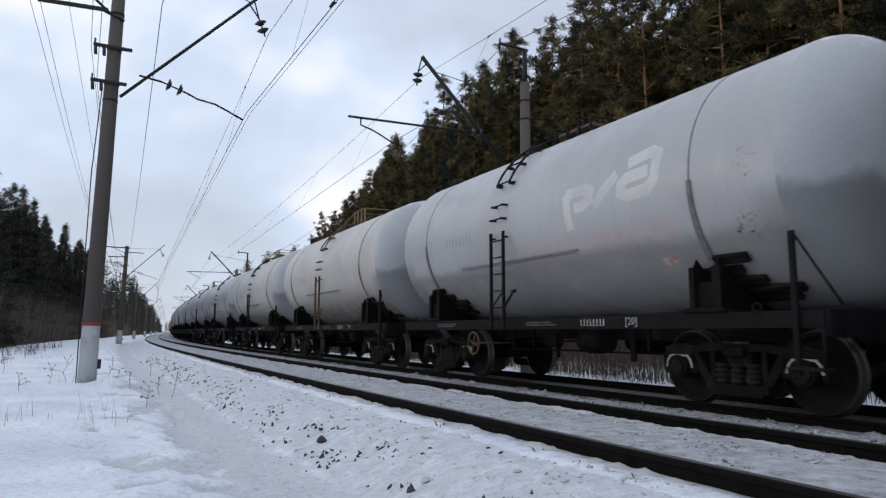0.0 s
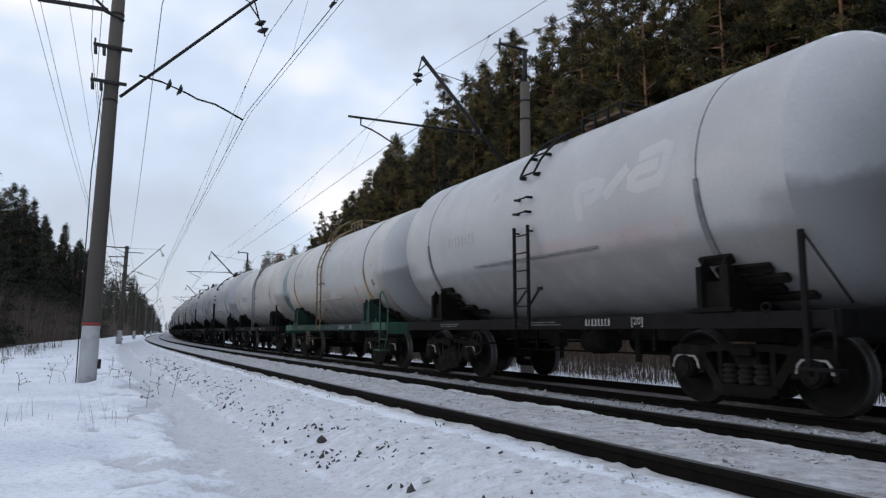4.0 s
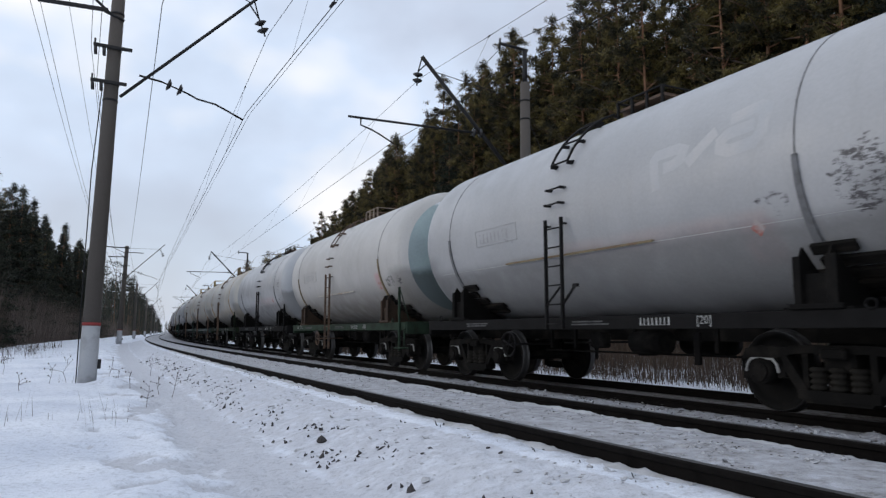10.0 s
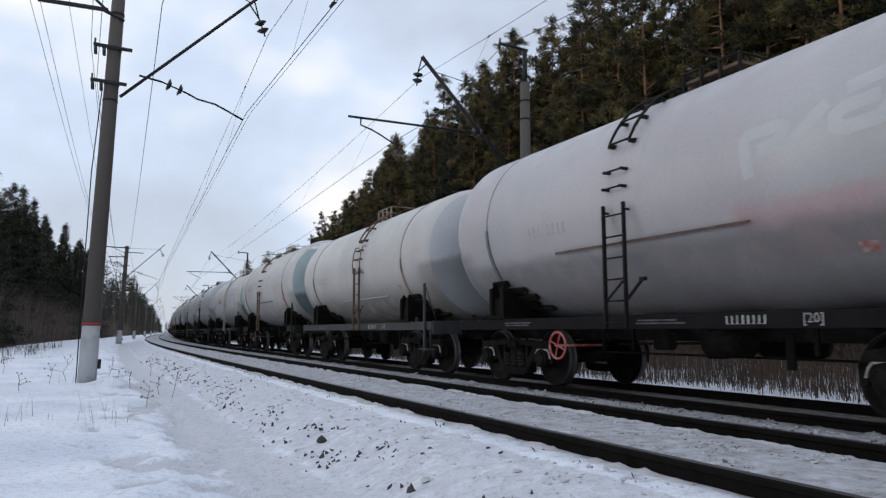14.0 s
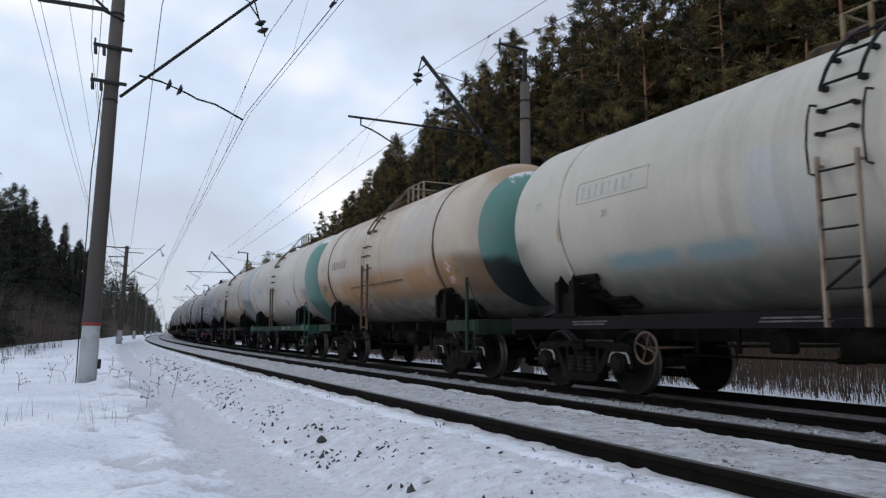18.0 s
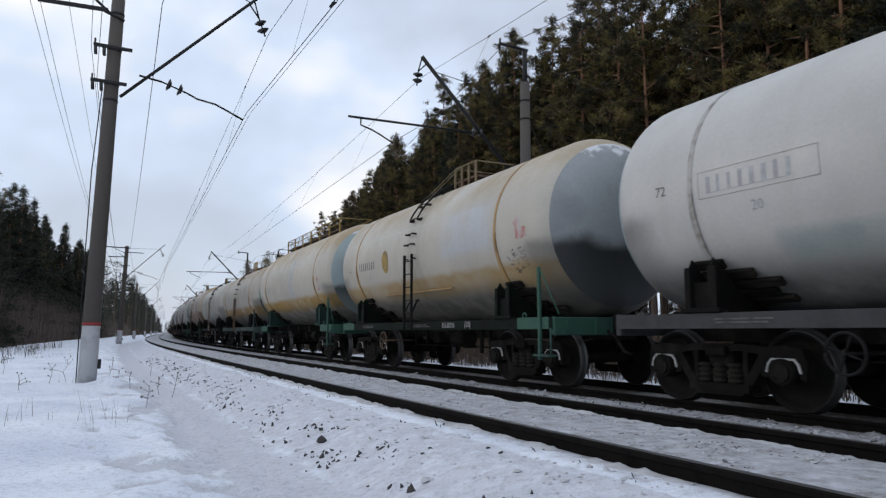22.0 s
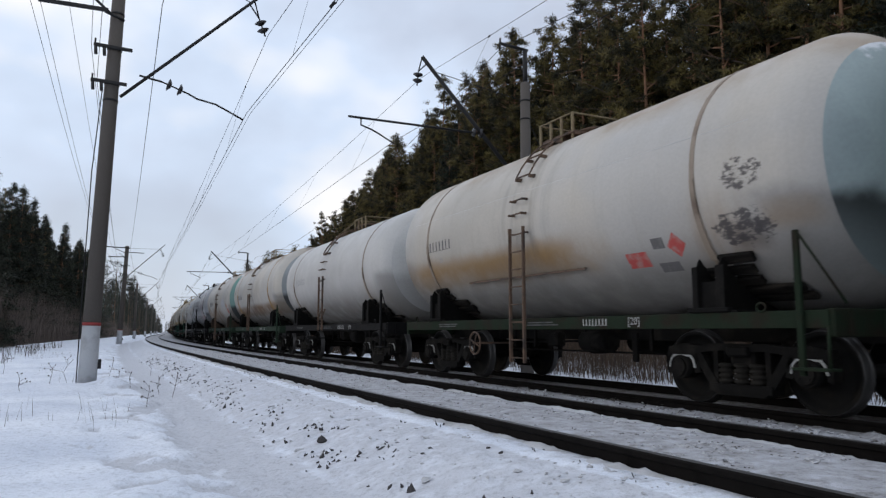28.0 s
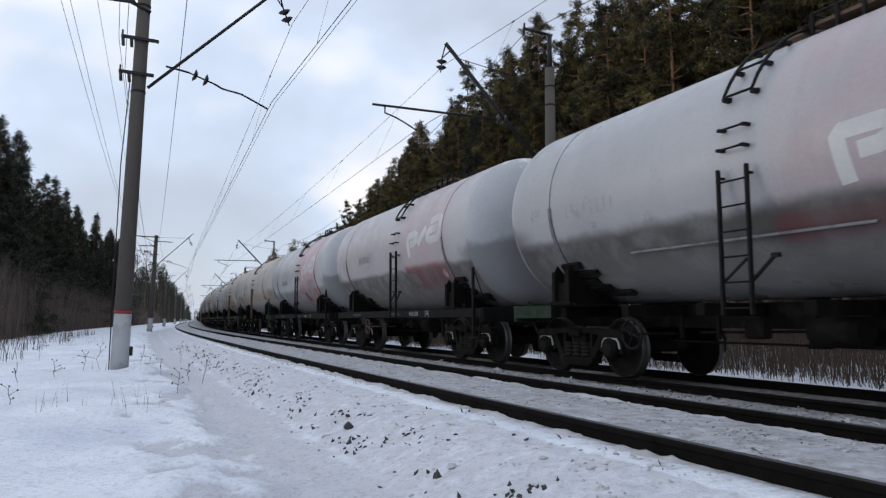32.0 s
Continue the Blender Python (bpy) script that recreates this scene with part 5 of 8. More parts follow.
def cap_paint(name, base, second, low=0.7, dust=False, lower_end=(0.016, 0.017, 0.017), edge=(2.5, 2.75), deep=0.85, dust_from=4.72, dust_colour=(0.62, 0.63, 0.65)):
    """Paint of a tank end: stains, and a second, mostly darker colour on its lower part."""
    mat = paint(name, base, 0.5, 0, 0.14, 0.9, 20, 0.05, second, 0.5)
    nt = mat.node_tree
    N, L = nt.nodes.new, nt.links.new
    bsdf = nt.nodes["Principled BSDF"]
    src = bsdf.inputs["Base Color"].links[0].from_socket
    co, sep, n = N("ShaderNodeTexCoord"), N("ShaderNodeSeparateXYZ"), N("ShaderNodeTexNoise")
    n.inputs["Scale"].default_value, n.inputs["Detail"].default_value = 1.6, 6
    L(co.outputs["Object"], sep.inputs[0]), L(co.outputs["Object"], n.inputs["Vector"])
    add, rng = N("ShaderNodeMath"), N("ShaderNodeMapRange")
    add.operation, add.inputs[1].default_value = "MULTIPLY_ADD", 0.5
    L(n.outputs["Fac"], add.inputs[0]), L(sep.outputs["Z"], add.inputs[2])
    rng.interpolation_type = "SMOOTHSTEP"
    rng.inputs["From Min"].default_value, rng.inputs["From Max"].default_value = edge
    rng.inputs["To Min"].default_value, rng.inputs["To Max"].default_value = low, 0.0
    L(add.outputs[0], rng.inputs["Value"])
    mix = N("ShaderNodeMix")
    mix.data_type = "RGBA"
    mix.inputs["B"].default_value = (*lower_end, 1)
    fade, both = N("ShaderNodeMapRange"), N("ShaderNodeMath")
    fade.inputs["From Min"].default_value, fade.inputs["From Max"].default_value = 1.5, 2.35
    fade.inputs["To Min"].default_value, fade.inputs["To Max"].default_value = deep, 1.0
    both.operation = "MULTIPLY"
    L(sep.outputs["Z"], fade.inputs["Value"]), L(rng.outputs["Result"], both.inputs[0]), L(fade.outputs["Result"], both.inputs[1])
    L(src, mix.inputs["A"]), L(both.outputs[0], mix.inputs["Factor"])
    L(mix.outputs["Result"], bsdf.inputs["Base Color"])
    if dust:
        # snow clinging to the upper shoulder
        n2, a2, r2, m2 = N("ShaderNodeTexNoise"), N("ShaderNodeMath"), N("ShaderNodeMapRange"), N("ShaderNodeMix")
        n2.inputs["Scale"].default_value, n2.inputs["Detail"].default_value, n2.inputs["Roughness"].default_value = 4.0, 8, 0.7
        a2.operation, a2.inputs[1].default_value = "MULTIPLY_ADD", 1.3
        L(co.outputs["Object"], n2.inputs["Vector"]), L(n2.outputs["Fac"], a2.inputs[0]), L(sep.outputs["Z"], a2.inputs[2])
        r2.inputs["From Min"].default_value, r2.inputs["From Max"].default_value = dust_from, dust_from + 0.13
        L(a2.outputs[0], r2.inputs["Value"])
        m2.data_type = "RGBA"
        m2.inputs["B"].default_value = (*dust_colour, 1)
        L(mix.outputs["Result"], m2.inputs["A"]), L(r2.outputs["Result"], m2.inputs["Factor"])
        L(m2.outputs["Result"], bsdf.inputs["Base Color"])
    return mat


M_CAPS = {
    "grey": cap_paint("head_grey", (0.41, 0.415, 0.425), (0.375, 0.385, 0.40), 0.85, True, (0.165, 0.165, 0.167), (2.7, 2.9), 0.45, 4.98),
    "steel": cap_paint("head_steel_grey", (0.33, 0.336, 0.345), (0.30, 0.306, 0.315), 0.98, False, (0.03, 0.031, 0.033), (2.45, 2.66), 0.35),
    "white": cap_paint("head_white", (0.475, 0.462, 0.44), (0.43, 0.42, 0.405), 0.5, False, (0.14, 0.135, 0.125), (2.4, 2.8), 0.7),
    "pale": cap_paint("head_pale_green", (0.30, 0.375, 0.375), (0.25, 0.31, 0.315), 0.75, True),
    "dark_foot": cap_paint("head_dark_foot_green", (0.30, 0.36, 0.355), (0.25, 0.30, 0.30), 0.95, True, deep=0.4),
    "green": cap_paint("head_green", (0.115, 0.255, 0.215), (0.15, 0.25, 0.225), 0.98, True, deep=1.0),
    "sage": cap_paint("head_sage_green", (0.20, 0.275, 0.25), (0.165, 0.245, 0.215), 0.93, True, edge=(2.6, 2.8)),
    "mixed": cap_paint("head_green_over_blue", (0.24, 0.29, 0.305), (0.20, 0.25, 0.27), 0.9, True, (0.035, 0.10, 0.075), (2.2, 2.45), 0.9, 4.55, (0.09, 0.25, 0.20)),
    "dark": cap_paint("head_dark_foot_grey", (0.30, 0.318, 0.32), (0.22, 0.235, 0.24), 0.97, True, edge=(2.55, 2.85)),
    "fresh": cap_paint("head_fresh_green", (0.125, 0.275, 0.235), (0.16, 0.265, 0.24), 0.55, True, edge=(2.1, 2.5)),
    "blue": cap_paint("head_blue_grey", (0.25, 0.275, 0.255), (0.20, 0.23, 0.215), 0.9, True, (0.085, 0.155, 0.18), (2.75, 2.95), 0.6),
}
M_FITS = {
    "black": paint("fittings_black", (0.014, 0.013, 0.013), 0.65, 0, 0.3, 6, 60, spec=0.12),
    "tan": paint("fittings_tan", (0.20, 0.155, 0.085), 0.75, 0, 0.3, 5, 60, second=(0.14, 0.085, 0.05)),
    "rust": paint("fittings_rust", (0.12, 0.075, 0.05), 0.85, 0, 0.3, 5, 60, second=(0.05, 0.04, 0.035)),
    "yellow": paint("fittings_yellow", (0.32, 0.22, 0.06), 0.7, 0, 0.3, 5, 60, second=(0.2, 0.14, 0.07)),
    "brown": paint("fittings_pale_brown", (0.27, 0.215, 0.165), 0.7, 0, 0.3, 3, 60, second=(0.14, 0.10, 0.075), amount=0.4),
    "ochre": paint("fittings_ochre", (0.37, 0.235, 0.095), 0.7, 0, 0.25, 3, 60, second=(0.26, 0.15, 0.07)),
    "cream": paint("fittings_cream", (0.45, 0.415, 0.36), 0.65, 0, 0.2, 3, 60, second=(0.33, 0.26, 0.19)),
    "steel": paint("fittings_steel", (0.16, 0.16, 0.165), 0.6, 0, 0.25, 5, 60, second=(0.09, 0.088, 0.086)),
    "grey": paint("fittings_grey", (0.33, 0.34, 0.355), 0.6, 0, 0.2, 5, 60, second=(0.24, 0.24, 0.245)),
    "white": paint("fittings_white", (0.38, 0.365, 0.34), 0.7, 0, 0.25, 5, 60, second=(0.2, 0.17, 0.14)),
}
M_BOGIE = paint("bogie_iron", (0.010, 0.0095, 0.009), 0.8, 0.1, 0.35, 4, 45, 0.3, (0.02, 0.018, 0.016), 0.4, spec=0.06)
M_SPRING = paint("spring_steel", (0.022, 0.02, 0.017), 0.8, 0.0, 0.3, 4, 45, 0.2, spec=0.08)
M_WHEEL = paint("wheel_iron", (0.011, 0.0105, 0.01), 0.75, 0.1, 0.3, 4, 45, 0.2, (0.022, 0.018, 0.014), 0.3, spec=0.07)
M_TYRE = paint("wheel_tyre", (0.085, 0.082, 0.08), 0.42, 0.7, 0.2, 6, 60)
M_CHALK = paint("white_marking", (0.38, 0.38, 0.37), 0.85, 0, 0.25, 8, 60, 0, (0.25, 0.25, 0.25), 0.4)
M_TIMBER = paint("tarred_timber", (0.009, 0.008, 0.007), 0.9, 0, 0.5, 5, 50, 0.6, (0.03, 0.025, 0.02), 0.45, spec=0.12, stretch=(1, 0.3, 2))
M_REDPAINT = paint("placard_red", (0.40, 0.14, 0.11), 0.7, 0, 0.3, 9, 60, 0, (0.45, 0.39, 0.37), 0.8)
M_REDFRESH = paint("fresh_red", (0.46, 0.075, 0.065), 0.6, 0, 0.25, 9, 60, 0, (0.42, 0.2, 0.18), 0.5)
M_BLUEPAINT = paint("faded_blue", (0.36, 0.385, 0.425), 0.6, 0, 0.15, 3, 30, 0, (0.43, 0.44, 0.455), 0.6)
M_BLUEFRESH = paint("emblem_blue", (0.24, 0.34, 0.50), 0.55, 0, 0.15, 3, 30, 0, (0.36, 0.42, 0.5), 0.5)
M_PALEPAINT = paint("faded_white", (0.465, 0.455, 0.445), 0.5, 0, 0.10, 1.6, 30, 0, (0.425, 0.427, 0.432), 0.6)
M_PALEBRIGHT = paint("pale_white", (0.56, 0.55, 0.53), 0.5, 0, 0.10, 1.6, 30, 0, (0.46, 0.455, 0.45), 0.5)
M_FRAMEPRINT = paint("frame_print", (0.10, 0.10, 0.098), 0.85, 0, 0.3, 8, 60, 0, (0.05, 0.05, 0.05), 0.5)
M_GREYMARK = paint("grey_marking", (0.27, 0.275, 0.29), 0.8, 0, 0.3, 8, 60, 0, (0.36, 0.36, 0.365), 0.5)
M_TONE = paint("overpaint_grey", (0.34, 0.345, 0.365), 0.55, 0, 0.1, 2.0, 30, 0, (0.37, 0.37, 0.38), 0.5)
M_FAINTBLUE = paint("faint_blue", (0.435, 0.44, 0.455), 0.5, 0, 0.06, 2.0, 30, 0, (0.46, 0.455, 0.45), 0.6)
M_DARKMARK = paint("dark_marking", (0.14, 0.132, 0.13), 0.8, 0, 0.3, 8, 60, 0, (0.2, 0.19, 0.18), 0.35)

M_FAINTMARK = paint("worn_figures", (0.33, 0.325, 0.325), 0.7, 0, 0.2, 6, 40, 0, (0.42, 0.42, 0.42), 0.5)

CACHE = {}


def cached(key, make):
    key = (R_TANK, key)
    if key not in CACHE:
        CACHE[key] = make()
    return CACHE[key]


def head_profile(n=14):
    """Depth and radius of a dished end, from the shell outwards."""
    out = []
    for k in range(n + 1):
        a = math.pi / 2 * k / n
        out.append((L_HALF - 0.72 + 0.72 * math.sin(a) ** 1.0, R_TANK * math.cos(a) ** 0.66 if k < n else 0.0))
    return out


def make_tank(cut=0.80, seg=128):
    prof = [(y, r) for y, r in head_profile() if r > cut * R_TANK]
    both = [(-y, r) for y, r in reversed(prof)] + [(-2.2, R_TANK), (0, R_TANK), (2.2, R_TANK)] + prof
    return Geo().lathe(both, "y", seg, (0, 0, Z_TANK)).mesh("tank", tank_material(None, "grey"))


def make_head(sign, cut=0.80, seg=128):
    ins = [(y, r) for y, r in head_profile() if r > cut * R_TANK][-1:]
    prof = ins + [(y, r) for y, r in head_profile() if r <= cut * R_TANK]
    prof = [(sign * y, max(r, 0.004)) for y, r in prof]
    if sign < 0:
        prof.reverse()
    return Geo().lathe(prof, "y", seg, (0, 0, Z_TANK)).mesh("tank_head", M_CAPS["grey"])


def make_strap():
    g = Geo()
    w, t = 0.036, 0.009
    g.lathe([(-w, R_TANK - 0.005), (-w, R_TANK + t), (w, R_TANK + t), (w, R_TANK - 0.005)], "y", 56, (0, 0, Z_TANK))
    g.soft = [False] * len(g.f)
    return g.mesh("strap", M_FITS["rust"])


def make_bead():
    """The thin dark clamp ring of the grey wagons."""
    g = Geo()
    w, t = 0.009, 0.007
    g.lathe([(-w, R_TANK - 0.005), (-w, R_TANK + t), (w, R_TANK + t), (w, R_TANK - 0.005)], "y", 56, (0, 0, Z_TANK))
    g.soft = [False] * len(g.f)
    return g.mesh("strap", M_FITS["rust"])


def make_strap_end():
    """The broad lower end of a strap with its tightening bolt, on the camera's side."""
    g = Geo()
    vs = []
    for k in range(8):
        a = radians(2 + 5.2 * k)
        w = 0.030 + 0.003 * k
        for r, y in ((R_TANK + 0.004, -w), (R_TANK + 0.026, -w), (R_TANK + 0.026, w), (R_TANK + 0.004, w)):
            vs.append((-math.cos(a) * r, y, Z_TANK - math.sin(a) * r))
    g.add(vs, [(4 * k + i, 4 * k + (i + 1) % 4, 4 * k + 4 + (i + 1) % 4, 4 * k + 4 + i) for k in range(7) for i in range(4)])
    return g.mesh("strap_end", M_FITS["rust"])


def make_saddle():
    """Steel bracket between frame and tank, on one side."""
    g = Geo()
    pts = [(1.45, 1.17), (1.48, 1.70), (1.41, 1.84), (1.20, 1.62), (0.75, 1.33), (0.35, 1.18)]
    n = len(pts)
    for y in (-0.17, 0.17):
        vs = [(-x, y - 0.012, z) for x, z in pts] + [(-x, y + 0.012, z) for x, z in pts]
        g.add(vs, [tuple(range(n)), tuple(range(2 * n - 1, n - 1, -1))] + [(i, (i + 1) % n, n + (i + 1) % n, n + i) for i in range(n)])
    g.box((-1.465, -0.19, 1.45), (0.03, 0.13, 0.58), None, 0.005).box((-1.465, 0.2, 1.45), (0.03, 0.09, 0.58), None, 0.005)
    g.box((-1.40, 0, 1.36), (0.02, 0.34, 0.38))
    g.box((-1.45, 0, 1.2), (0.10, 0.62, 0.06), None, 0.01)
    g.box((-1.0, 0, 1.17), (0.9, 0.8, 0.05), b=0.01)
    return g.mesh("saddle", M_BOGIE)


def make_timber(length, deg):
    """A tarred timber lying along the tank under its belly."""
    a = radians(deg)
    r = R_TANK + 0.042
    g = Geo()
    m = pose(0, 0, 0, 0, deg, 0)
    g.box((-math.sin(a) * r, 0, Z_TANK - math.cos(a) * r), (0.13, length, 0.062), m, 0.010)
    return g.mesh("timber_block", M_TIMBER)


def make_sill():
    g = Geo()
    g.box((0, 0, 1.07), (0.02, 10.7, 0.19), b=0.004)
    g.box((0.045, 0, 1.155), (0.10, 10.7, 0.018))
    g.box((0.045, 0, 0.985), (0.10, 10.7, 0.018))
    for k in range(9):
        g.box((0.04, -4.4 + 1.1 * k, 1.07), (0.07, 0.02, 0.16))
    return g.mesh("side_sill", M_SILLS["black"])


def make_sill_stub():
    """The short side beam at one end of a wagon that has no through sill."""
    g = Geo()
    g.box((0, 4.72, 1.06), (0.03, 1.25, 0.21), b=0.004)
    g.box((0.25, 4.72, 1.165), (0.5, 1.25, 0.02))
    g.box((0.045, 4.72, 0.96), (0.10, 1.25, 0.018))
    return g.mesh("side_sill", M_SILLS["black"])


def make_centre():
    g = Geo()
    g.slab([(-5.5, 0.80), (5.5, 0.80), (5.5, 1.16), (-5.5, 1.16)][::-1], -0.19, 0.19)
    return g.mesh("centre_sill", M_BOGIE)


def make_cross_member():
    return Geo().box((0, 0, 1.06), (2.7, 0.16, 0.17), b=0.01).mesh("cross_member", M_BOGIE)


def make_end_beam():
    g = Geo().box((0, 0, 1.03), (2.9, 0.10, 0.30), b=0.015)
    for x in (-1.2, -0.6, 0.6, 1.2):
        g.box((x, 0.06, 1.03), (0.06, 0.04, 0.26))
    return g.mesh("end_beam", M_SILLS["black"])


def make_coupler():
    g = Geo()
    g.box((0, 5.55, 1.05), (0.18, 0.62, 0.20), b=0.03)
    g.box((0.03, 5.92, 1.05), (0.36, 0.26, 0.30), b=0.06)
    g.box((-0.11, 6.0, 1.05), (0.10, 0.22, 0.24), b=0.03)
    g.box((0, 5.44, 1.05), (0.5, 0.1, 0.36), b=0.02)
    return g.mesh("coupler", M_BOGIE)


def make_hose():
    return Geo().tube([(0.35, 5.4, 0.95), (0.37, 5.6, 0.85), (0.36, 5.8, 0.62), (0.33, 5.98, 0.56)], 0.03, 6).mesh("brake_hose", M_TIMBER)


def make_bolster():
    g = Geo().box((0, 0, 0.62), (2.15, 0.36, 0.26), b=0.04)
    g.rod((0, 0, 0.72), (0, 0, 0.86), 0.2, seg=14)
    for x in (-1, 1):
        g.box((x * 1.02, 0, 0.70), (0.30, 0.30, 0.12), b=0.02)
    return g.mesh("bogie", M_BOGIE)


def make_side_frame():
    """Cast side frame: arched top chord, dipped spring seat, window openings, boxes over the axles."""
    g = Geo()
    x0, x1 = -0.075, 0.075
    top = [(-1.22, 0.60), (-1.16, 0.74), (-0.95, 0.78), (-0.62, 0.76), (-0.40, 0.79), (0.40, 0.79), (0.62, 0.76), (0.95, 0.78), (1.16, 0.74), (1.22, 0.60)]
    low = [(1.22, 0.52), (1.12, 0.62), (0.72, 0.62), (0.56, 0.68), (0.35, 0.70), (-0.35, 0.70), (-0.56, 0.68), (-0.72, 0.62), (-1.12, 0.62), (-1.22, 0.52)]
    g.slab([(y, z) for y, z in reversed(top)] + [(y, z) for y, z in reversed(low)], x0, x1)
    # slanting legs, bottom seat and spring columns
    for s in (-1, 1):
        leg = [(0.74 * s, 0.64), (0.60 * s, 0.66), (0.33 * s, 0.27), (0.42 * s, 0.20)]
        g.slab(leg if s < 0 else leg[::-1], x0, x1)
        col = [(0.42 * s, 0.72), (0.35 * s, 0.72), (0.35 * s, 0.22), (0.42 * s, 0.22)]
        g.slab(col if s < 0 else col[::-1], x0 + 0.02, x1 - 0.02)
        jaw = [(1.22 * s, 0.62), (1.12 * s, 0.62), (1.13 * s, 0.40), (1.20 * s, 0.38)]
        g.slab(jaw if s < 0 else jaw[::-1], x0, x1)
        jaw = [(0.74 * s, 0.62), (0.66 * s, 0.62), (0.62 * s, 0.42), (0.72 * s, 0.40)]
        g.slab(jaw if s < 0 else jaw[::-1], x0, x1)
    g.slab([(0.46, 0.20), (0.46, 0.30), (-0.46, 0.30), (-0.46, 0.20)], x0 - 0.03, x1 + 0.03)
    g.slab([(0.36, 0.16), (0.40, 0.21), (-0.40, 0.21), (-0.36, 0.16)], x0 - 0.02, x1 + 0.02)
    return g.mesh("side_frame", M_BOGIE)


def make_spring():
    prof = []
    for k in range(17):
        prof.append((0.30 + 0.255 * k / 16, (0.066, 0.092, 0.1, 0.092)[k % 4]))
    return Geo().lathe(prof, "z", 12).mesh("spring", M_SPRING)


def make_axle_box():
    g = Geo().rod((-0.14, 0, 0.478), (0.08, 0, 0.478), 0.155, seg=16)
    g.rod((-0.17, 0, 0.478), (-0.14, 0, 0.478), 0.12, seg=16)
    g.box((0, 0, 0.61), (0.18, 0.26, 0.05), b=0.01)
    for k in range(4):
        a = radians(45 + 90 * k)
        g.rod((-0.185, 0.085 * math.cos(a), 0.478 + 0.085 * math.sin(a)), (-0.16, 0.085 * math.cos(a), 0.478 + 0.085 * math.sin(a)), 0.014, seg=6)
    return g.mesh("axle_box", M_BOGIE)


def make_box_marking():
    """Whitewashed rim on the side frame round the axle box."""
    g = Geo()
    pts = [(-0.235, 0.47), (-0.205, 0.575), (-0.15, 0.635), (0.15, 0.635), (0.205, 0.575), (0.235, 0.47), (0.21, 0.467), (0.183, 0.562), (0.138, 0.612), (-0.138, 0.612), (-0.183, 0.562), (-0.21, 0.467)]
    g.slab(pts, -0.092, -0.075)
    return g.mesh("box_marking", M_CHALK)


def make_axle():
    return Geo().rod((-1.05, 0, 0), (1.05, 0, 0), 0.075, seg=12).rod((-0.7, 0, 0), (0.7, 0, 0), 0.085, seg=12).mesh("wheelset", M_BOGIE)


def make_wheel(sign):
    prof = [(0.855, 0.12), (0.855, 0.16), (0.80, 0.20), (0.785, 0.34), (0.80, 0.40), (0.852, 0.415), (0.855, 0.465), (0.85, 0.472), (0.775, 0.478), (0.755, 0.482), (0.742, 0.50), (0.728, 0.505), (0.722, 0.49),
            (0.722, 0.41), (0.76, 0.38), (0.76, 0.22), (0.70, 0.17), (0.60, 0.12)]
    seg = 30
    g = Geo().lathe([(sign * a, r) for a, r in (prof if sign < 0 else prof[::-1])], "x", seg)
    me = g.mesh("wheel", M_WHEEL)
    me.materials.append(M_TYRE)
    order = prof if sign < 0 else prof[::-1]
    ids = []
    for k in range(len(prof) - 1):
        bright = 0.46 < order[k][1] < 0.51 and 0.46 < order[k + 1][1] < 0.51
        ids += [1 if bright else 0] * seg
    me.polygons.foreach_set("material_index", ids)
    return me


def surface(y, z, lift=0.006):
    """A point on the tank's skin on the camera's side."""
    r = R_TANK + lift
    return Vector((-math.sqrt(max(r * r - (z - Z_TANK) ** 2, 0.0)), y, z))


def skin_patch(g, corners, lift=0.007, n=5):
    """A flat marking laid on the tank: four (y, z) corners, anticlockwise as seen from beside the train."""
    a, b, c, d = [Vector((y, z)) for y, z in corners]
    vs = []
    for i in range(n + 1):
        for k in range(2):
            p = a.lerp(b, k).lerp(d.lerp(c, k), i / n)
            vs.append(surface(p.x, p.y, lift))
    g.add(vs, [(2 * i, 2 * i + 1, 2 * i + 3, 2 * i + 2) for i in range(n)], True)


def make_number(y0, z0, h, count, seed, skin=True, x=0.0):
    """A fleet number as plain upright bars, one for each figure, on one thin line."""
    rng = random.Random(seed)
    w = h * 0.6
    spot = (lambda y, z: surface(y, z, 0.0035)) if skin else (lambda y, z: Vector((x - 0.003, y, z)))
    tops, edges = [], []
    for k in range(count):
        y, thick = y0 - k * w * 1.25, rng.uniform(0.36, 0.5) * w
        edges += [y, y - thick]
        tops.append(h * rng.uniform(0.92, 1.0))
    vs, fs = [], []
    for y in edges:
        vs += [spot(y, z0 - 0.045 * h), spot(y, z0)]
    for i in range(len(edges) - 1):
        fs.append((2 * i, 2 * i + 2, 2 * i + 3, 2 * i + 1))
        if i % 2 == 0:
            last = (2 * i + 1, 2 * i + 3)
            for j in (1, 2, 3):
                z = z0 + tops[i // 2] * j / 3
                o = len(vs)
                vs += [spot(edges[i], z), spot(edges[i + 1], z)]
                fs.append((last[0], last[1], o + 1, o))
                last = (o, o + 1)
    return Geo().add(vs, fs, True).mesh("fleet_number", M_DARKMARK)


def make_frame(y0, y1, z0, z1):
    """A welded bead round the number."""
    g = Geo()
    side = [surface(y0, z0 + (z1 - z0) * k / 3, 0.004) for k in range(4)]
    far = [surface(y1, z1 - (z1 - z0) * k / 3, 0.004) for k in range(4)]
    return g.tube(side + far + side[:1], 0.0045, 4).mesh("number_frame", M_FITS["grey"])


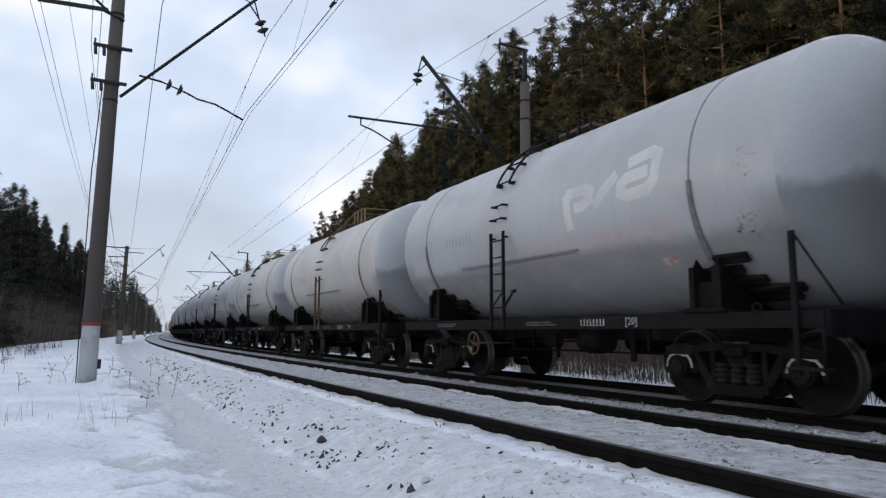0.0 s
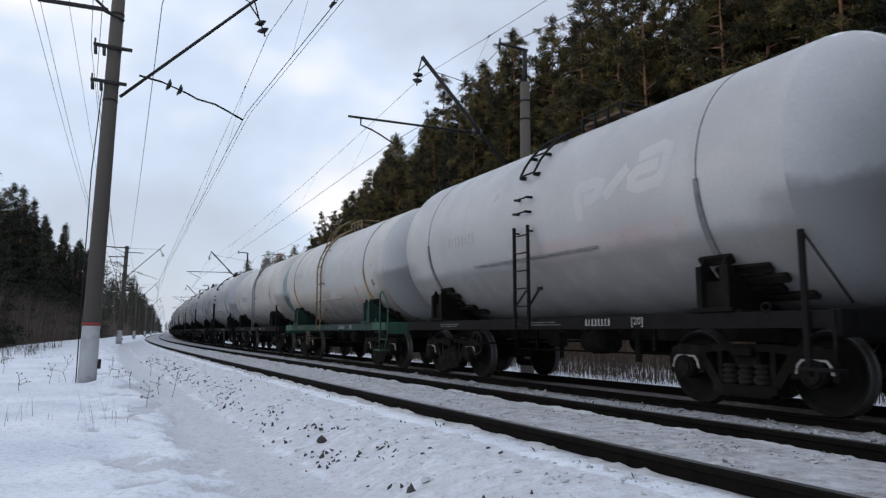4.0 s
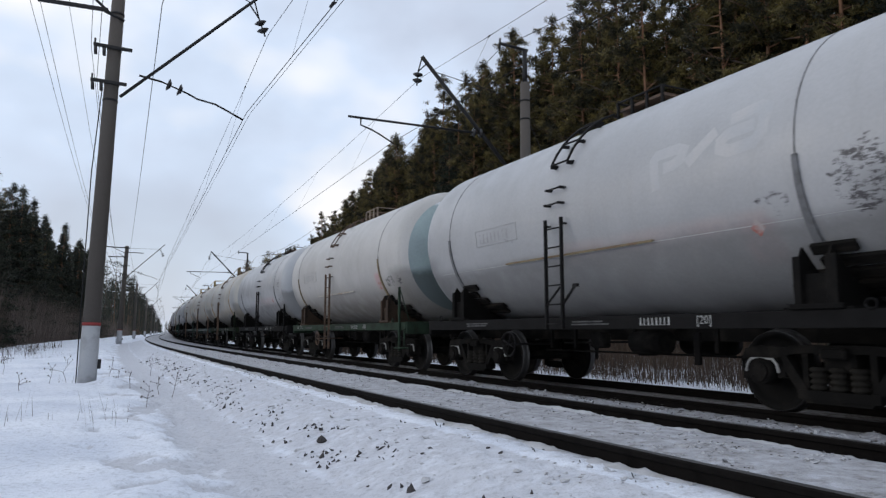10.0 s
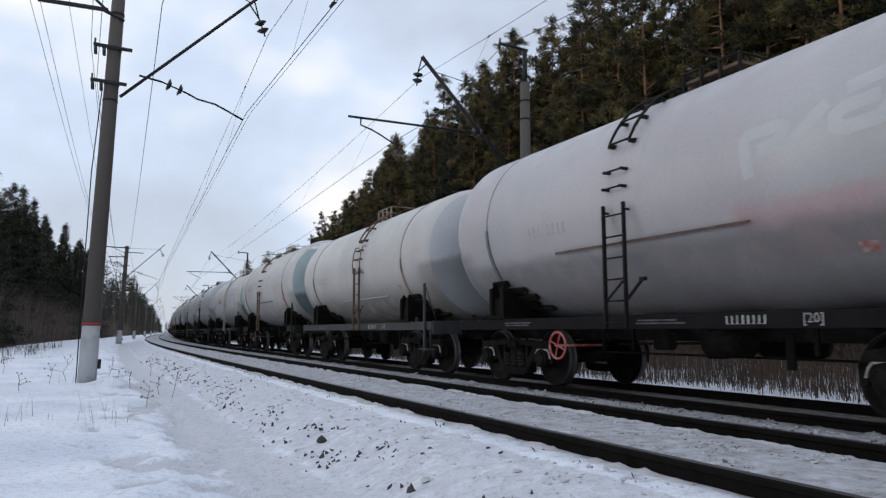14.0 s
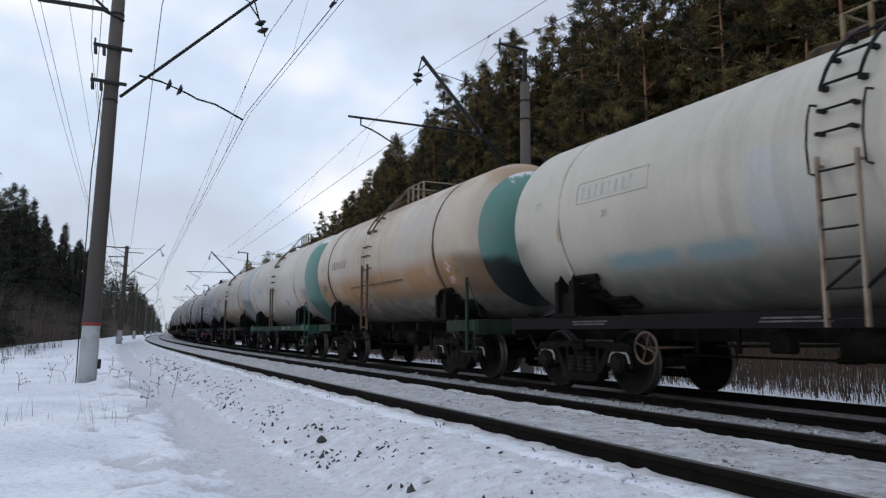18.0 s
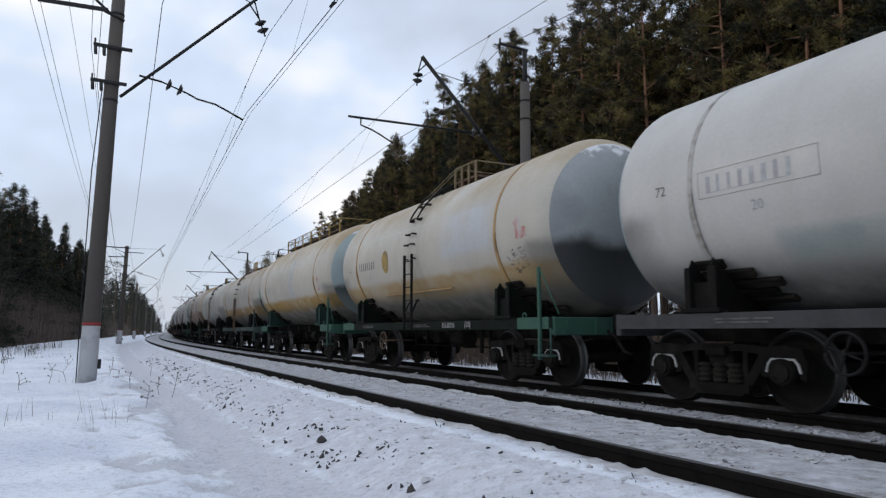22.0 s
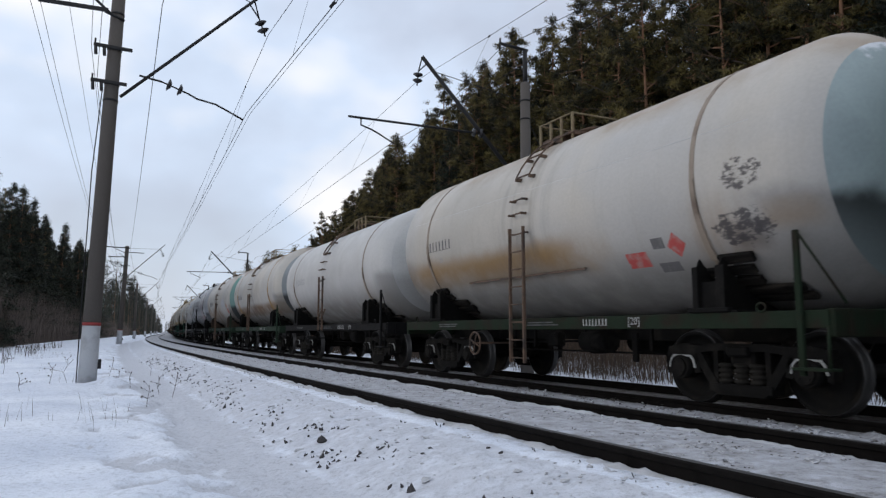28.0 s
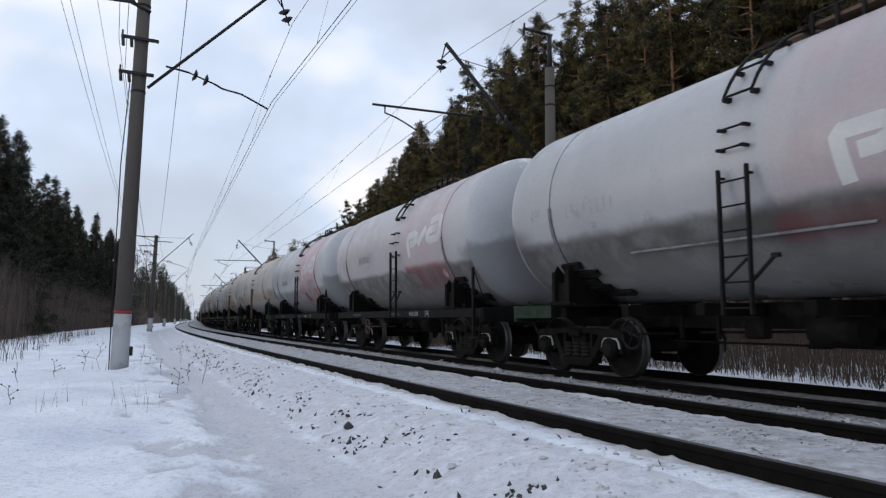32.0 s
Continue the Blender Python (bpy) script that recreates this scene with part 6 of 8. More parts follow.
def text_outline(body, size):
    cu = bpy.data.curves.new("lettering", "FONT")
    cu.body, cu.size, cu.resolution_u = body, size, 2
    ob = new("lettering", cu)
    bpy.context.view_layer.update()
    me = bpy.data.meshes.new_from_object(ob.evaluated_get(bpy.context.evaluated_depsgraph_get()))
    vs, fs = [tuple(v.co) for v in me.vertices], [tuple(p.vertices) for p in me.polygons]
    bpy.data.objects.remove(ob)
    bpy.data.curves.remove(cu)
    bpy.data.meshes.remove(me)
    return vs, fs


def make_text(body, size, y, z, x=None):
    """Readable lettering on the sill (x given) or laid on the tank."""
    vs, fs = text_outline(body, size)
    g = Geo()
    g.add([Vector((x, y - u, z + v)) if x is not None else surface(y - u, z + v, 0.004) for u, v, _ in vs], fs)
    return g.mesh("lettering", M_CHALK)


def make_ladder(kind):
    """Stiles, rungs and top rails; returns a dict of meshes."""
    if kind == "end":
        # a steep ladder over the front end of the tank
        run = [Vector((0, 4.55, 4.62)), Vector((0, 5.45, 3.9)), Vector((0, 5.78, 3.0)), Vector((0, 5.8, 1.15))]
        out = {"stile": [], "rung": []}
        for x in (-0.95, -0.5):
            out["stile"].append(Geo().tube([p + Vector((x, 0, 0)) for p in run], 0.028, 6).mesh("ladder_stile", M_FITS["black"]))
        for k in range(9):
            i, a = min(2, k // 3), (k % 3) / 3
            q = run[i].lerp(run[i + 1], a)
            out["rung"].append(Geo().rod(q + Vector((-0.95, 0, 0)), q + Vector((-0.5, 0, 0)), 0.016, seg=6).mesh("rung", M_FITS["black"]))
        return out
    if kind == "full":
        # one ladder from the frame up over the shoulder of the tank
        w = 0.21
        run = [Vector((-(R_TANK + 0.09), 0, 0.98)), Vector((-(R_TANK + 0.09), 0, 2.5))]
        run += [Vector((-math.cos(radians(a)) * (R_TANK + 0.10), 0, Z_TANK + math.sin(radians(a)) * (R_TANK + 0.10))) for a in range(0, 71, 10)]
        out = {"stile": [], "rung": []}
        for sgn in (-1, 1):
            g = Geo().tube([p + Vector((0, sgn * w, 0)) for p in run], 0.024, 6)
            for p in (run[1], run[5]):
                g.rod(p + Vector((0, sgn * w, 0)), p + Vector((0.14, sgn * w, -0.03)), 0.018, seg=6)
            out["stile"].append(g.mesh("ladder_stile", M_FITS["black"]))
        walked, need = 0.0, 0.1
        for a, b in zip(run[:-1], run[1:]):
            length = (b - a).length
            while need < walked + length:
                q = a.lerp(b, (need - walked) / length)
                out["rung"].append(Geo().rod(q + Vector((0, -w, 0)), q + Vector((0, w, 0)), 0.015, seg=6).mesh("rung", M_FITS["black"]))
                need += 0.28
            walked += length
        g = Geo().rod((-(R_TANK + 0.09), -w, 1.2), (-(R_TANK + 0.05), -0.62, 1.62), 0.022, seg=6).box((-(R_TANK + 0.04), -0.64, 1.63), (0.05, 0.12, 0.05))
        out["brace"] = g.mesh("ladder_brace", M_FITS["black"])
        g = Geo()
        for sgn in (-1, 1):
            g.tube([Vector((-math.cos(radians(a)) * (R_TANK + r), sgn * w, Z_TANK + math.sin(radians(a)) * (R_TANK + r))) for a, r in ((32, 0.1), (45, 0.24), (58, 0.36), (70, 0.4), (78, 0.33), (82, 0.04))], 0.017, 6)
        out["top"] = g.mesh("ladder_top", M_FITS["black"])
        return out
    y, w = 0.0, 0.21
    low = 0.98 if kind == "short" else 0.42
    out = {"stile": [], "rung": []}
    for s in (-1, 1):
        g = Geo().box((-(R_TANK + 0.08), y + s * w, (low + 2.72) / 2), (0.06, 0.035, 2.72 - low), b=0.006)
        g.rod((-(R_TANK + 0.08), y + s * w, 2.62), (-(R_TANK - 0.05), y + s * w, 2.62), 0.018, seg=6)
        out["stile"].append(g.mesh("ladder_stile", M_FITS["black"]))
    z = low + 0.08
    while z < 2.72:
        out["rung"].append(Geo().rod((-(R_TANK + 0.08), y - w, z), (-(R_TANK + 0.08), y + w, z), 0.013, seg=6).mesh("rung", M_FITS["black"]))
        z += 0.30
    for z in (2.95, 3.20):
        p = surface(y, z, 0.0)
        g = Geo().rod((p.x - 0.10, y - w * 0.9, z), (p.x - 0.10, y + w * 0.9, z), 0.014, seg=6)
        for s in (-1, 1):
            g.box((p.x - 0.05, y + s * w * 0.85, z), (0.14, 0.05, 0.035))
        out["rung"].append(g.mesh("rung", M_FITS["black"]))
    g = Geo()
    arc = []
    for k in range(7):
        a = radians(26 + 44 * k / 6)
        arc.append(Vector((-math.cos(a) * (R_TANK + 0.11), 0, Z_TANK + math.sin(a) * (R_TANK + 0.11))))
    for s in (-1, 1):
        pts = [p + Vector((0, y + s * w, 0)) for p in arc]
        g.tube([pts[0] + Vector((0.12, 0, 0))] + pts, 0.022 if kind == "short" else 0.016, 6)
    for k in (0, 2, 4, 6):
        g.rod(arc[k] + Vector((0, y - w, 0)), arc[k] + Vector((0, y + w, 0)), 0.016, seg=6)
        for s in (-1, 1):
            g.box(arc[k] * 1.0 + Vector((0.05, y + s * w, -0.03)), (0.12, 0.05, 0.05))
    out["top"] = g.mesh("ladder_top", M_FITS["black"])
    if kind == "short":
        g = Geo()
        g.rod((-(R_TANK + 0.08), y - w, 1.35), (-(R_TANK + 0.10), y - 0.55, 1.62), 0.022, seg=6).rod((-(R_TANK + 0.08), y + w, 1.35), (-(R_TANK + 0.10), y - 0.18, 1.62), 0.018, seg=6)
        g.box((-(R_TANK + 0.10), y - 0.57, 1.63), (0.05, 0.10, 0.05))
        out["brace"] = g.mesh("ladder_brace", M_FITS["black"])
    return out


def make_loops():
    """Two upright grab rails beside the rungs above the ladder."""
    g = Geo()
    for y in (-0.3, 0.3):
        pts = [surface(y, z, lift) for z, lift in ((2.55, 0.0), (2.56, 0.1), (2.85, 0.11), (3.12, 0.11), (3.3, 0.1), (3.31, 0.0))]
        g.tube(pts, 0.014, 6)
    return g.mesh("grab_rail", M_FITS["black"])


def make_platform(rail_h, length, sloped=True):
    """Walkway over the hatch with its rail."""
    rail_h = rail_h * 0.75
    g = Geo()
    z = Z_TANK + R_TANK + 0.04
    top = []
    for k in range(13):
        x = -0.58 + 0.09 * k
        top += [(x, z + 0.015), (x + 0.078, z + 0.015), (x + 0.078, z - 0.008), (x + 0.09, z - 0.008)]
    outline = top + [(0.59, z - 0.03), (-0.58, z - 0.03)]
    n = len(outline)
    g.add([(x, y, w) for y in (-length / 2, length / 2) for x, w in outline], [tuple(range(n)), tuple(range(2 * n - 1, n - 1, -1))] + [(i, n + i, n + (i + 1) % n, (i + 1) % n) for i in range(n)])
    deck = g.mesh("walkway", M_FITS["rust"])
    posts = []
    steps = 3 if length < 3 else 6
    ys = [-length / 2 + length * k / steps for k in range(steps + 1)]
    for y in ys:
        posts.append(Geo().box((-0.60, y, z + rail_h / 2 - 0.12), (0.045, 0.045, rail_h + 0.26), b=0.005).mesh("rail_post", M_FITS["rust"]))
    bars = Geo()
    bars.rod((-0.60, -length / 2, z + rail_h), (-0.60, length / 2, z + rail_h), 0.016, seg=6)
    bars.rod((-0.60, -length / 2, z + rail_h), (0.60, -length / 2, z + rail_h), 0.016, seg=6)
    bars.rod((-0.60, length / 2, z + rail_h), (0.60, length / 2, z + rail_h), 0.016, seg=6)
    bars.rod((0.60, -length / 2, z + rail_h), (0.60, length / 2, z + rail_h), 0.016, seg=6)
    if length > 3:
        bars.rod((-0.60, -length / 2, z + rail_h * 0.5), (-0.60, length / 2, z + rail_h * 0.5), 0.016, seg=6)
    if sloped and length < 3 and rail_h > 0.2:
        for y in (0.0, 0.3):
            bars.rod((-0.60, length / 2 - y, z + rail_h), (-1.12, length / 2 + 0.62 - y, z - 0.36), 0.010, seg=5)
    grille = Geo()
    if length > 3:
        for k in range(7):
            zz = z + 0.03 + rail_h * 0.8 * k / 6
            grille.rod((-0.58, -length / 2, zz), (-0.58, length / 2, zz), 0.006, seg=4)
    return deck, posts, bars.mesh("hand_rail", M_FITS["rust"]), grille.mesh("grille", M_FITS["rust"])


def make_dome():
    g = Geo().lathe([(Z_TANK + R_TANK - 0.08, 0.30), (Z_TANK + R_TANK + 0.07, 0.29), (Z_TANK + R_TANK + 0.08, 0.34), (Z_TANK + R_TANK + 0.11, 0.34), (Z_TANK + R_TANK + 0.14, 0.22), (Z_TANK + R_TANK + 0.15, 0.01)], "z", 20)
    return g.mesh("hatch", M_FITS["rust"])


def make_brake_wheel():
    g = Geo()
    r, seg = 0.21, 24
    ring = [Vector((-1.52, 1.95 + r * math.cos(2 * math.pi * k / seg), 0.72 + r * math.sin(2 * math.pi * k / seg))) for k in range(seg + 1)]
    g.tube(ring, 0.018, 6)
    for k in range(4):
        a = radians(20 + 90 * k)
        g.rod((-1.52, 1.95, 0.72), (-1.52, 1.95 + r * math.cos(a), 0.72 + r * math.sin(a)), 0.013, seg=5)
    g.rod((-1.56, 1.95, 0.72), (-0.6, 1.95, 0.72), 0.022, seg=6)
    return g.mesh("brake_wheel", M_FITS["rust"])


def make_brake_gear():
    g = Geo().rod((-0.55, -0.9, 0.78), (-0.55, -0.25, 0.78), 0.18, seg=14)
    g.rod((-0.55, -0.25, 0.78), (-0.55, 1.6, 0.74), 0.022, seg=6)
    g.rod((-0.4, -2.4, 0.6), (-0.4, 2.4, 0.6), 0.018, seg=6)
    g.box((-0.6, 0.55, 0.80), (0.22, 0.30, 0.26), b=0.03)
    g.box((-0.62, -1.55, 0.70), (0.05, 0.12, 0.45), b=0.01)
    for y in (-1.9, -0.3, 1.2, 1.9):
        g.box((-0.62, y, 0.82), (0.04, 0.06, 0.34))
    return g.mesh("brake_gear", M_BOGIE)


def make_reservoir():
    return Geo().lathe([(-0.55, 0.01), (-0.5, 0.16), (-0.42, 0.2), (0.42, 0.2), (0.5, 0.16), (0.55, 0.01)], "y", 16, (0.55, -0.7, 0.76)).mesh("air_reservoir", M_BOGIE)


def make_valve():
    return Geo().rod((0, 0.1, 1.2), (0, 0.1, 0.62), 0.14, 0.11, 12).rod((0, 0.1, 0.62), (0, 0.1, 0.55), 0.16, seg=12).mesh("outlet_valve", M_BOGIE)


def make_corner_step(kind):
    """Grab posts and a hanging step at the wagon's rear corner."""
    g = Geo()
    if kind == "post":
        g.box((-1.50, -5.05, 1.25), (0.05, 0.07, 1.55), b=0.008)
        g.rod((-1.50, -5.07, 2.0), (-1.46, -5.55, 1.22), 0.014, seg=6)
        g.box((-1.50, -5.2, 0.55), (0.22, 0.42, 0.03), b=0.005)
        g.rod((-1.50, -5.36, 0.55), (-1.50, -5.36, 1.0), 0.018, seg=6)
    else:
        g.tube([(-1.50, -4.88, 0.48), (-1.50, -4.95, 1.0), (-1.52, -4.98, 1.9), (-1.50, -5.1, 1.98), (-1.48, -5.45, 1.6), (-1.48, -5.42, 0.9), (-1.50, -5.3, 0.48)], 0.022, 6)
        g.box((-1.52, -5.1, 0.47), (0.24, 0.44, 0.03), b=0.005)
        g.rod((-1.5, -4.9, 0.75), (-1.5, -5.37, 0.75), 0.014, seg=6)
    return g.mesh("corner_step", M_SILLS["black"])


def make_ring():
    g = Geo()
    ring = [Vector((-1.47, 0.06 * math.cos(2 * math.pi * k / 12), 1.21 + 0.05 * math.sin(2 * math.pi * k / 12))) for k in range(13)]
    return g.tube(ring, 0.014, 6).mesh("lifting_eye", M_SILLS["black"])


def make_side_rib(z):
    """A narrow steel shelf along the tank's flank."""
    g = Geo()
    p = surface(0, z, 0)
    g.box((p.x - 0.02, 0, z), (0.05, 3.7, 0.010)).box((p.x - 0.042, 0, z - 0.012), (0.008, 3.7, 0.032))
    return g.mesh("side_rib", M_FITS["rust"])


def make_seam(z):
    p = surface(0, z, 0.0)
    return Geo().rod((p.x + 0.002, -4.6, z), (p.x + 0.002, 4.6, z), 0.0045, seg=6).mesh("weld_seam", tank_material(None, "white"))


def make_bars(y0, y1, z, rows, x=None, h=0.03, gap=0.055):
    g = Geo()
    rng = random.Random(int(1000 * abs(y0 + z)))
    for k in range(rows):
        a, b, zz = y0 - rng.uniform(0, 0.05), y1 + rng.uniform(0, 0.2) * (y0 - y1), z - gap * k
        if x is None:
            skin_patch(g, [(a, zz), (b, zz), (b, zz + h), (a, zz + h)], 0.006, 2)
        else:
            g.box((x, (a + b) / 2, zz), (0.006, abs(a - b), h))
    return g.mesh("small_print", M_GREYMARK)


def make_diamond(y, z, r):
    g = Geo()
    skin_patch(g, [(y, z - r), (y - r, z), (y, z + r), (y + r, z)], 0.004, 6)
    return g.mesh("hazard_diamond", M_REDPAINT)


def make_placard(y, z, w, h):
    g = Geo()
    skin_patch(g, [(y, z), (y - w, z), (y - w, z + h), (y, z + h)], 0.004, 4)
    return g.mesh("hazard_placard", M_REDPAINT)


def ribbon(g, pts, width):
    """A broad painted stroke on the tank, one strip with mitred corners."""
    pts = [Vector(p) for p in pts]
    rows = []
    for i, p in enumerate(pts):
        d0 = (p - pts[i - 1]).normalized() if i else (pts[1] - p).normalized()
        d1 = (pts[i + 1] - p).normalized() if i < len(pts) - 1 else d0
        d = (d0 + d1).normalized()
        n = Vector((-d.y, d.x)) * width / 2 / max(0.35, d.dot(d0))
        rows.append((p + n, p - n))
    across = 5
    lines = []
    for (a0, b0), (a1, b1) in zip(rows[:-1], rows[1:]):
        lines += [(a0.lerp(a1, k / 6), b0.lerp(b1, k / 6)) for k in range(6)]
    lines.append(rows[-1])
    vs = [surface(*a.lerp(b, i / across), 0.0016) for a, b in lines for i in range(across + 1)]
    m = across + 1
    g.add(vs, [(k * m + i, k * m + i + 1, (k + 1) * m + i + 1, (k + 1) * m + i) for k in range(len(lines) - 1) for i in range(across)], True)


def make_emblem_wave(y0, y1, z0, z1):
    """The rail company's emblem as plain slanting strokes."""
    out = []

    def place(u, v):
        return y0 + (y1 - y0) * u, z0 + (z1 - z0) * v
    w = 0.085 * (y0 - y1)
    for pts in ([(0.05, 0.0), (0.02, 0.55), (0.05, 0.63), (0.25, 0.65), (0.31, 0.59), (0.29, 0.45), (0.22, 0.38), (0.12, 0.36)], [(0.35, 0.33), (0.59, 0.76)],
                [(0.70, 0.88), (0.92, 0.96), (0.98, 0.89), (0.96, 0.52), (0.90, 0.38), (0.71, 0.35), (0.64, 0.42), (0.64, 0.55), (0.70, 0.64), (0.9, 0.67)]):
        g = Geo()
        ribbon(g, [place(u, v) for u, v in pts], w)
        out.append(g.mesh("emblem", M_PALEPAINT))
    return out


def make_emblem_round(y0, y1, z0, z1):
    """The gas company's emblem: an open ring with a flame and plain bars beside it."""
    h = z1 - z0
    r = 0.36 * h
    yc, zc = y0 - r, z0 + 0.42 * h
    ring = [(yc - r * math.cos(radians(a)), zc + r * math.sin(radians(a))) for a in range(60, 331, 30)]
    todo = [(ring, 0.10 * h), ([(yc - 0.1 * h, zc), (yc - 0.4 * h, zc)], 0.10 * h), ([(yc - 0.12 * h, zc + 0.2 * h), (yc - 0.18 * h, z1)], 0.10 * h)]
    ya, yb = yc - 0.5 * h, y1
    step = (ya - yb) / 7
    todo += [([(ya - step * (k + 0.3), z0 + 0.56 * h), (ya - step * (k + 0.3), z0 + 0.92 * h)], 0.72 * step) for k in range(7)]
    todo.append(([(ya, z0 + 0.28 * h), (yb, z0 + 0.28 * h)], 0.26 * h))
    out = []
    for pts, w in todo:
        g = Geo()
        ribbon(g, pts, w)
        out.append(g.mesh("emblem", M_BLUEPAINT))
    return out


def make_spot():
    g = Geo()
    edge = [surface(1.66 - 0.22 * math.cos(radians(30 * k)), 2.7 + 0.29 * math.sin(radians(30 * k)), 0.006) for k in range(12)]
    g.add([surface(1.66, 2.7, 0.006)] + edge, [(0, 1 + k, 1 + (k + 1) % 12) for k in range(12)])
    return g.mesh("painted_spot", M_FITS["yellow"])


def make_patch(y, z, w, h, slant=0.0):
    g = Geo()
    skin_patch(g, [(y, z), (y - w, z), (y - w + slant, z + h), (y + slant, z + h)], 0.0018, 6)
    return g.mesh("paint_patch", M_GREYMARK)


SHORT, LONG = "short", "long"


def wheelset(parent, y):
    """An axle with two wheels; it turns about its own axle, which the parent's inverse puts in place."""
    ax = part("wheelset", cached("axle", make_axle), parent)
    ax.matrix_parent_inverse = Matrix.Translation((0, y, 0.478))
    ax.rotation_mode = "QUATERNION"
    part("wheel", cached("wheel_l", lambda: make_wheel(-1)), ax)
    part("wheel", cached("wheel_r", lambda: make_wheel(1)), ax)
    return ax


def bogie(parent, y, detail):
    bo = part("bogie", cached("bolster", make_bolster), parent, m=Matrix.Translation((0, y, 0)))
    for sx in (-1, 1):
        part("side_frame", cached("side_frame", make_side_frame), bo, m=Matrix.Translation((sx * 1.02, 0, 0)))
        for sy in (-1, 1):
            if sx < 0 or detail:
                part("axle_box", cached("axle_box", make_axle_box), bo, m=Matrix.Translation((sx * 1.02, sy * 0.925, 0)) @ pose(0, 0, 0, 0, 0, 0 if sx < 0 else 180))
            if sx < 0 and detail:
                part("box_marking", cached("box_marking", make_box_marking), bo, label="whitewashed rim round the axle box", m=Matrix.Translation((-1.02, sy * 0.925, 0)))
    for k in (-0.23, 0.0, 0.23):
        if detail:
            part("spring", cached("spring", make_spring), bo, m=Matrix.Translation((-1.06, k, 0)))
    return bo


WAGONS, WHEELSETS = [], []
NO_SILL = (12, 17, 20, 28, 31)             # short beams at the ends instead of a through side sill
CUTS = {3: 0.97, 22: 0.95, 24: 0.95, 16: 0.96, 12: 0.92, 11: 0.90, 13: 0.9, 20: 0.86, 21: 0.86, 27: 0.85}
UPPER = {3: "steel", 6: "cream", 9: "steel"}         # upper strap where it differs from its ends
WALK_AT = {2: 0.35, 3: -0.6, 6: -0.25, 7: -0.15, 11: 0.5, 13: 0.55, 24: 0.45, 27: 0.35, 28: 0.95}     # walkway along the tank from its ladder
OVER = (2, 11, 13, 18, 19, 22, 24, 25, 27, 28)     # the walkway lies at the head of the ladder
MARK_PAINTS = {"grey": M_GREYMARK, "dark": M_DARKMARK, "blue": M_BLUEPAINT, "tone": M_TONE, "pale": M_PALEBRIGHT, "chalk": M_PALEBRIGHT}
M_SADDLERUST = paint("saddle_rust", (0.062, 0.042, 0.03), 0.85, 0, 0.35, 4, 50, 0.2, (0.03, 0.024, 0.02), 0.5, spec=0.15)
SADDLES = {3: M_SILLS["dull_teal"], 9: M_SADDLERUST, 24: M_SADDLERUST, 16: M_SILLS["deep"], 20: M_SILLS["dull_teal"], 21: M_SILLS["deep"]}


def add_mark(root, mark, red=None):
    """One painted sign on the flank: what it is, then where and how large."""
    kind, spec = mark[0], mark[1:]
    if kind == "diamond":
        part("hazard_diamond", cached(mark, lambda: make_diamond(*spec)), root, red, "worn red hazard diamond")
    elif kind == "placard":
        part("hazard_placard", cached(mark, lambda: make_placard(*spec)), root, red, "worn red and white hazard placard")
    elif kind == "patch":
        part("paint_patch", cached(mark, lambda: make_patch(*spec[:-1])), root, MARK_PAINTS[spec[-1]], "overpainted patch of another tone")
    elif kind == "text":
        body, y, z, size, mat = spec
        part("lettering", cached(mark, lambda: make_text(body, size, y, z)), root, MARK_PAINTS[mat], "stencilled figures on the tank")
    elif kind == "print":
        part("small_print", cached(mark, lambda: make_bars(*spec)), root)


def add_number(root, n, number, own_paint):
    y, z, h, style = number
    mat = {"dark": M_DARKMARK, "faint": M_FAINTMARK, "plate": M_DARKMARK, "emboss": M_FAINTMARK, "framed": M_DARKMARK}[style]
    if style == "plate":
        part("number_plate", cached(("np", number), lambda: make_patch(y + 0.08, z - 0.05, 7.3 * h, h + 0.1)), root, M_FITS["cream"], "cream panel behind the fleet number")
    part("fleet_number", cached(("tn", number, n % 3), lambda: make_number(y, z, h, 8, n)), root, mat, "worn fleet number on the tank")
    if style in ("emboss", "framed"):
        part("number_frame", cached(("nf", number), lambda: make_frame(y + 0.12, y - 6.6 * h - 0.1, z - 0.06, z + h + 0.06)), root, own_paint, "welded bead round the number")


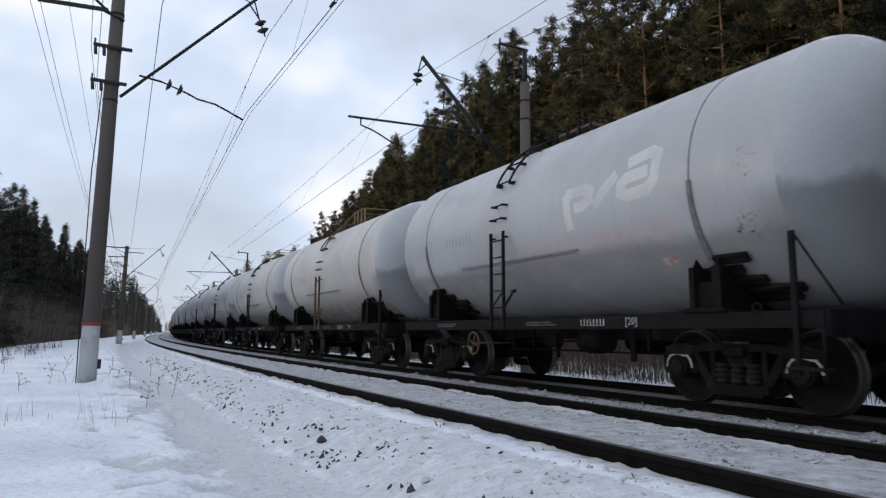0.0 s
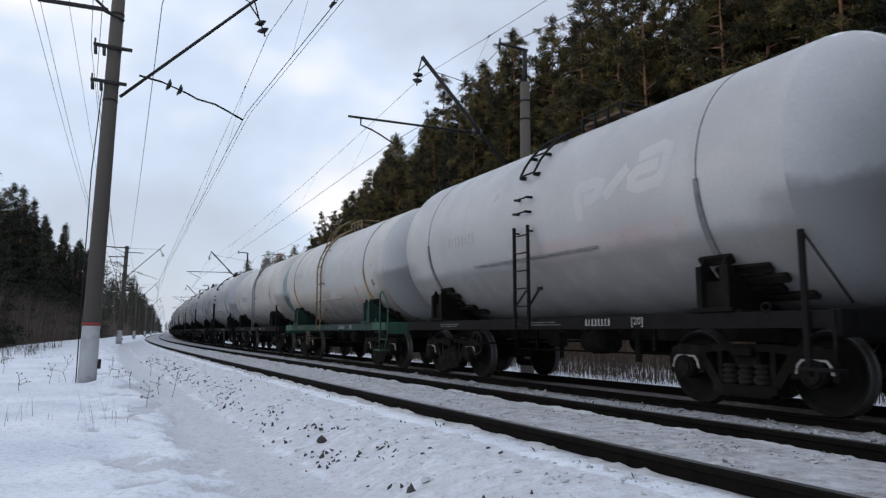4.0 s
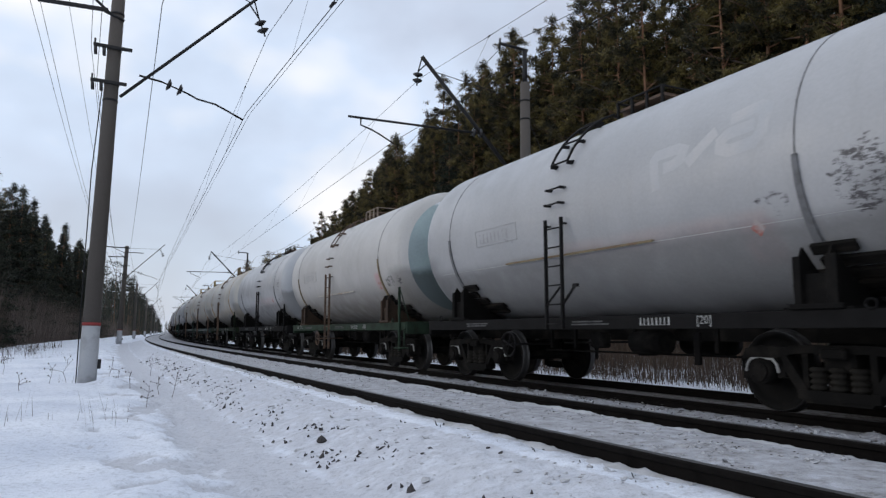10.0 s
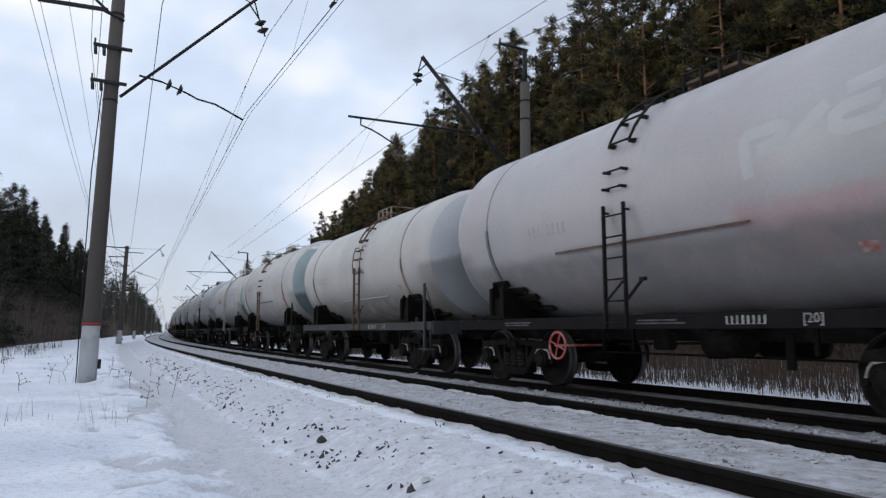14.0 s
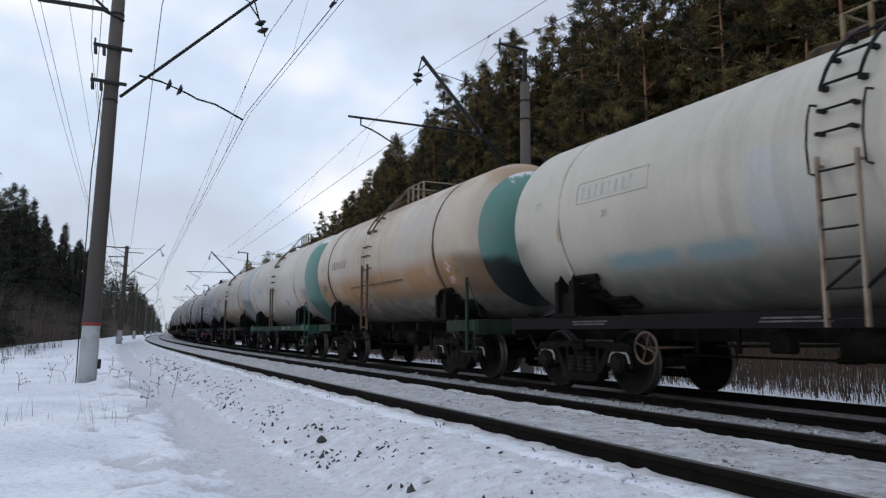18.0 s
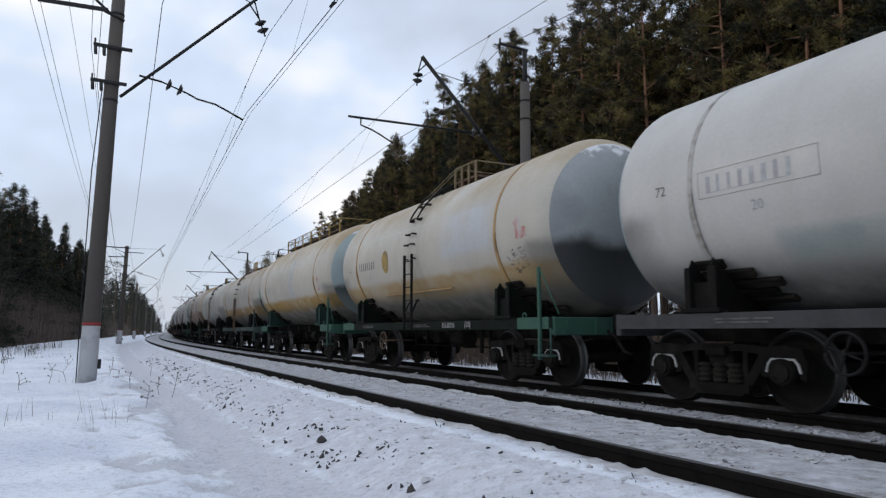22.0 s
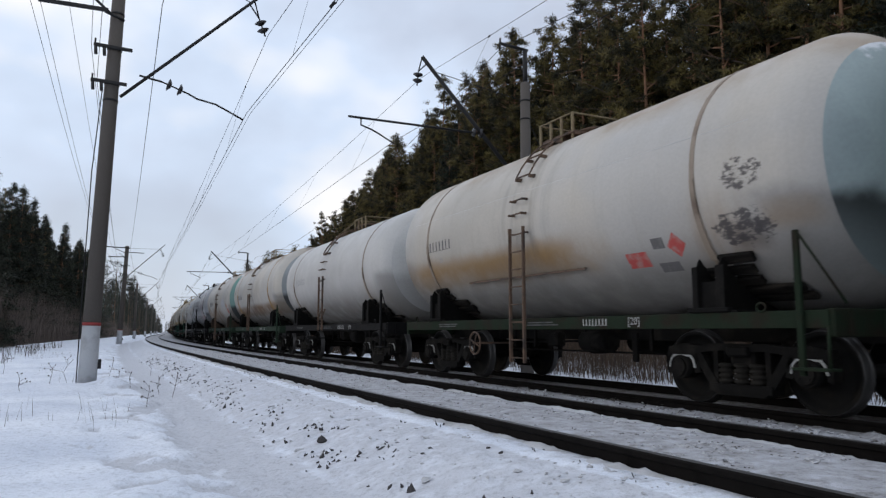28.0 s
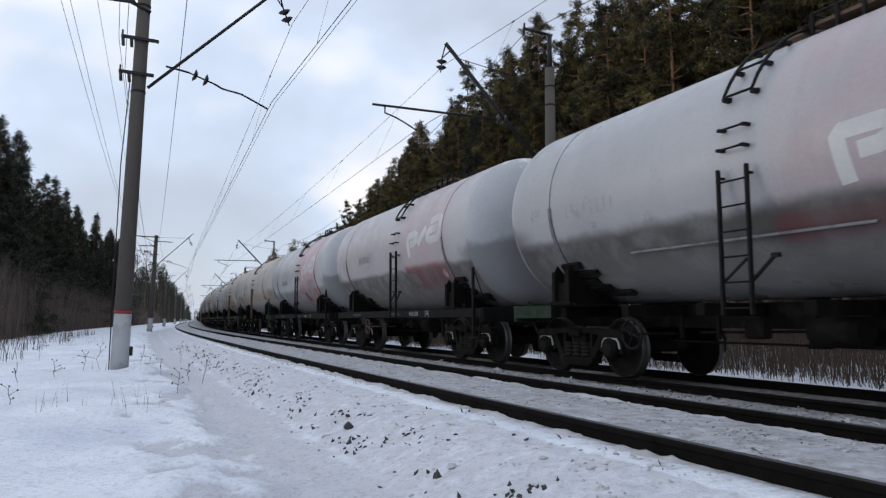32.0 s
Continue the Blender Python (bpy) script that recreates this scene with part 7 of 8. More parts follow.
def wagon(n, look_key, sill="black", cap="grey", fit="black", strap="", ladder=SHORT, rail=0.16, walk_len=1.0, lad=0.0, size="large", shift=0.0, emblem="", emblem_at=None, number=None, rib=None, rib_fit="", marks=(), label="", detail=True, step="post", rails="", loops=False, tare=()):
    root = tagged(new("tank_wagon"), label, "tank wagon", "wagons of the train")
    strap = strap or ("steel" if look_key in ("grey", "grey_pink", "grey_red", "half_red") else "brown")
    WAGONS.append((n, shift, root))
    global R_TANK, Z_TANK
    R_TANK, Z_TANK = {"large": (1.66, 2.86), "middle": (1.615, 2.81), "small": (1.57, 2.76)}[size]
    at_ladder = Matrix.Translation((0, lad, 0))
    hold = STRAPS.get(n, 3.8)
    own_paint = tank_material(n, look_key)
    cut = CUTS.get(n, 0.985 if cap in ("grey", "steel") else 0.80)
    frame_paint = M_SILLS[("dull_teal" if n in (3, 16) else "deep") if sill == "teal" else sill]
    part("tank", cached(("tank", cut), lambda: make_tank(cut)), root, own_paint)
    for s in (-1, 1):
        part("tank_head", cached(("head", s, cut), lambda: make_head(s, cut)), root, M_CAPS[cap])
        part("strap", cached("bead", make_bead) if strap == "steel" or n == 9 else cached("strap", make_strap), root, M_FITS[UPPER.get(n, strap)], m=Matrix.Translation((0, s * hold, 0)))
        for turn in (0, 180):
            part("saddle", cached("saddle", make_saddle), root, SADDLES.get(n), m=pose(0, s * hold, 0, 0, 0, turn))
        part("end_beam", cached("end_beam", make_end_beam), root, M_SILLS[sill], m=pose(0, s * 5.35, 0, 0, 0, 0 if s > 0 else 180))
        if n in NO_SILL:
            for end in (-1, 1):
                part("side_sill", cached("stub", make_sill_stub), root, M_SILLS[sill], m=pose(s * 1.46, 0, 0) @ Matrix.Diagonal((-s, end, 1, 1)))
        else:
            part("side_sill", cached("sill", make_sill), root, frame_paint, m=pose(s * 1.46, 0, 0, 0, 0, 0 if s < 0 else 180))
            if sill == "teal":
                part("end_plate", cached("end_plate", lambda: Geo().box((-1.476, 0, 1.08), (0.012, 0.95, 0.2), b=0.003).mesh("end_plate", M_SILLS["teal"])), root, label="green painted plate on the frame's end", m=Matrix.Translation((0, s * 4.8, 0)))
        part("coupler", cached("coupler", make_coupler), root, m=pose(0, 0, 0, 0, 0, 0 if s > 0 else 180))
        bogie(root, s * 3.9, detail)
        for a in (-0.925, 0.925):
            WHEELSETS.append(wheelset(root, s * 3.9 + a))
        if detail:
            part("strap_end", cached("strap_end", make_strap_end), root, M_FITS["tan" if n == 9 else strap], m=Matrix.Translation((0, s * hold, 0)))
            for k, (deg, ln) in enumerate(((52, 0.5), (46, 0.78), (40, 1.05), (34, 1.3), (28, 1.5))):
                part("timber_block", cached(("timber", k), lambda: make_timber(ln, deg)), root, m=Matrix.Translation((0, s * hold - 0.15 + 0.19 * math.sin(2.3 * n + 1.9 * k + s), 0)))
            part("brake_hose", cached("hose", make_hose), root, m=pose(0, 0, 0, 0, 0, 0 if s > 0 else 180))
        else:
            part("timber_block", cached("timber_far_top", lambda: make_timber(0.9, 48)), root, m=Matrix.Translation((0, s * hold - 0.18, 0)))
            part("timber_block", cached("timber_far_low", lambda: make_timber(1.3, 35)), root, m=Matrix.Translation((0, s * hold - 0.18, 0)))
    part("centre_sill", cached("centre", make_centre), root)
    for y in (-3.9, -2.3, -0.8, 0.8, 2.3, 3.9):
        part("cross_member", cached("cross_member", make_cross_member), root, m=Matrix.Translation((0, y, 0)))
    part("hatch", cached("dome", make_dome), root, M_FITS["rust"])
    rig = cached(("ladder", ladder), lambda: make_ladder(ladder))
    if ladder == "end":
        for me in rig["rung"] + rig["stile"]:
            part("rung" if me in rig["rung"] else "ladder_stile", me, root, M_SILLS["green"])
        rig = {"stile": [], "rung": []}
    for me in rig["stile"]:
        part("ladder_stile", me, root, M_FITS["brown" if n == 18 else fit], m=at_ladder)
    for me in rig["rung"] if detail else rig["rung"][::2]:
        part("rung", me, root, M_FITS[fit], m=at_ladder)
    if "top" in rig:
        part("ladder_top", rig["top"], root, M_FITS[fit], m=at_ladder)
    if "brace" in rig and detail:
        part("ladder_brace", rig["brace"], root, M_FITS[fit], m=at_ladder)
    if loops:
        part("grab_rail", cached("loops", make_loops), root, M_FITS[fit], m=at_ladder)
    over = n in OVER
    at_walk = Matrix.Translation((0, 0.5 if walk_len > 3 else lad + WALK_AT.get(n, 0.0 if n in OVER else -0.8), 0))
    deck, posts, bars, grille = cached(("platform", rail, walk_len, over), lambda: make_platform(rail, walk_len, not over))
    part("walkway", deck, root, M_FITS["rust"], m=at_walk)
    pm = M_FITS["yellow" if "yellow" in (fit, rails) else (rails or "tan")] if rail > 0.18 else M_FITS["black"]
    for me in posts:
        part("rail_post", me, root, pm, m=at_walk)
    part("hand_rail", bars, root, pm, m=at_walk)
    if walk_len > 3:
        part("grille", grille, root, M_FITS["black"], "dark wire grille along the walkway", at_walk)
    if not detail:
        return root
    if rib:
        y, z = rib
        part("side_rib", cached(("rib", z), lambda: make_side_rib(z)), root, own_paint if rib_fit == "own" else M_FITS[rib_fit or "steel"], m=Matrix.Translation((0, y, 0)))
    if look_key in ("ochre", "cream", "cream_rust") or n in (2, 12, 28):
        part("weld_seam", cached("seam", lambda: make_seam(3.36)), root, M_PALEBRIGHT)
    if n in (2, 8, 10, 12):
        part("weld_seam", cached("seam_low", lambda: make_seam(2.14)), root, M_PALEBRIGHT)
    part("brake_wheel", cached("brake_wheel", make_brake_wheel), root, M_REDFRESH if n == 14 else M_FITS["rust" if n % 3 == 0 else "black"], label="spoked parking brake handwheel")
    part("brake_gear", cached("brake_gear", make_brake_gear), root)
    part("air_reservoir", cached("reservoir", make_reservoir), root)
    part("outlet_valve", cached("valve", make_valve), root)
    part("corner_step", cached(("step", step), lambda: make_corner_step(step)), root, M_FITS["rust"] if n == 6 else M_SILLS[sill])
    for y in (-4.55, 4.75):
        part("lifting_eye", cached("ring", make_ring), root, M_SILLS[sill], m=Matrix.Translation((0, y, 0)))
    # lettering along the frame
    if n not in NO_SILL:
        part("fleet_number", cached(("sn", n % 3), lambda: make_number(-1.35, 1.03, 0.10, 8, n, False, -1.474)), root, M_CHALK, "white fleet number on the frame")
        part("lettering", cached("[20]", lambda: make_text("[20]", 0.15, -2.35, 1.035, -1.476)), root)
        part("small_print", cached("frame_print", lambda: make_bars(0.2, -0.75, 1.09, 2, -1.474, 0.022, 0.04)), root, M_FRAMEPRINT)
        part("small_print", cached("frame_print2", lambda: make_bars(3.6, 2.7, 1.09, 2, -1.474, 0.022, 0.04)), root, M_FRAMEPRINT)
        if tare:
            for body, high, y in zip(tare, (0.115, 0.16, 0.115), (4.78, 4.36, 4.16)):
                part("lettering", cached(("tare", body, y), lambda: make_text(body, high, y, 1.04, -1.476)), root)
    if number:
        add_number(root, n, number, own_paint)
    if emblem:
        spot = emblem_at or (-1.4, -3.35, 2.6, 3.42)
        wave = emblem == "wave"
        meshes = cached((emblem == "wave", spot), lambda: (make_emblem_wave if wave else make_emblem_round)(*spot))
        mat = (M_PALEBRIGHT if n in (0, 23, 29, 30, 31) else None) if wave else {22: M_BLUEFRESH, 11: None, 28: M_TONE}.get(n, M_FAINTBLUE)
        head = part("emblem", meshes[0], root, mat, "faded pale company emblem of slanting strokes" if wave else "faded blue company emblem, a ring and bars")
        for me in meshes[1:]:
            part("stroke", me, head, mat)
    if n == 21:
        part("painted_spot", cached("spot", make_spot), root, label="yellow painted spot")
    for mark in marks:
        add_mark(root, mark, M_REDFRESH if n in (12, 18, 24, 27, 29) else None)
    return root


RZD = "grey steel tank wagon with faded emblem, black ladder and black frame"
WHT = "white tank wagon with grime and painted shade on the belly, dark frame"
CRM = "cream tank wagon with rust stains, railed walkway and dark frame"
RIB = (0.1, 2.2)
FRONT = (2.85, 2.66, 0.19, "faint")
SPECS = {
    0: dict(look_key="grey", emblem="wave", emblem_at=(-1.24, -3.28, 2.5, 3.38), rib=(0.47, 2.2), number=FRONT, marks=(("placard", -3.0, 1.82, 0.25, 0.1), ("print", -2.5, -2.75, 2.1, 2)), label=RZD),
    1: dict(look_key="grey", emblem="wave", emblem_at=(-1.27, -3.34, 2.32, 3.2), rib=(0.25, 2.2), number=FRONT, marks=(("placard", -3.2, 1.98, 0.28, 0.1),), label=RZD),
    2: dict(look_key="white", fit="steel", strap="cream", ladder="full", cap="pale", rail=0.2, rails="brown", walk_len=1.5, number=(2.81, 2.45, 0.2, "dark"), marks=(("text", "20", 2.3, 2.2, 0.13, "dark"), ("diamond", -4.76, 2.05, 0.13), ("patch", -2.2, 1.72, 1.1, 0.16, 0.0, "grey")), label=WHT),
    3: dict(look_key="white_blue", sill="teal", cap="grey", fit="tan", strap="ochre", ladder="full", rail=0.2, rails="tan", rib=(0.36, 2.0), rib_fit="cream", number=(3.67, 2.86, 0.18, "faint"), marks=(("diamond", -2.86, 2.12, 0.15), ("placard", -2.8, 1.72, 0.3, 0.16), ("patch", -0.3, 1.95, 0.5, 0.25, -0.2, "blue")), step="loop", label="white tank wagon with tan straps on a green frame"),
    4: dict(look_key="grey", number=FRONT, emblem="wave", rib=RIB, label=RZD),
    5: dict(look_key="cream", cap="pale", sill="grey_green", fit="rust", strap="ochre", ladder=LONG, rail=0.4, rails="yellow", number=FRONT, label="cream tank wagon with pale end and yellow walkway rails"),
    6: dict(look_key="cream", sill="grey_green", cap="white", fit="rust", strap="ochre", ladder=LONG, rail=0.4, rails="yellow", number=(3.4, 2.75, 0.17, "faint"), emblem="round", emblem_at=(-1.64, -4.13, 3.08, 3.55), marks=(("placard", -3.2, 1.78, 0.35, 0.18), ("patch", -2.8, 1.98, 0.25, 0.2, 0.0, "grey")), step="post", label="cream tank wagon with yellow walkway rails on a green frame"),
    7: dict(look_key="cream", sill="green", cap="pale", fit="rust", strap="ochre", rail=0.44, ladder=LONG, number=(3.82, 2.62, 0.17, "dark"), marks=(("placard", -2.88, 1.88, 0.32, 0.17), ("diamond", -3.39, 2.01, 0.12), ("patch", -1.9, 1.66, 0.4, 0.25, 0.0, "grey"), ("patch", -2.5, 1.72, 0.2, 0.12, 0.0, "dark")), label="cream tank wagon with rusty streaks on a green frame"),
    8: dict(look_key="grey", emblem="wave", emblem_at=(-1.33, -3.32, 2.73, 3.52), number=FRONT, marks=(("placard", -2.98, 2.17, 0.2, 0.13), ("print", -2.9, -3.15, 1.78, 3)), label=RZD),
    9: dict(look_key="white", sill="moss", fit="rust", strap="brown", cap="pale", ladder=LONG, rail=0.19, rails="brown", rib=(0.17, 2.1), rib_fit="cream", number=(3.12, 2.66, 0.19, "emboss"), marks=(("placard", -3.66, 2.05, 0.34, 0.18), ("text", "20", 2.7, 2.42, 0.12, "grey")), tare=("ТАРА", "27", ".40Т"), label="white tank wagon with rusty ladder on a dark green frame"),
    10: dict(look_key="grey", emblem="wave", emblem_at=(-1.85, -3.63, 2.78, 3.52), rib=(0.13, 2.16), rib_fit="tan", number=(2.75, 2.6, 0.18, "emboss"), marks=(("diamond", -3.33, 2.11, 0.1),), label=RZD),
    11: dict(look_key="white", cap="pale", fit="cream", strap="cream", ladder="full", rail=0.24, rails="cream", walk_len=1.9, emblem="round", emblem_at=(-1.84, -4.0, 2.82, 3.4), number=(2.35, 2.68, 0.19, "plate"), marks=(("text", "20", 1.75, 2.42, 0.13, "grey"), ("patch", -2.95, 1.8, 0.62, 0.42, 0.12, "tone"), ("patch", -2.6, 1.5, 1.5, 0.03, 0.0, "dark")), label="white tank wagon with faded blue emblem and pale ladder"),
    12: dict(look_key="white", cap="pale", fit="rust", strap="brown", rail=0.2, rails="brown", rib=(-0.06, 2.23), rib_fit="rust", number=(3.3, 2.86, 0.18, "emboss"), emblem="round", emblem_at=(-2.5, -4.2, 2.88, 3.35), marks=(("diamond", -3.77, 2.21, 0.17), ("placard", -3.6, 1.83, 0.38, 0.2), ("patch", 4.62, 2.4, 0.18, 0.16, 0.0, "dark"), ("text", "20", 2.65, 2.6, 0.12, "grey")), sill="green", label=WHT),
    13: dict(look_key="white", sill="grey", cap="grey", fit="rust", strap="brown", ladder=SHORT, rail=0.24, rails="brown", loops=True, rib=(-0.6, 1.87), rib_fit="own", number=(3.33, 2.46, 0.2, "faint"), marks=(("placard", -3.28, 1.97, 0.22, 0.12), ("text", "20", 2.75, 2.25, 0.13, "grey")), label="white tank wagon with rusty ladder on a grey frame"),
    14: dict(look_key="grey_pink", emblem="wave", emblem_at=(-1.83, -3.6, 2.66, 3.45), rib=(0.05, 2.2), rib_fit="rust", number=(2.55, 2.5, 0.18, "faint"), marks=(("placard", -2.9, 1.74, 0.2, 0.1),), label=RZD),
    15: dict(look_key="cream_rust", cap="grey", fit="rust", rail=0.35, number=(3.4, 2.7, 0.19, "dark"), marks=(("text", "66", 4.6, 2.95, 0.26, "dark"),), label=CRM),
    16: dict(look_key="cream", sill="teal", cap="fresh", fit="rust", strap="cream", rail=0.44, number=FRONT, marks=(("diamond", -4.69, 2.2, 0.14), ("patch", -2.1, 1.95, 0.3, 0.22, 0.0, "grey"), ("placard", -4.6, 1.9, 0.22, 0.16)), step="loop", label="cream tank wagon with bright green end on a green frame"),
    17: dict(look_key="cream_rust", cap="green", sill="moss", fit="rust", strap="rust", rail=0.4, rails="brown", rib=(0.03, 2.2), rib_fit="rust", number=(3.38, 2.82, 0.22, "dark"), marks=(("text", "66", 4.5, 2.85, 0.18, "grey"), ("text", "20", 2.7, 2.48, 0.15, "grey"), ("patch", 4.5, 2.2, 0.26, 0.2, 0.0, "dark"), ("patch", -0.75, 1.6, 0.75, 0.16, 0.0, "dark"), ("diamond", -4.3, 2.3, 0.14), ("placard", -4.2, 1.95, 0.25, 0.16)), label="cream tank wagon with rust band and blue-green end"),
    18: dict(look_key="cream_blue", cap="blue", fit="black", strap="cream", ladder=SHORT, rail=0.3, rails="tan", loops=True, number=(3.2, 2.95, 0.2, "emboss"), marks=(("text", "77", 4.45, 2.95, 0.18, "grey"), ("text", "20", 2.75, 2.62, 0.15, "grey"), ("patch", -2.3, 1.78, 0.5, 0.3, 0.12, "grey"), ("diamond", -3.26, 1.95, 0.16), ("placard", -3.15, 1.7, 0.26, 0.14)), label="cream tank wagon with blue-grey end and black ladder"),
    19: dict(look_key="ochre", cap="sage", sill="grey_green", fit="rust", strap="ochre", rail=0.44, rails="yellow", rib=(0.2, 1.9), rib_fit="ochre", number=(3.55, 2.6, 0.2, "faint"), marks=(("text", "20", 3.0, 2.28, 0.14, "dark"), ("patch", 4.3, 2.05, 0.28, 0.2, 0.0, "dark"), ("placard", -4.1, 2.35, 0.3, 0.3), ("diamond", -4.3, 2.8, 0.12)), label="cream tank wagon with broad ochre stain and green frame"),
    20: dict(look_key="ochre", cap="dark_foot", sill="teal", fit="black", ladder="end", rails="yellow", strap="ochre", rail=0.5, walk_len=7.6, number=(3.72, 2.58, 0.21, "faint"), marks=(("diamond", -4.25, 2.65, 0.13), ("placard", -4.15, 2.3, 0.24, 0.16)), label="ochre-stained tank wagon with yellow walkway rails on a green frame"),
    21: dict(look_key="ochre", cap="dark", sill="teal", fit="black", strap="ochre", rail=0.44, rib=(0.28, 1.88), rib_fit="ochre", number=(3.55, 2.6, 0.2, "dark"), marks=(("text", "66", 4.4, 2.6, 0.14, "dark"), ("text", "20", 2.9, 2.32, 0.12, "grey"), ("diamond", -4.55, 2.85, 0.13), ("placard", -4.5, 2.55, 0.32, 0.2)), label="cream and ochre tank wagon with yellow spot on a green frame"),
    22: dict(look_key="white_green", sill="grey", cap="mixed", fit="white", strap="white", ladder=LONG, rail=0.3, rails="white", loops=True, rib=(-1.6, 1.88), rib_fit="own", number=(3.55, 2.62, 0.21, "emboss"), emblem="round", emblem_at=(-1.36, -3.42, 2.98, 3.66), marks=(("text", "72", 4.4, 2.7, 0.19, "dark"), ("text", "20", 2.95, 2.32, 0.17, "grey"), ("diamond", -4.1, 2.72, 0.16), ("placard", -4.0, 2.42, 0.24, 0.16), ("patch", -2.5, 1.75, 0.7, 0.25, 0.15, "grey")), label="white tank wagon with blue emblem and green end"),
    23: dict(look_key="grey_half", cap="steel", fit="black", strap="rust", number=(2.75, 2.58, 0.17, "dark"), rib=(-0.2, 2.15), emblem="wave", emblem_at=(-1.14, -3.12, 2.72, 3.62), marks=(("text", "106", 4.55, 2.9, 0.28, "chalk"), ("text", "20", 2.2, 2.3, 0.15, "grey"), ("patch", 4.78, 2.82, 0.18, 0.2, 0.0, "dark"), ("patch", 4.75, 3.08, 0.14, 0.07, 0.0, "dark"), ("diamond", -3.3, 2.12, 0.12)), tare=("ТАРА", "28", ".5Т"), label="dark grey tank wagon with black belly and white emblem"),
    24: dict(look_key="cream_rust", sill="moss", cap="green", fit="rust", strap="cream", ladder=LONG, rail=0.3, rails="cream", loops=True, number=(3.4, 2.62, 0.23, "framed"), marks=(("text", "92", 4.5, 2.42, 0.17, "dark"), ("patch", 4.47, 2.13, 0.2, 0.2, 0.0, "dark"), ("text", "20", 2.85, 2.32, 0.16, "dark"), ("placard", -3.9, 2.02, 0.42, 0.26), ("diamond", -4.05, 2.46, 0.13)), tare=("ТАРА", "27", ".50Т"), label="cream tank wagon with green end and tan ladder"),
    25: dict(look_key="cream_rust", cap="dark", sill="moss", fit="rust", strap="ochre", rail=0.44, number=(3.87, 2.58, 0.22, "dark"), marks=(("text", "66", 4.72, 2.9, 0.3, "dark"),), label=CRM),
    26: dict(look_key="white", cap="white", fit="rust", rail=0.3, number=(3.45, 2.62, 0.2, "faint"), label=WHT),
    27: dict(look_key="cream_rust", cap="dark_foot", sill="green", fit="rust", strap="brown", rail=0.44, ladder=LONG, rib=(0.5, 1.92), rib_fit="rust", number=(3.85, 2.66, 0.2, "dark"), marks=(("placard", -2.3, 1.83, 0.42, 0.2), ("diamond", -3.3, 2.06, 0.16), ("patch", -2.88, 2.04, 0.22, 0.14, 0.0, "dark"), ("patch", -2.85, 1.74, 0.36, 0.12, 0.0, "dark"), ("text", "20", 3.3, 2.4, 0.13, "grey")), label="cream tank wagon with rust band on a green frame"),
    28: dict(look_key="cream_rust", cap="pale", sill="moss", fit="rust", strap="brown", rail=0.3, rails="brown", emblem="round", emblem_at=(-1.6, -3.7, 3.3, 3.7), number=(3.66, 2.86, 0.19, "dark"), marks=(("diamond", -3.01, 2.06, 0.15), ("placard", -3.0, 1.72, 0.36, 0.18), ("patch", -3.3, 1.98, 0.4, 0.24, 0.0, "dark"), ("text", "20", 3.1, 2.5, 0.13, "grey"), ("print", 3.4, 2.5, 2.1, 2), ("patch", 4.4, 2.35, 0.18, 0.14, 0.0, "dark")), label="cream tank wagon with pale green end and railed walkway"),
    29: dict(look_key="grey_red", emblem="wave", emblem_at=(-1.54, -3.69, 2.5, 3.36), number=(2.6, 2.5, 0.19, "framed"), marks=(("text", "20", 1.9, 2.3, 0.13, "grey"), ("patch", -1.3, 1.72, 0.55, 0.32, 0.15, "dark"), ("diamond", -3.33, 2.1, 0.17), ("print", -2.25, -3.2, 2.36, 4), ("placard", -3.25, 1.78, 0.3, 0.16)), label="grey tank wagon with faded red field and emblem"),
    30: dict(look_key="grey_pink", emblem="wave", emblem_at=(-1.61, -3.7, 2.5, 3.35), number=(2.44, 2.62, 0.18, "framed"), marks=(("patch", -1.3, 1.75, 0.6, 0.36, 0.12, "dark"), ("text", "136", 4.5, 2.9, 0.16, "grey"), ("text", "20", 1.75, 2.42, 0.13, "grey"), ("diamond", -3.5, 2.0, 0.13)), label=RZD),
    31: dict(look_key="half_red", sill="moss", strap="steel", emblem="wave", emblem_at=(-1.4, -3.5, 2.3, 3.15), rib=(0.2, 1.92), number=(3.37, 2.58, 0.22, "faint"), marks=(("text", "101", 4.4, 2.7, 0.2, "grey"), ("text", "20", 2.75, 2.35, 0.13, "grey")), label="grey tank wagon with black belly and faded red field"),
    32: dict(look_key="grey", emblem="wave", number=FRONT, rib=RIB, label=RZD),
    33: dict(look_key="grey", number=FRONT, rib=RIB, label=RZD),
}


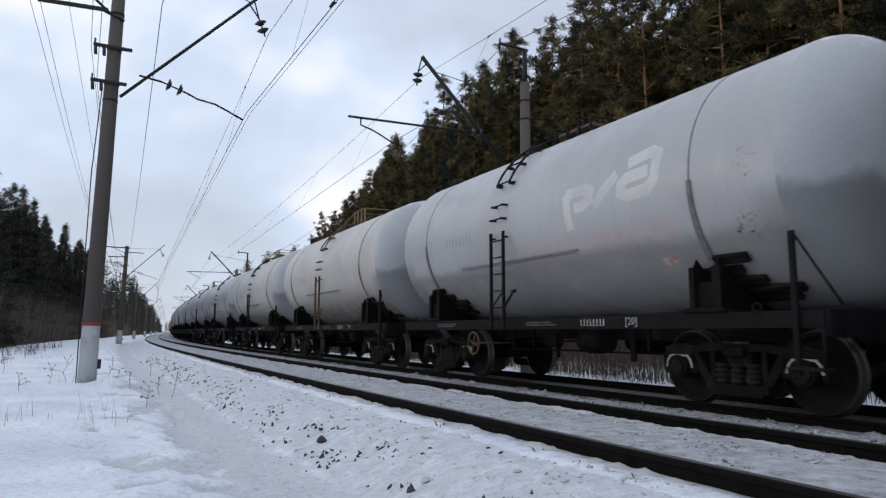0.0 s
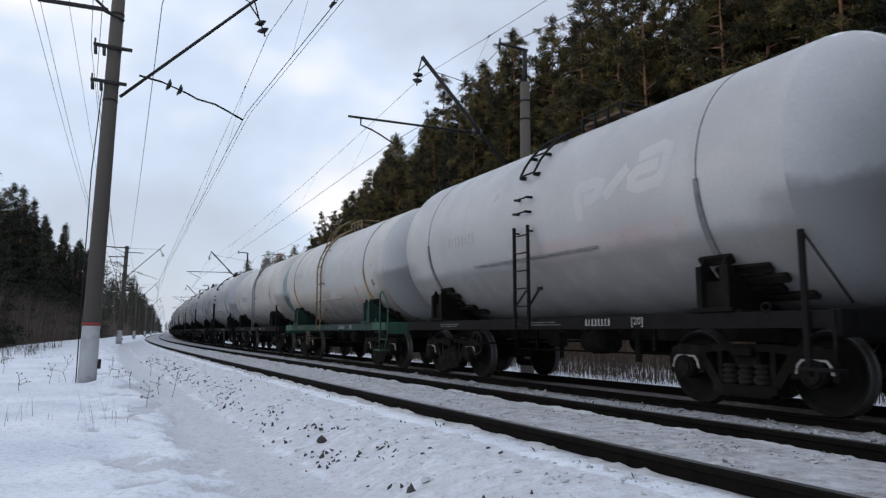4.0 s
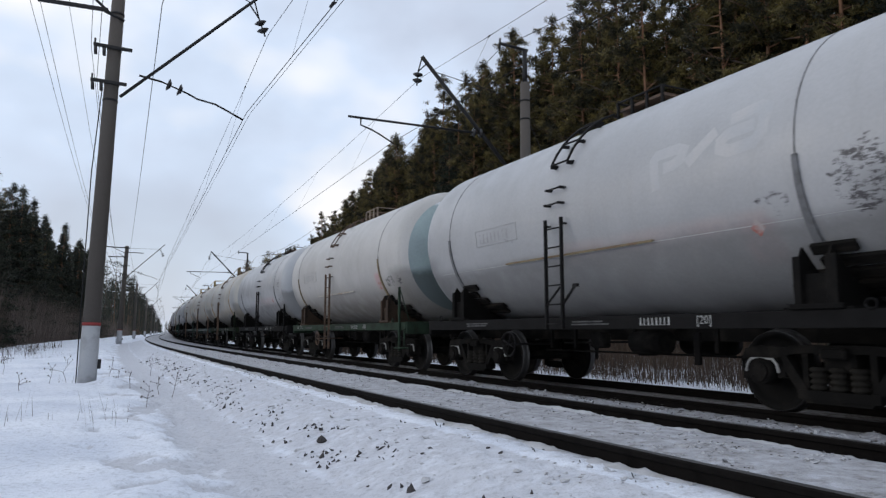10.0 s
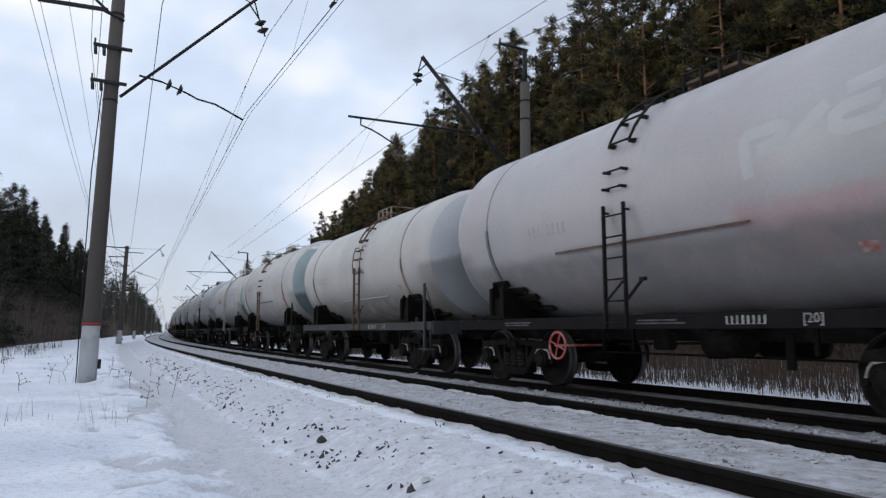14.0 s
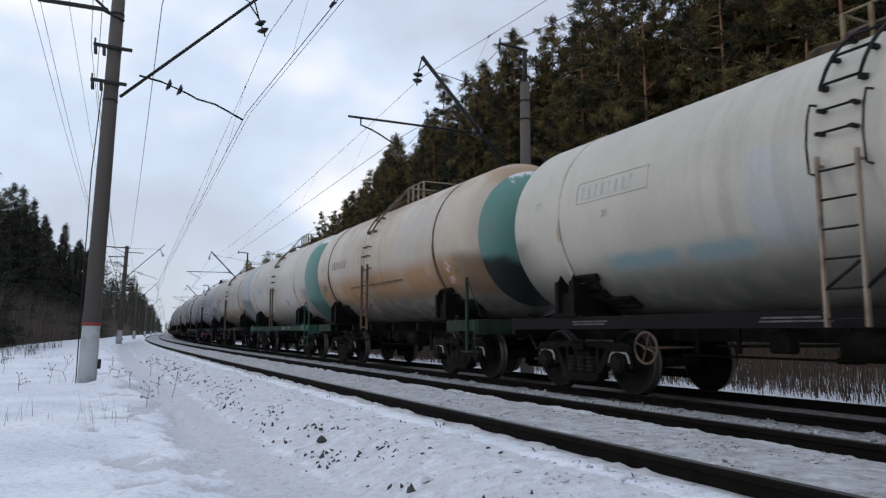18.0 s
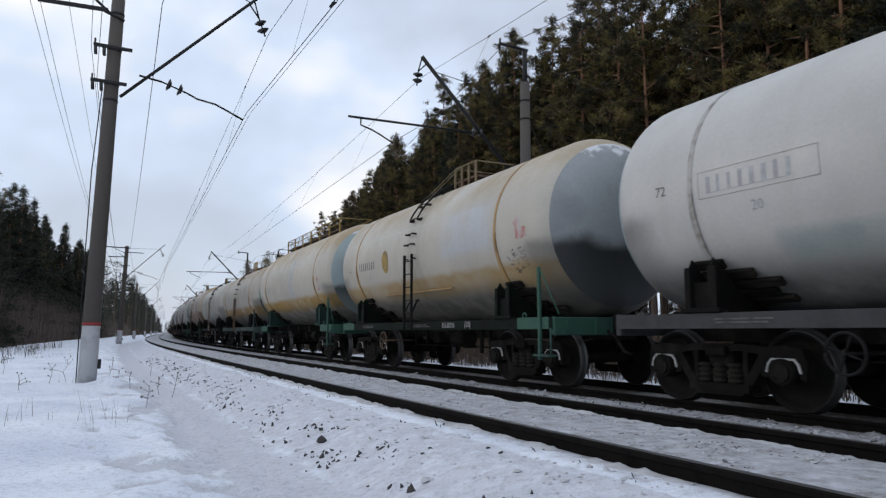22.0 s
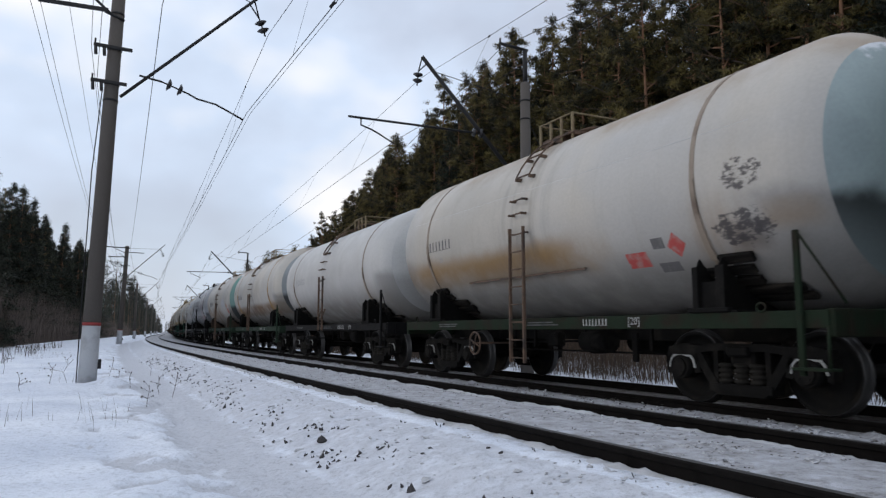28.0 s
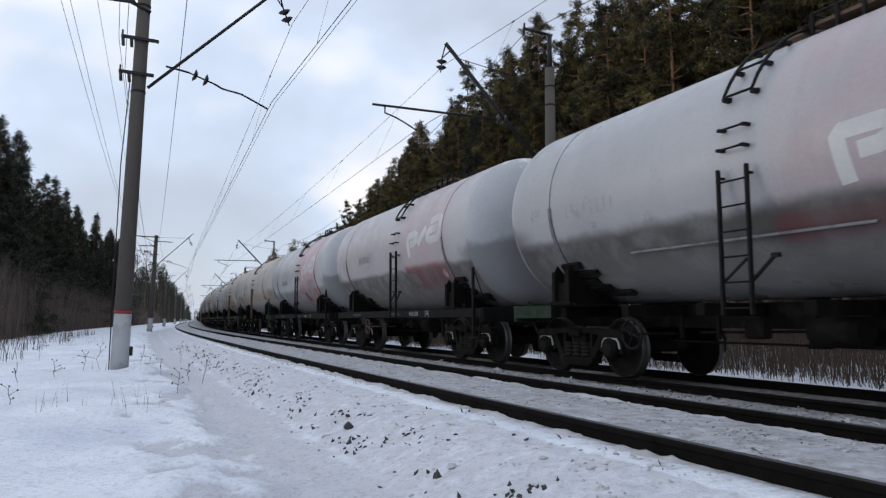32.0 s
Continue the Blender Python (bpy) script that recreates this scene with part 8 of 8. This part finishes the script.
# where each wagon's ladder stands, along its tank
LADDERS = {0: 0.67, 1: 0.54, 2: -0.76, 3: 0.22, 6: -0.06, 7: -0.12, 8: -0.78, 9: 0.17, 10: 0.25, 11: -1.0, 12: 0.27, 13: -0.83, 14: 0.28, 16: -0.46, 17: 0.27, 18: -0.96,
           19: -0.13, 22: 0.28, 24: -0.32, 25: 0.14, 27: 0.08, 28: -0.31, 29: -0.97, 30: -0.83, 31: -0.17}
SMALL = (2, 3, 11, 13, 18, 19, 22, 26)
MIDDLE = (21, 32)
# half the distance between the straps, where it differs
STRAPS = {9: 3.97, 10: 3.97, 11: 4.0, 12: 3.95, 2: 3.9, 6: 3.88, 14: 3.9}
SHIFTS = {7: -0.25, 8: -0.2, 20: -0.15, 22: -0.25, 25: -0.15}


def make_train():
    rng = random.Random(12)
    for n in range(-30, 34):
        if n in SPECS:
            wagon(n, lad=LADDERS.get(n, 0.0), size="small" if n in SMALL else ("middle" if n in MIDDLE else "large"), shift=SHIFTS.get(n, 0.0), **SPECS[n])
        else:
            key = rng.choice(["grey", "grey", "white", "white", "cream", "grey_pink"])
            wagon(n, key, cap=rng.choice(["grey", "grey", "pale"]), fit=rng.choice(["black", "black", "rust"]), rail=rng.choice([0.16, 0.3, 0.4]), number=FRONT, rib=RIB, label=RZD if key.startswith("grey") else WHT, detail=n >= -4)


make_train()


# ---- movement ----
def travelled(t):
    """How far the train has gone by t seconds; it slows a little."""
    return 12.058 * t - 0.01675 * t * t


def wagon_pose(n, t, shift=0.0):
    s = 9.96 + shift + travelled(t) - PITCH * n
    p = on_line(s)
    return pose(p.x, p.y, 0.0, 0, 0, -heading(s))


def motions():
    for n, shift, root in WAGONS:
        walk(root, [(float(t), wagon_pose(n, t, shift)) for t in range(33)])
    # all wheels roll alike: one set of keys serves every axle
    first = WHEELSETS[0]
    walk(first, [(k / FPS, Matrix.Rotation(-travelled(k / FPS) / 0.478, 4, "X")) for k in range(32 * FPS + 1)])
    keys = first.animation_data
    for ax in WHEELSETS[1:]:
        ax.animation_data_create()
        ax.animation_data.action = keys.action
        ax.animation_data.action_slot = keys.action_slot


motions()
